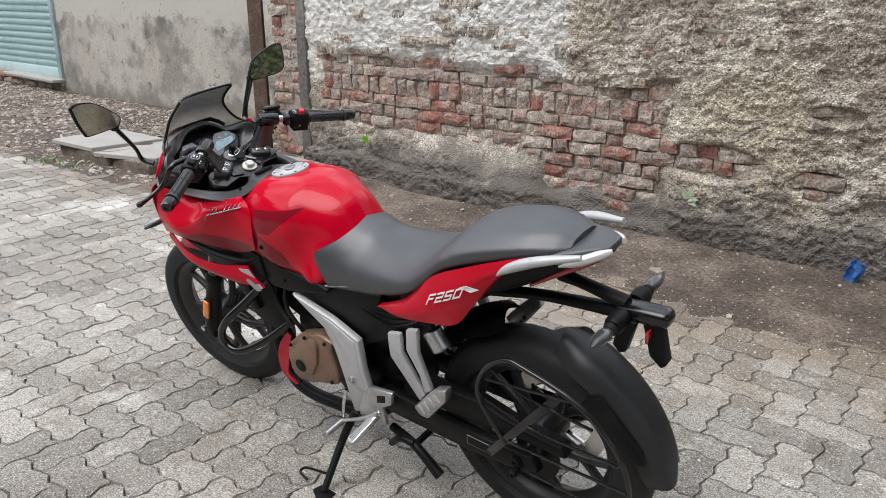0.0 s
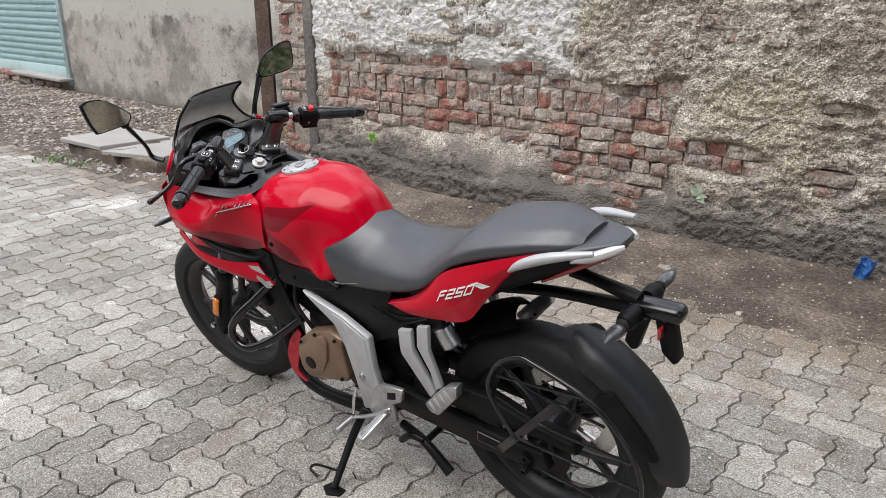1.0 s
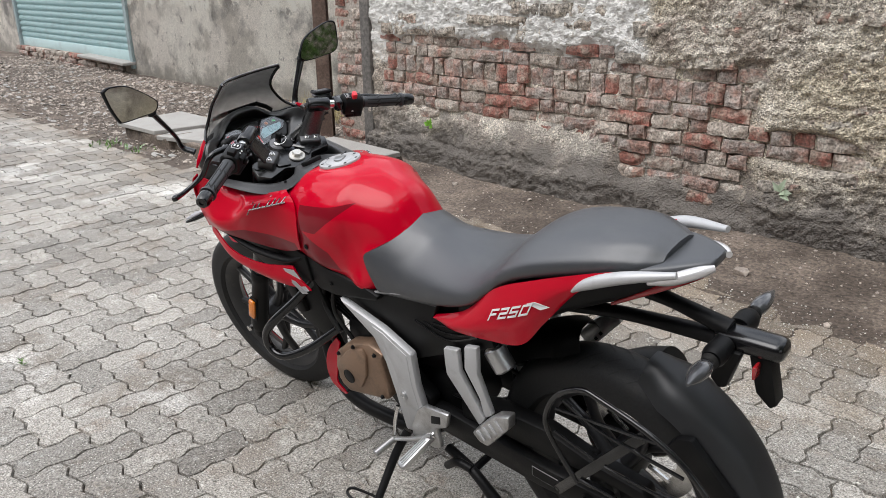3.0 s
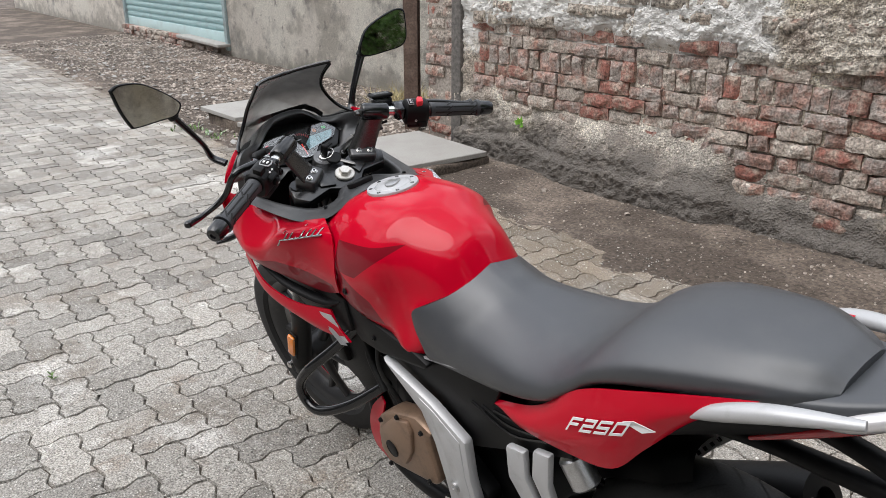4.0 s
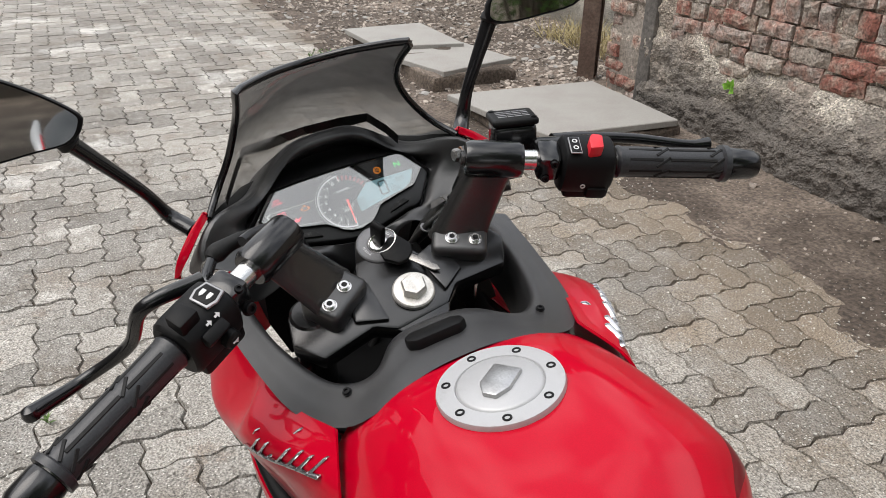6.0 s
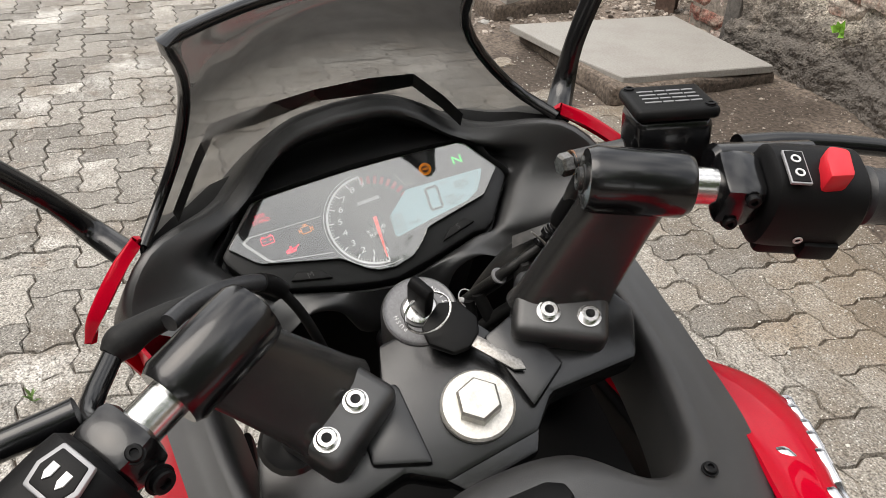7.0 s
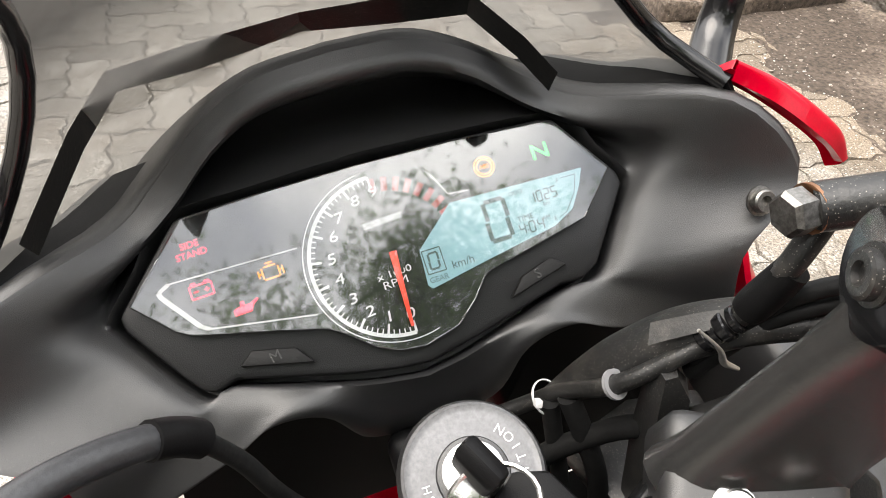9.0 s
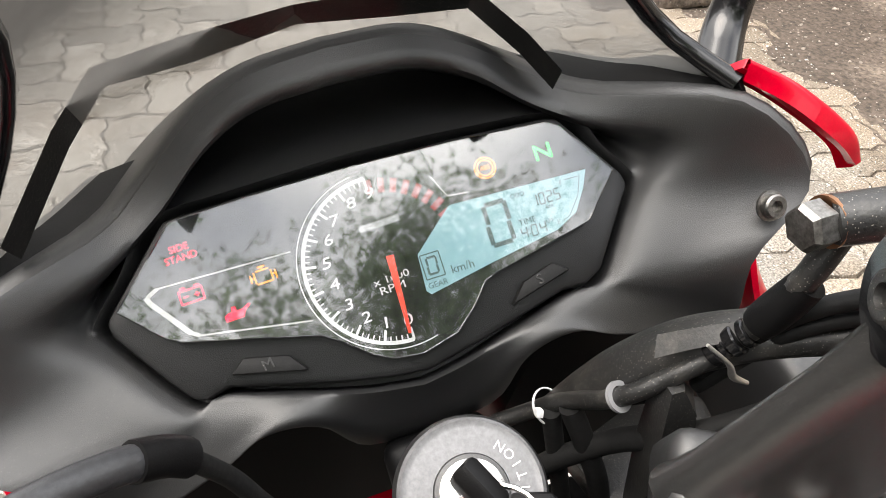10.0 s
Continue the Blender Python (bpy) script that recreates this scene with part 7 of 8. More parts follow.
part("wiring_loom", tube([(1.382, -0.140, 0.950), (1.410, -0.090, 0.898), (1.440, -0.060, 0.862), (1.455, -0.02, 0.82), (1.44, 0.05, 0.74)], 0.0050, 30, 8), RUBBER, bike, "thin black cable")
tie = Vector((1.4600, -0.0465, 0.8705))
part("cable_tie", turned([(0.0080, 0), (0.0080, 0.0009), (0.0074, 0.0009), (0.0074, 0)], 24, along(tie, (0.5, 0.5, -0.7))), WHITE, bike, "white cable tie")
part("tie_head", box((0.0042, 0.0030, 0.0034), Matrix.Translation(tie + Vector((-0.0045, 0.006, 0.0045))) @ pose(0, 0, 0, 20, 30, 0), 0.0005), WHITE, bike)
clip = Vector((1.4320, -0.0635, 0.9045))
part("hose_clip", turned([(0.0060, 0), (0.0060, 0.0016), (0.0040, 0.0016), (0.0040, 0)], 24, along(clip, (0.55, 0.45, -0.70))), GREYPRINT, bike, "grey hose clip")
part("control_cable", tube([(1.450, -0.052, 0.880), (1.443, -0.056, 0.858), (1.438, -0.060, 0.830), (1.436, -0.060, 0.780)], 0.0048, 18, 14), RUBBER, bike, "black control cable")
part("control_cable", tube([(1.456, -0.046, 0.872), (1.452, -0.046, 0.850), (1.446, -0.046, 0.815), (1.440, -0.044, 0.770)], 0.0042, 18, 14), RUBBER, bike, "black control cable")
part("fork_bracket", prism([(-0.024, -0.040), (0.018, -0.046), (0.026, -0.010), (0.014, 0.030), (-0.026, 0.022)], 0.018, Matrix.Translation((1.452, -0.086, 0.812)), 0.004), DUSTY, bike, "dusty black lower fork bracket")

# left: lights, horn, clutch
mL = frame_on(CL + dL * 0.126, dL, (-0.35, 0, 1))
swL = housing(mL, 0.060, 0.026, 0.028, "switch_housing", "black left-hand switch housing")
part("dip_switch", prism([(-0.010, -0.010), (0.010, -0.010), (0.012, 0.010), (-0.010, 0.010)], 0.016, mL @ Matrix.Translation((0.014, 0.004, 0.026)), 0.003), BLACK, swL)
part("light_window", prism([(-0.012, -0.010), (0.0, -0.013), (0.010, -0.010), (0.010, 0.010), (0.0, 0.013), (-0.012, 0.010)], 0.003, mL @ Matrix.Translation((-0.014, 0.004, 0.0255)), 0.001), GREYPRINT, swL)
part("light_window_face", prism([(-0.010, -0.008), (0.0, -0.0105), (0.008, -0.008), (0.008, 0.008), (0.0, 0.0105), (-0.010, 0.008)], 0.003, mL @ Matrix.Translation((-0.014, 0.004, 0.0262)), 0.0008), BLACK, swL)
for q in (-0.004, 0.004):
    part("light_mark", prism([(-0.004, -0.002), (0.001, -0.002), (0.004, 0.0), (0.001, 0.002), (-0.004, 0.002)], 0.0008, mL @ Matrix.Translation((-0.014, 0.004 + q, 0.0280)), 0.0), WHITE, swL)
part("indicator_switch", box((0.026, 0.012, 0.012), mL @ Matrix.Translation((0.004, 0.0255, 0.010)) @ Matrix.Rotation(radians(-30), 4, "X"), 0.003), BLACK, swL)
for q in (-0.006, 0.004):
    part("arrow_mark", prism([(-0.003, 0), (0.0, 0.003), (0.0, 0.001), (0.003, 0.001), (0.003, -0.001), (0.0, -0.001), (0.0, -0.003)], 0.0008, mL @ Matrix.Translation((q, 0.0215, 0.0205)) @ Matrix.Rotation(radians(-45), 4, "X"), 0.0), WHITE, swL)
part("horn_button", lathe([(0.009, 0), (0.009, 0.006), (0.007, 0.008)], 20, along(mL @ Vector((-0.006, 0.026, -0.008)), mL.to_3x3() @ Vector((0, 1, -0.1)))), BLACK, swL)
part("horn_mark", prism([(-0.003, -0.001), (0.0, -0.001), (0.003, -0.003), (0.003, 0.003), (0.0, 0.001), (-0.003, 0.001)], 0.0006, along(mL @ Vector((-0.006, 0.0345, -0.009)), mL.to_3x3() @ Vector((0, 1, -0.1))), 0.0), WHITE, swL)
part("housing_foot", box((0.052, 0.040, 0.022), mL @ Matrix.Translation((-0.002, 0.004, -0.024)), 0.005), BLACK, swL)
mD = frame_on(CL + dL * 0.086, dL, (-0.35, 0, 1))
perch = part("clutch_perch", box((0.024, 0.034, 0.030), mD, 0.006), GLOSS, bike, "black clutch lever perch")
bolt(mD @ Vector((0, 0.014, 0.012)), mD.to_3x3() @ Vector((0, 0.4, 1)), 0.004, 0.004, perch, mat=DARKMETAL)
bolt(mD @ Vector((0, 0.020, -0.010)), mD.to_3x3() @ Vector((0, 1, 0.3)), 0.006, 0.005, perch, mat=DARKMETAL)
part("clutch_lever", tube([mD @ Vector((0.0, -0.030, 0.0)), mD @ Vector((0.05, -0.055, -0.002)), (1.360, 0.268, 0.940), (1.372, 0.318, 0.915), (1.340, 0.362, 0.922)], [0.008, 0.007, 0.0065, 0.006, 0.008], 24, 10), GLOSS, bike, "black clutch lever with ball end")
part("lever_ball", lathe([(0.002, -0.008), (0.007, -0.005), (0.0085, 0), (0.007, 0.005), (0.002, 0.008)], 14, Matrix.Translation((1.340, 0.362, 0.922))), GLOSS, bike)
cable = part("clutch_cable", tube([(1.385, 0.140, 0.990), (1.398, 0.128, 0.9875), (1.412, 0.110, 0.981), (1.424, 0.091, 0.969), (1.432, 0.080, 0.953)], 0.0052, 26, 12), WORN, bike, "black clutch cable with rubber boot")
part("cable_post", tube([mD @ Vector((0.0, -0.010, 0.0)), (1.352, 0.186, 0.978), (1.386, 0.171, 0.983)], [0.007, 0.006, 0.0055], 8, 12), GLOSS, cable)
part("cable_boot", tube([(1.384, 0.173, 0.983), (1.389, 0.166, 0.985), (1.393, 0.153, 0.987), (1.396, 0.138, 0.9875), (1.400, 0.126, 0.986)], [0.0065, 0.0098, 0.0078, 0.0070, 0.0058], 20, 14), RUBBER, cable)
part("cable_ferrule", tube([(1.4245, 0.090, 0.9685), (1.429, 0.084, 0.961), (1.432, 0.080, 0.953)], 0.0062, 6, 12), BLACK, cable)
part("cable_inner", tube([(1.432, 0.080, 0.953), (1.436, 0.073, 0.930), (1.438, 0.068, 0.905), (1.450, 0.064, 0.870), (1.464, 0.060, 0.840), (1.48, 0.05, 0.78)], 0.0034, 30, 8), RUBBER, cable)

# ignition switch and key
KEYN = Vector((-0.45, 0, 0.89)).normalized()
KP = Vector((1.408, 0.002, 0.9195))
mK = frame_on(KP, Vector((0, -1, 0)), KEYN)
ign = part("ignition_switch", lathe([(0.0255, -0.05), (0.0255, -0.004), (0.0240, 0.0), (0.0205, 0.0008), (0.0200, -0.0006), (0.0190, 0.0008), (0.0125, 0.0010), (0.0120, 0.0025), (0.0095, 0.0030), (0.003, 0.0032)], 48, mK), [COWL], bike, "round ignition switch with key")
part("ignition_ring", turned([(0.0240, -0.002), (0.0240, 0.0006), (0.0228, 0.0016), (0.0215, 0.0012), (0.0205, 0.0012), (0.0125, 0.0013), (0.0125, -0.002)], 48, mK), IGNRING, ign)
part("lock_core", lathe([(0.0105, 0.002), (0.0105, 0.0045), (0.0085, 0.0055), (0.003, 0.0055)], 32, mK), CHROME, ign)
bm = bmesh.new()
for i, ch in enumerate("IGNITION"):
    a = radians(-52 + i * 13)
    words(ch, 0.0046, mK @ Matrix.Rotation(a + math.pi / 2, 4, "Z") @ Matrix.Translation((0, -0.0172, 0.0015)), 0.0001, bm)
part("ignition_lettering", bm, WHITE, ign, smooth=False)
bm = bmesh.new()
for i, ch in enumerate("PUSH"):
    a = radians(215 - i * 12)
    words(ch, 0.0040, mK @ Matrix.Rotation(a - math.pi / 2, 4, "Z") @ Matrix.Translation((0, 0.0160, 0.0015)), 0.0001, bm)
part("push_lettering", bm, WHITE, ign, smooth=False)
mKey = mK @ Matrix.Rotation(radians(25), 4, "Z")
part("key_head", prism([(-0.0035, 0.0), (0.0035, 0.0), (0.0045, 0.012), (0.0045, 0.030), (0.0, 0.034), (-0.0045, 0.030), (-0.0045, 0.012)], 0.016, mKey @ Matrix(((1, 0, 0, 0), (0, 0, -1, 0), (0, 1, 0, 0.004), (0, 0, 0, 1))), 0.002), BLACK, ign, "black key head in the lock")
key = part("key_ring", tube([mK @ Vector((0.014 * math.cos(a), -0.012 + 0.012 * math.sin(a), 0.022 + 0.006 * math.cos(a))) for a in (2 * math.pi * k / 24 for k in range(25))], 0.0009, 0, 6), CHROME, bike, "thin steel key ring")
mS = Matrix.Translation((1.383, -0.010, 0.9185)) @ frame_on(Vector((0, 0, 0)), Vector((-0.55, -0.45, -0.25)), (-0.35, 0.1, 0.9))
part("spare_key_head", prism([(-0.016, -0.010), (-0.006, -0.017), (0.010, -0.014), (0.016, -0.006), (0.016, 0.006), (0.010, 0.014), (-0.006, 0.017), (-0.016, 0.010)], 0.007, mS, 0.002), BLACK, key, "black plastic key head")
part("spare_key_blade", prism([(0.015, -0.004), (0.046, -0.004), (0.052, 0.0), (0.046, 0.004), (0.040, 0.003), (0.036, 0.0042), (0.030, 0.003), (0.025, 0.0042), (0.015, 0.004)], 0.0022, mS, 0.0004), STEEL, key, "steel key blade")

# ---------- dashboard ----------
# Dial plane: u to the rider's right, v up the face, n out of the face.
DU, DV = Vector((0, -1, 0)), Vector((0.76, 0, 0.65)).normalized()
DN = DU.cross(DV)
DASH = Matrix.Translation((1.517, 0.0, 0.930)) @ Matrix((DU, DV, DN)).transposed().to_4x4()
lens_poly = [(0.1025, 0.0038), (0.0862, 0.0285), (0.0805, 0.0318), (0.0400, 0.0348), (-0.0030, 0.0364), (-0.0450, 0.0362), (-0.0772, 0.0350), (-0.1050, 0.0065), (-0.0899, -0.0088), (-0.0853, -0.0116), (-0.0336, -0.0255), (-0.0280, -0.0296), (-0.0172, -0.0388), (-0.0090, -0.0430), (0.0026, -0.0446), (0.0182, -0.0409), (0.0282, -0.0327), (0.0353, -0.0246), (0.0407, -0.0230), (0.0568, -0.0199), (0.0851, -0.0140)]
bez_poly = [(0.1093, -0.0033), (0.1081, 0.0025), (0.0884, 0.0335), (0.0810, 0.0350), (0.0417, 0.0376), (-0.0073, 0.0388), (-0.0450, 0.0390), (-0.0807, 0.0379), (-0.1118, 0.0045), (-0.1102, -0.0018), (-0.0948, -0.0251), (-0.0876, -0.0345), (-0.0830, -0.0358), (-0.0741, -0.0335), (-0.0329, -0.0452), (-0.0110, -0.0502), (0.0029, -0.0517), (0.0263, -0.0475), (0.0674, -0.0379), (0.0775, -0.0386), (0.0856, -0.0344)]


def on_dash(x, y, h=0.0, turn=0.0):
    return DASH @ pose(x, y, h, 0, 0, turn)


dash = part("instrument_panel", prism(bez_poly, 0.030, DASH @ Matrix.Translation((0, 0, -0.0142)), 0.0030), BEZEL, bike, "lit instrument cluster with rev counter and display")
part("dial_face", prism(lens_poly, 0.001, on_dash(0, 0, 0.0016), 0.0), DIALFACE, dash, "black dial face")
pane = part("dial_glass", prism(lens_poly, 0.0012, on_dash(0, 0, 0.0060), 0.0004), LENS, dash, "clear glossy dial lens", smooth=False)
pane.visible_shadow = False
bm = bmesh.new()
_, fs = grid_faces(bm, [[tuple(on_dash(x, y, h) @ Vector((0, 0, 0))) for x, y in lens_poly + lens_poly[:1]] for h in (0.0010, 0.0062)])
part("lens_rim", bm, GLOSS, dash, smooth=False)
for poly, name in (([(-0.0651, -0.0243), (-0.0480, -0.0286), (-0.0420, -0.0368), (-0.0712, -0.0294)], "mode_button"), ([(0.0504, -0.0298), (0.0645, -0.0256), (0.0711, -0.0307), (0.0430, -0.0374)], "set_button")):
    b = part(name, prism(poly, 0.006, on_dash(0, 0, 0.002), 0.0012), RUBBER, dash, "rubber push button")
    c = np.mean(np.array(poly), axis=0)
    part("button_letter", words("M" if name[0] == "m" else "S", 0.0062, on_dash(c[0], c[1], 0.0053, 10), 0.0001), DUSTY, b, smooth=False)

H = 0.0023
DC, DR = Vector((0.0008, -0.0037)), 0.0343
bm = bmesh.new()
for r, w, a0, a1 in ((DR, 0.0016, 90, 270), (DR + 0.0026, 0.0004, 98, 285)):
    n = 40
    ring = [[tuple(on_dash(DC.x + (r + q) * math.cos(radians(a)), DC.y + (r + q) * math.sin(radians(a)), H) @ Vector((0, 0, 0))) for q in (-w / 2, w / 2)] for a in (a0 + (a1 - a0) * k / n for k in range(n + 1))]
    grid_faces(bm, ring)
for k in range(46):
    a = radians(270 - 180 * k / 45)
    major = k % 5 == 0
    ln = 0.0050 if major else 0.0026
    m = on_dash(DC.x + (DR - ln / 2) * math.cos(a), DC.y + (DR - ln / 2) * math.sin(a), H) @ Matrix.Rotation(a, 4, "Z")
    box((ln, 0.0010 if major else 0.0005, 0.0002), m, 0.0, 1, bm)
part("rev_scale", bm, WHITE, dash, smooth=False)
bm = bmesh.new()
for k, (x, y) in enumerate([(0.0005, -0.0300), (-0.0083, -0.0286), (-0.0151, -0.0241), (-0.0202, -0.0170), (-0.0232, -0.0077), (-0.0239, 0.0014), (-0.0205, 0.0102), (-0.0160, 0.0172), (-0.0073, 0.0222), (0.0010, 0.0240)]):
    words(str(k), 0.0064, on_dash(x, y, H, 3) @ Matrix.Diagonal((1.35, 1, 1, 1)), 0.0001, bm, shear=0.12)
words("x 1000", 0.0042, on_dash(-0.0005, -0.0118, H, 2) @ Matrix.Diagonal((1.3, 1, 1, 1)), 0.0001, bm)
words("RPM", 0.0046, on_dash(-0.0012, -0.0158, H, 2) @ Matrix.Diagonal((1.3, 1, 1, 1)), 0.0001, bm)
part("rev_numbers", bm, WHITE, dash, "white rev counter figures", smooth=False)
part("maker_mark", prism([(-0.0085, -0.0013), (0.0085, -0.0013), (0.0085, 0.0013), (-0.0085, 0.0013)], 0.0002, on_dash(0.0014, 0.0109, H, 2), 0.0), GREYPRINT, dash)
bm = bmesh.new()
for k in range(8):
    a = radians(88 - 9.5 * k)
    box((0.006, 0.0026, 0.0002), on_dash(DC.x + (DR - 0.004) * math.cos(a), DC.y + (DR - 0.004) * math.sin(a), H) @ Matrix.Rotation(a, 4, "Z"), 0.0, 1, bm)
part("red_zone", bm, material("red_zone_print", (0.34, 0.03, 0.035), 0.5), dash, smooth=False)
tip = Vector((-0.0002, -0.0352))
d = tip - Vector((0.0014, -0.0030))
part("needle", prism([(-0.0016, 0), (0.0016, 0), (0.0006, d.length), (-0.0006, d.length)], 0.0010, on_dash(0.0014, -0.0030, 0.0036) @ Matrix.Rotation(math.atan2(d.y, d.x) - math.pi / 2, 4, "Z"), 0.0002), NEEDLE, dash, "red needle")
part("needle_hub", lathe([(0.0055, 0), (0.0055, 0.0012), (0.0045, 0.0016)], 24, on_dash(0.0012, -0.0060, 0.0022)), DIALFACE, dash)
# display
part("display", prism([(0.0922, 0.0078), (0.0311, 0.0098), (0.0125, -0.0059), (0.0114, -0.0211), (0.0130, -0.0230), (0.0399, -0.0184), (0.0723, -0.0133), (0.0822, -0.0085), (0.0886, 0.0005)], 0.0004, on_dash(0, 0, 0.0023), 0.0), LCD, dash, "pale blue backlit display")
HI = 0.0027


def segments(ch, x, y, h, w, t, bm):
    """A seven-segment figure centred at x, y."""
    on = {"0": "abcdef", "1": "bc", "2": "abged", "4": "fgbc", "5": "afgcd"}[ch]
    for s in on:
        cx, cy, sx, sy = {"a": (0, h / 2, w, t), "d": (0, -h / 2, w, t), "g": (0, 0, w, t), "f": (-w / 2, h / 4, t, h / 2), "e": (-w / 2, -h / 4, t, h / 2), "b": (w / 2, h / 4, t, h / 2), "c": (w / 2, -h / 4, t, h / 2)}[s]
        box((sx * 0.92, sy * 0.92, 0.0001), on_dash(x + cx + cy * 0.08, y + cy, HI), 0.0, 1, bm)


bm = bmesh.new()
segments("0", 0.0488, -0.0033, 0.0172, 0.0092, 0.0021, bm)
for k, ch in enumerate("1025"):
    segments(ch, 0.0664 + 0.0034 * k, 0.0012, 0.0046, 0.0022, 0.0006, bm)
for ch, x in (("4", 0.0580), ("0", 0.0624), ("4", 0.0664)):
    segments(ch, x, -0.0106, 0.0046, 0.0024, 0.0006, bm)
segments("0", 0.0169, -0.0119, 0.0068, 0.0040, 0.0010, bm)
for q in (-0.0010, 0.0010):
    box((0.0006, 0.0006, 0.0001), on_dash(0.0602, -0.0106 + q, HI), 0.0, 1, bm)
words("TIME", 0.0036, on_dash(0.0607, -0.0062, HI), 0.00005, bm)
words("ODO", 0.0027, on_dash(0.0601, 0.0055, HI), 0.00005, bm)
words("km", 0.0026, on_dash(0.0719, -0.0028, HI), 0.00005, bm)
words("GEAR", 0.0034, on_dash(0.0168, -0.0198, HI), 0.00005, bm)
words("km/h", 0.0050, on_dash(0.0287, -0.0161, HI), 0.00005, bm)
words("AM", 0.0026, on_dash(0.0696, -0.0088, HI), 0.00005, bm)
words("E", 0.0028, on_dash(0.0736, -0.0105, HI), 0.00005, bm)
words("F", 0.0028, on_dash(0.0797, 0.0052, HI), 0.00005, bm)
for y in (-0.0170, -0.0068):
    box((0.0080, 0.0005, 0.0001), on_dash(0.0169, y, HI), 0.0, 1, bm)
for x in (0.0129, 0.0209):
    box((0.0005, 0.0102, 0.0001), on_dash(x, -0.0119, HI), 0.0, 1, bm)
for a, b in (((0.0815, 0.0060), (0.0885, 0.0058)), ((0.0885, 0.0058), (0.0852, -0.0020)), ((0.0852, -0.0020), (0.0790, -0.0092)), ((0.0790, -0.0092), (0.0752, -0.0105))):
    a, b = Vector(a), Vector(b)
    d = b - a
    box((d.length, 0.0003, 0.0001), on_dash((a.x + b.x) / 2, (a.y + b.y) / 2, HI) @ Matrix.Rotation(math.atan2(d.y, d.x), 4, "Z"), 0.0, 1, bm)
part("display_segments", bm, LCDINK, dash, "dark display figures", smooth=False)


# warning lights
def ring(x, y, r, w, bm, n=22):
    turned([(r, 0), (r, 0.0001), (r - w, 0.0001), (r - w, 0)], n, on_dash(x, y, H), bm)


bm = bmesh.new()
words("SIDE", 0.0040, on_dash(-0.0770, 0.0246, H, 2), 0.0001, bm)
words("STAND", 0.0040, on_dash(-0.0770, 0.0206, H, 2), 0.0001, bm)
part("stand_light", bm, GLOWRED, dash, "red side-stand warning light", smooth=False)
bm = bmesh.new()
for cx, cy, sx, sy in ((0, 0.0026, 0.009, 0.0006), (0, -0.0026, 0.009, 0.0006), (-0.0045, 0, 0.0006, 0.0052), (0.0045, 0, 0.0006, 0.0052), (-0.0028, 0.0034, 0.002, 0.0010), (0.0028, 0.0034, 0.002, 0.0010), (-0.0022, 0, 0.002, 0.0005), (0.0022, 0, 0.002, 0.0005), (0.0022, 0, 0.0005, 0.002)):
    box((sx, sy, 0.0002), on_dash(-0.0772 + cx, 0.0052 + cy, H, 2), 0.0, 1, bm)
part("battery_light", bm, GLOWRED, dash, "red battery warning light", smooth=False)
bm = bmesh.new()
prism([(-0.0050, -0.0018), (0.0020, -0.0018), (0.0034, 0.0006), (0.0058, 0.0022), (0.0052, 0.0028), (0.0022, 0.0014), (-0.0030, 0.0014), (-0.0050, 0.0006)], 0.0002, on_dash(-0.0624, -0.0072, H, 2), 0.0, 1, bm)
box((0.0016, 0.0024, 0.0002), on_dash(-0.0634, -0.0052, H), 0.0, 1, bm)
part("oil_light", bm, GLOWRED, dash, "red oil warning light", smooth=False)
bm = bmesh.new()
for cx, cy, sx, sy in ((0, 0.0026, 0.005, 0.0006), (0, -0.0026, 0.006, 0.0006), (-0.0034, 0, 0.0006, 0.0046), (0.0034, -0.0004, 0.0006, 0.0044), (-0.0050, 0, 0.0006, 0.0030), (0.0050, -0.0004, 0.0006, 0.0036), (0, 0.0040, 0.0030, 0.0006), (0, 0.0033, 0.0006, 0.0012), (-0.0042, 0, 0.0016, 0.0006), (0.0042, 0, 0.0016, 0.0006)):
    box((sx, sy, 0.0002), on_dash(-0.0488 + cx, 0.0042 + cy, H, 2), 0.0, 1, bm)
part("engine_light", bm, GLOWAMBER, dash, "amber engine warning light", smooth=False)
bm = bmesh.new()
ring(0.0508, 0.0206, 0.0036, 0.0005, bm)
ring(0.0508, 0.0206, 0.0047, 0.0005, bm)
words("ABS", 0.0026, on_dash(0.0508, 0.0206, H), 0.0001, bm)
part("brake_light", bm, GLOWAMBER, dash, "amber brake-system warning light", smooth=False)
part("neutral_light", words("N", 0.0096, on_dash(0.0768, 0.0199, H) @ Matrix.Diagonal((1.2, 1, 1, 1)), 0.0004), GLOWGREEN, dash, "green neutral light", smooth=False)
bm = bmesh.new()
for a, b, w in (((-0.0359, 0.0104), (-0.0896, 0.0115), 0.0006), ((-0.0890, 0.0115), (-0.0936, 0.0092), 0.0016), ((-0.0938, 0.0094), (-0.0930, 0.0068), 0.0020), ((-0.0934, 0.0074), (-0.0815, -0.0088), 0.0020), ((-0.0822, -0.0082), (-0.0783, -0.0109), 0.0016), ((-0.0787, -0.0108), (-0.0356, -0.0186), 0.0006), ((0.0319, 0.0138), (0.0273, 0.0239), 0.0004), ((0.0319, 0.0138), (0.0411, 0.0128), 0.0004)):
    a, b = Vector(a), Vector(b)
    d = b - a
    box((d.length, w, 0.0002), on_dash((a.x + b.x) / 2, (a.y + b.y) / 2, H) @ Matrix.Rotation(math.atan2(d.y, d.x), 4, "Z"), 0.0, 1, bm)
part("dial_lines", bm, material("pale_grey_print", (0.50, 0.50, 0.50), 0.5), dash, smooth=False)

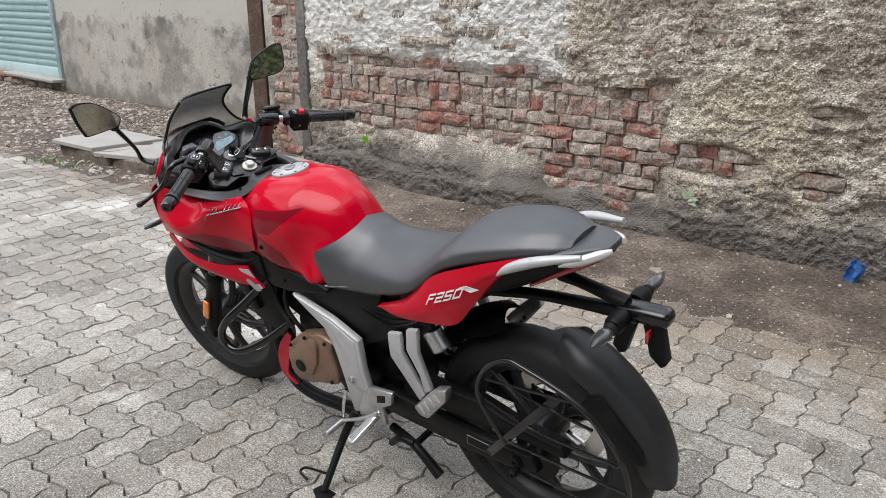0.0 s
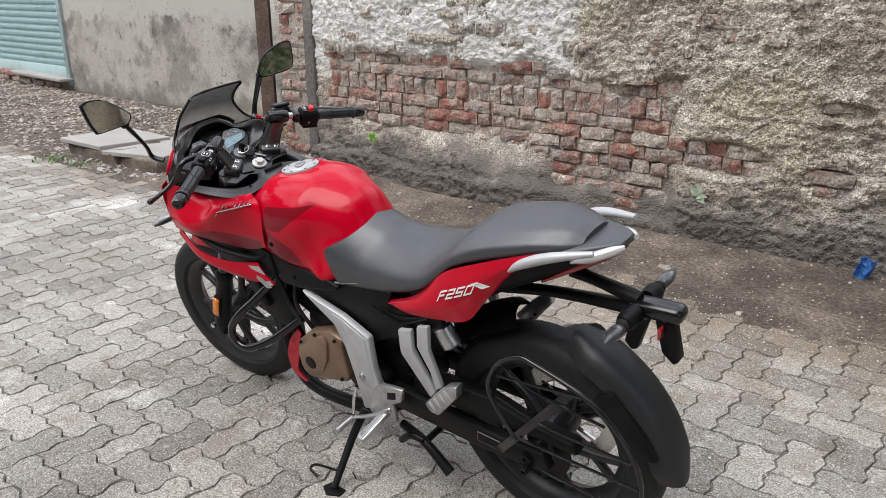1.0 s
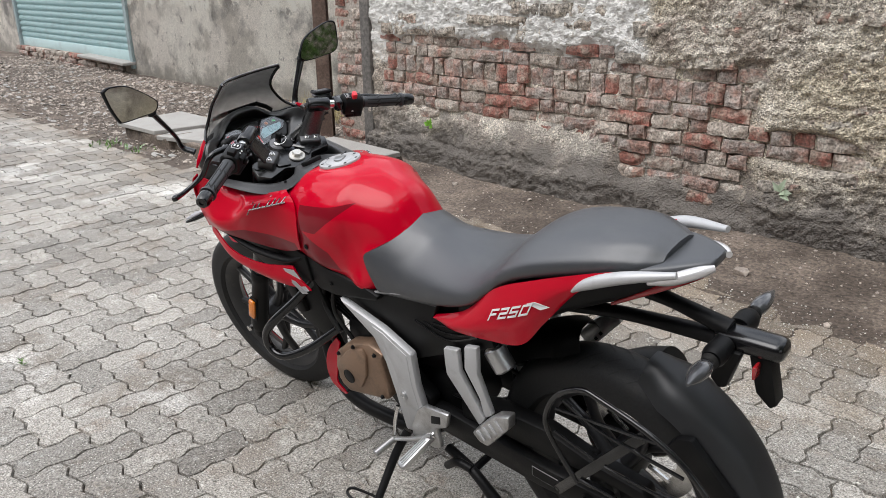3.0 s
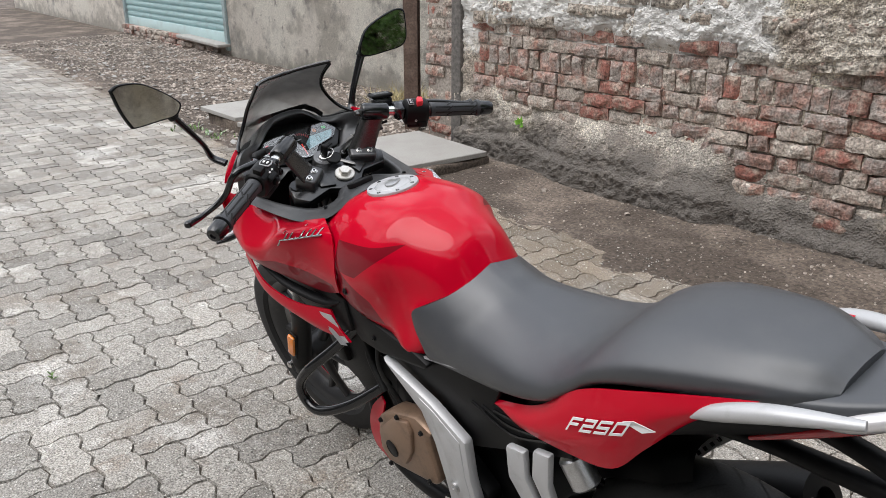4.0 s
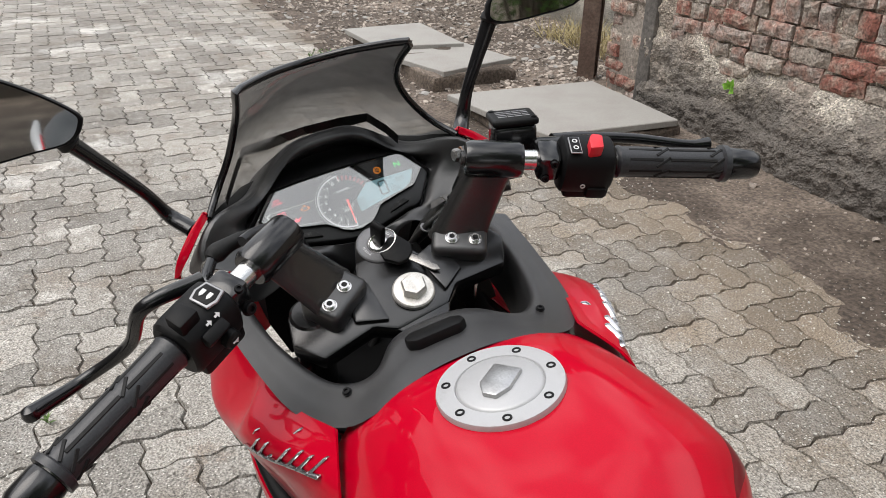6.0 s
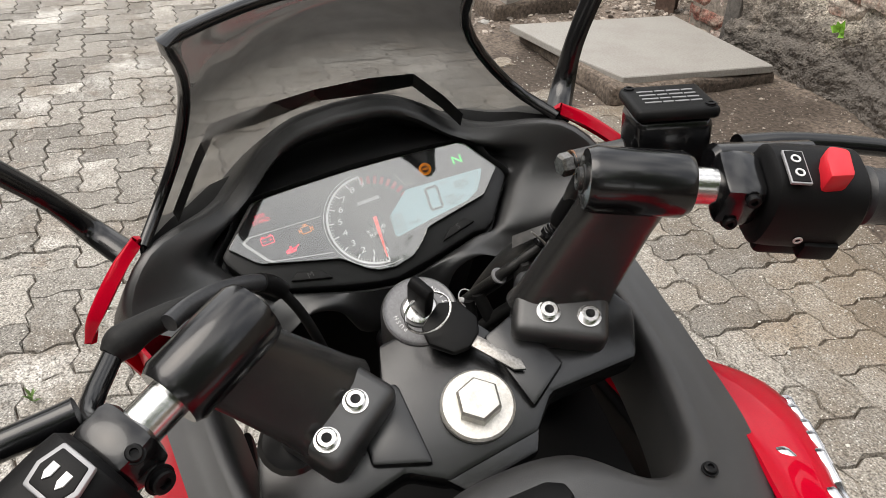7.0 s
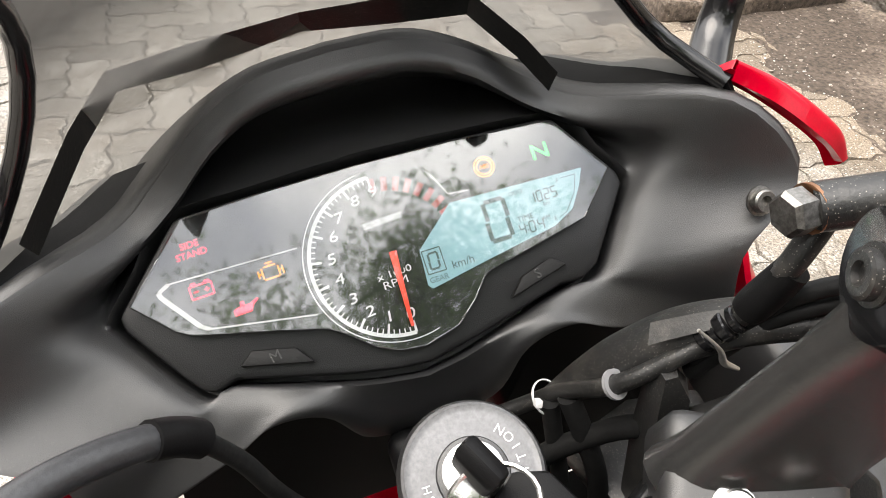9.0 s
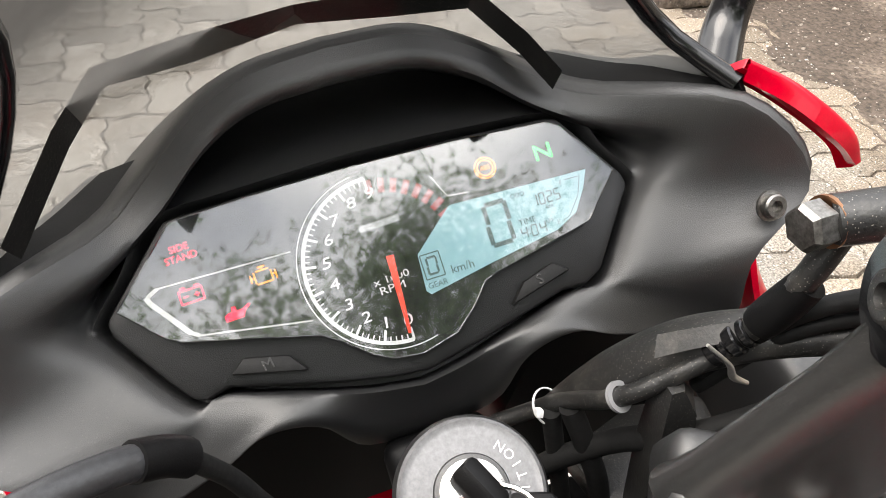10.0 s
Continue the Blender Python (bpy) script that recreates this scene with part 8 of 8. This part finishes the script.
# inner cowl: hood over the dial, shoulders, and the skirt down to the steering head
def dashp(u, v, h):
    return tuple(DASH @ Vector((u, v, h)))


# each station runs from the bezel out to the cowl's border
BEZ = {1: [(0, 0.0388), (-0.0448, 0.0390), (-0.0807, 0.0379), (-0.0980, 0.0195), (-0.1118, 0.0045), (-0.1102, -0.0018), (-0.1000, -0.0170), (-0.0850, -0.0356), (-0.0741, -0.0338), (-0.0600, -0.0378), (-0.0450, -0.0419), (-0.0329, -0.0452), (-0.0180, -0.0488), (0, -0.0517)],
       -1: [(0, 0.0388), (0.0417, 0.0376), (0.0884, 0.0335), (0.1000, 0.0155), (0.1081, 0.0022), (0.1093, -0.0033), (0.0980, -0.0180), (0.0856, -0.0344), (0.0775, -0.0386), (0.0674, -0.0381), (0.0450, -0.0431), (0.0263, -0.0475), (0.0150, -0.0498), (0, -0.0517)]}
DEEP = [(1.600, 0, 0.962), (1.600, 0.036, 0.959), (1.596, 0.070, 0.946), (1.572, 0.102, 0.930), (1.540, 0.117, 0.931), (1.514, 0.125, 0.934), (1.503, 0.116, 0.922), (1.486, 0.097, 0.905), (1.484, 0.088, 0.899), (1.482, 0.070, 0.898), (1.480, 0.053, 0.898), (1.479, 0.038, 0.893), (1.478, 0.022, 0.884), (1.476, 0, 0.882)]
LIP = [(1.552, 0, 0.990), (1.552, 0.032, 0.9875), (1.551, 0.056, 0.976), (1.546, 0.081, 0.956), (1.532, 0.106, 0.947), (1.508, 0.138, 0.948), (1.494, 0.145, 0.925), (1.480, 0.117, 0.904), (1.478, 0.108, 0.889), (1.477, 0.079, 0.891), (1.476, 0.060, 0.896), (1.476, 0.042, 0.890), (1.477, 0.026, 0.870), (1.476, 0, 0.866)]
RIDGE = [(1.557, 0, 1.0015), (1.557, 0.032, 0.9985), (1.557, 0.058, 0.986), (1.555, 0.084, 0.965), (1.542, 0.104, 0.957), (1.504, 0.150, 0.962), (1.484, 0.174, 0.929), (1.471, 0.143, 0.906), (1.472, 0.137, 0.868), (1.473, 0.088, 0.883), (1.475, 0.066, 0.893), (1.476, 0.045, 0.886), (1.480, 0.030, 0.858), (1.480, 0, 0.853)]
BACK = [(1.572, 0, 1.000), (1.572, 0.034, 0.997), (1.571, 0.061, 0.984), (1.566, 0.089, 0.964), (1.552, 0.110, 0.957), (1.511, 0.157, 0.962), (1.490, 0.182, 0.929), (1.478, 0.148, 0.905), (1.478, 0.142, 0.864), (1.482, 0.088, 0.880), (1.484, 0.066, 0.890), (1.484, 0.045, 0.882), (1.486, 0.031, 0.853), (1.486, 0, 0.848)]
BORDER = [(1.625, 0, 0.972), (1.622, 0.040, 0.970), (1.618, 0.072, 0.958), (1.604, 0.104, 0.944), (1.580, 0.126, 0.942), (1.524, 0.162, 0.950), (1.512, 0.196, 0.908), (1.505, 0.150, 0.900), (1.515, 0.142, 0.855), (1.520, 0.088, 0.876), (1.520, 0.066, 0.886), (1.520, 0.045, 0.878), (1.520, 0.031, 0.848), (1.520, 0, 0.843)]


def half_rings(k):
    c = Vector((0, -0.004))
    own = []
    for out, h in ((-0.006, -0.024), (0.0026, -0.022), (0.0034, -0.0050), (0.0052, -0.0030)):
        row = []
        for u, v in BEZ[k]:
            d = (Vector((u, v)) - c).normalized() * out
            row.append(np.array(dashp(u + d.x, v + d.y, h)))
        own.append(row)
    for ring_pts in (DEEP, LIP, RIDGE, BACK, BORDER):
        own.append([np.array((x, k * y, z)) for x, y, z in ring_pts])
    # doubled rings keep the rim and the groove crisp
    own.insert(7, [a * 0.8 + b * 0.2 for a, b in zip(own[6], own[7])])
    return [spline(r, 58) for r in own]


left, right = half_rings(1), half_rings(-1)
rings = [[tuple(p) for p in a] + [tuple(p) for p in b[-2:0:-1]] for a, b in zip(left, right)]
bm = bmesh.new()
across = []
for i in range(len(rings[0])):
    pts = [np.array(r[i]) for r in rings]
    across.append(pts[:3] + [np.array(p) for p in spline(pts[3:], 26)])
grid_faces(bm, [[tuple(a[j]) for a in across] for j in range(len(across[0]))], True)
part("dash_cowl", bm, COWL, bike, "satin black cowl and hood round the instruments", sharp=60)
part("headlamp_bucket", loft([[(x, y, z) for y, z in ((-0.020, 0.745), (0.115, 0.745), (0.130, 0.80), (0.120, 0.872), (0.060, 0.880), (-0.020, 0.872))] for x in (1.522, 1.540, 1.66)]), BLACK, bike, "black back of the headlamp")
# Added black block: keeps ground and red nose from showing under the cowl.
part("inner_shield", loft([[(x, y, z) for y, z in ((-0.176, 0.71), (-0.040, 0.71), (-0.044, 0.80), (-0.078, 0.875), (-0.150, 0.862))] for x in (1.512, 1.520, 1.530, 1.60)]), BLACK, bike)
part("dash_backing", prism([(u * 0.94, v * 0.94) for u, v in bez_poly], 0.004, DASH @ Matrix.Translation((0, 0, -0.030)), 0.0), BLACK, bike)
for s in (1, -1):
    bolt((1.4815, 0.1765, 0.9255) if s > 0 else (1.4800, -0.1550, 0.9250), (-0.85, s * 0.05, 0.5), 0.0052, 0.005, bike, mat=STEEL)
part("lock_shroud", box((0.046, 0.050, 0.020), pose(1.464, 0.0, 0.838, 0, -42, 0), 0.008, 3), BLACK, bike)

# windscreen
def screen_row(edge, middle):
    """One level of the screen, from its left edge over the middle to the right edge."""
    half_row = [(middle[0] + (edge[0] - middle[0]) * f ** 1.9, edge[1] * f, middle[1] + (edge[2] - middle[1]) * f ** 1.6) for f in (1.0, 0.78, 0.42, 0.0)]
    return half_row + [(x, -y, z) for x, y, z in half_row[-2::-1]]


SCREEN = [screen_row(*r) for r in (
    ((1.514, 0.156, 0.964), (1.674, 0.912)),
    ((1.540, 0.137, 0.980), (1.648, 0.955)),
    ((1.542, 0.114, 1.012), (1.624, 1.005)),
    ((1.534, 0.0990, 1.045), (1.600, 1.046)),
    ((1.500, 0.0935, 1.078), (1.572, 1.075)),
    ((1.452, 0.0960, 1.111), (1.532, 1.097)),
)]
wide = [spline(r, 36) for r in SCREEN]
grid = [[tuple(p) for p in spline([w[i] for w in wide], 24)] for i in range(36)]
bm = bmesh.new()
grid_faces(bm, grid)
screen = part("windscreen", bm, SMOKE, bike, "dark smoked windscreen", sharp=180)
edge = [grid[0][k] for k in range(0, 24, 2)] + [grid[i][-1] for i in range(0, 36, 2)] + [grid[-1][k] for k in range(22, -1, -2)]
part("screen_edge", tube(edge, 0.0042, 0, 8), GLOSS, screen, "black edge trim")
# dark printed strip along the screen's foot, with its mounting bosses
strip = [(1.532, 0.131, 0.968), (1.563, 0.105, 0.990), (1.593, 0.089, 0.996), (1.620, 0.055, 0.985), (1.634, 0.003, 0.982), (1.617, -0.040, 0.984), (1.587, -0.069, 0.992), (1.554, -0.080, 0.983), (1.541, -0.089, 0.970)]
rows = []
for i, p in enumerate(strip):
    w = 0.0090 if i in (3, 5) else 0.0072
    rows.append([tuple(Vector(p) + Vector((-0.004, 0, w))), tuple(Vector(p) + Vector((0.006, 0, -w)))])
bm = bmesh.new()
_, fs = grid_faces(bm, rows)
bmesh.ops.solidify(bm, geom=fs, thickness=0.004)
mount = part("screen_mount", bm, DUSTY, bike, "black mounting frame behind the screen", sharp=20)
for y in (-0.04, 0.055):
    bolt((1.626, y, 0.983), (-0.9, 0, 0.4), 0.002, 0.003, mount, mat=DARKMETAL)

for k in (1, -1):
    flange = patch([[(1.585, k * 0.082, 0.958), (1.560, k * 0.104, 0.951), (1.532, k * 0.134, 0.950), (1.508, k * 0.160, 0.955)], [(1.592, k * 0.110, 0.950), (1.566, k * 0.130, 0.953), (1.545, k * 0.146, 0.962), (1.514, k * 0.158, 0.965)]], 14, 6, 0.003)
    part("screen_flange", flange, BLACK, screen, "black flange at the screen's foot", sharp=60)

# mirrors
def mirror_head(name, outline, c, n, base, s, label):
    n = Vector(n).normalized()
    u = Vector((0, 0, 1)).cross(n).normalized()
    v = n.cross(u)
    m = Matrix.Translation(c) @ Matrix((u, v, n)).transposed().to_4x4()
    pts = [tuple(p) for p in spline(outline + outline[:1], 44)[:-1]]
    cx = np.mean(np.array(pts), axis=0)
    rings = []
    for k, h in ((0.90, 0.0005), (0.97, 0.001), (1.0, -0.002), (0.99, -0.010), (0.86, -0.024), (0.45, -0.034), (0.1, -0.036)):
        rings.append([tuple(m @ Vector((cx[0] + (x - cx[0]) * k, cx[1] + (y - cx[1]) * k, h))) for x, y in pts])
    head = part(name, loft(rings), BLACK, bike, label, sharp=60)
    bm = bmesh.new()
    bm.faces.new([bm.verts.new(m @ Vector((cx[0] + (x - cx[0]) * 0.925, cx[1] + (y - cx[1]) * 0.925, 0.0014))) for x, y in pts])
    part("mirror_glass", bm, MIRROR, head, "mirror glass", smooth=False)
    foot = m @ Vector((outline[base][0] * 0.86, outline[base][1] * 0.86, -0.012))
    root = Vector((1.576, s * 0.183, 0.950))
    d = foot - root
    st = part("mirror_stalk", tube([root + Vector((-0.020, -s * 0.008, -0.012)), root + Vector((0.002, s * 0.012, 0.006)), root + d * 0.35, root + d * 0.85, foot], [0.0115, 0.010, 0.0080, 0.0100, 0.0115], 18, 12, True, None, 0.7), GLOSS, head, "black mirror stalk")
    part("stalk_boot", lathe([(0.010, 0), (0.013, 0.003), (0.012, 0.010), (0.010, 0.014)], 16, along(foot - d.normalized() * 0.012, d)), RUBBER, head)
    return head


mirror_head("left_mirror", [(-0.073, 0.055), (-0.053, 0.061), (-0.011, 0.052), (0.026, 0.026), (0.059, -0.008), (0.061, -0.022), (0.044, -0.037), (0.007, -0.036), (-0.049, -0.033), (-0.059, -0.025), (-0.069, 0.012)], (1.53, 0.300, 1.12), (-1, -0.12, 0.06), 6, 1, "left mirror on a long black stalk")
mirror_head("right_mirror", [(-0.075, -0.02), (-0.042, 0.021), (0.029, 0.046), (0.064, 0.045), (0.069, 0.023), (0.052, -0.038), (-0.01, -0.047), (-0.058, -0.046), (-0.077, -0.037)], (1.56, -0.32, 1.11), (-1, 0.17, 0.13), 8, -1, "right mirror on a long black stalk")


# ---------- concrete pavers in herringbone, wavy edges ----------
U = 0.1125


def warp(x, y):
    return x + 0.010 * math.sin(2 * math.pi * y / U), y + 0.010 * math.sin(2 * math.pi * x / U)


def paver_rings(lx, ly, wear):
    """Top outline and lower skirt of one paver of lx by ly units, corner at the origin."""
    edge = []
    for (ax, ay), (bx, by) in (((0, 0), (lx, 0)), ((lx, 0), (lx, ly)), ((lx, ly), (0, ly)), ((0, ly), (0, 0))):
        n = 3 * int(abs(bx - ax) + abs(by - ay))
        edge += [(U * (ax + (bx - ax) * k / n), U * (ay + (by - ay) * k / n)) for k in range(n)]
    cx, cy = U * lx / 2, U * ly / 2
    top, low = [], []
    for x, y in edge:
        wx, wy = warp(x, y)
        d = math.hypot(wx - cx, wy - cy)
        s = 1 - (0.0058 + 0.006 * noise.noise((x * 38, y * 38, wear))) / d
        top.append((cx + (wx - cx) * s, cy + (wy - cy) * s, 0.0015 * noise.noise((x * 20, y * 20, wear + 5))))
        s = 1 - 0.0016 / d
        low.append((cx + (wx - cx) * s, cy + (wy - cy) * s, -0.012))
    return top, low


def paver_data(lx, ly, wear):
    top, low = paver_rings(lx, ly, wear)
    n = len(top)
    return top + low, [tuple(range(n))] + [((i + 1) % n, i, n + i, n + (i + 1) % n) for i in range(n)]


KINDS = {}
for key, (lx, ly) in {"h": (2, 1), "v": (1, 2)}.items():
    for wear in range(4):
        vs, fs = paver_data(lx, ly, wear * 3.7)
        me = bpy.data.meshes.new("paver")
        me.from_pydata(vs, [], fs)
        me.materials.append(PAVER)
        KINDS[key, wear] = (me, vs, fs)

own = bmesh.new()
grid_faces(own, [[(x, y, -0.0135) for y in (-14.0, 0.0, 2.92)] for x in (-15.0, -4.4, 3.0)])
pavement = tagged(part("pavement", own, material("joint_sand", (0.100, 0.078, 0.058), 0.97, 0.0, grain=(160, 0.4, 0.004), specks=(110, (0.34, 0.31, 0.27), 0.12)), sharp=180), "grey interlocking concrete paving with sandy joints", "paving", kind="structure")
rnd = random.Random(21)
near, bulk_v, bulk_f = 0, [], []
for i in range(-136, 26):
    for j in range(-60, 34):
        d = (i - j) % 4
        if d not in (0, 3):
            continue
        x, y = i * U, j * U
        if y > 2.92 and x < -4.35 or x > 2.0 and y < -2 or (x < -9 and y < -3.0):
            continue
        key = ("h" if d == 0 else "v", rnd.randrange(4))
        me, vs, fs = KINDS[key]
        sink = 0.0025 * fbm(x * 0.8, y * 0.8, 2.0, 2)
        m = pose(x, y, sink + rnd.uniform(-0.002, 0.0015), rnd.uniform(-0.5, 0.5), rnd.uniform(-0.5, 0.5), rnd.uniform(-0.6, 0.6))
        if -3.6 < x < -1.6 and 0.75 < y < 1.40 or -3.9 < x < -1.6 and 2.30 < y < 3.45:
            near += 1
            if near <= 300:
                ob = new("paver", me)
                ob.parent = pavement
                ob.matrix_world = m
                continue
        o = len(bulk_v)
        bulk_v += [tuple(m @ Vector(v)) for v in vs]
        bulk_f += [tuple(k + o for k in f) for f in fs]
me = bpy.data.meshes.new("pavers")
me.from_pydata(bulk_v, [], bulk_f)
me.materials.append(PAVER)
ob = tagged(new("pavers", me), kind="stuff")
ob.parent = pavement
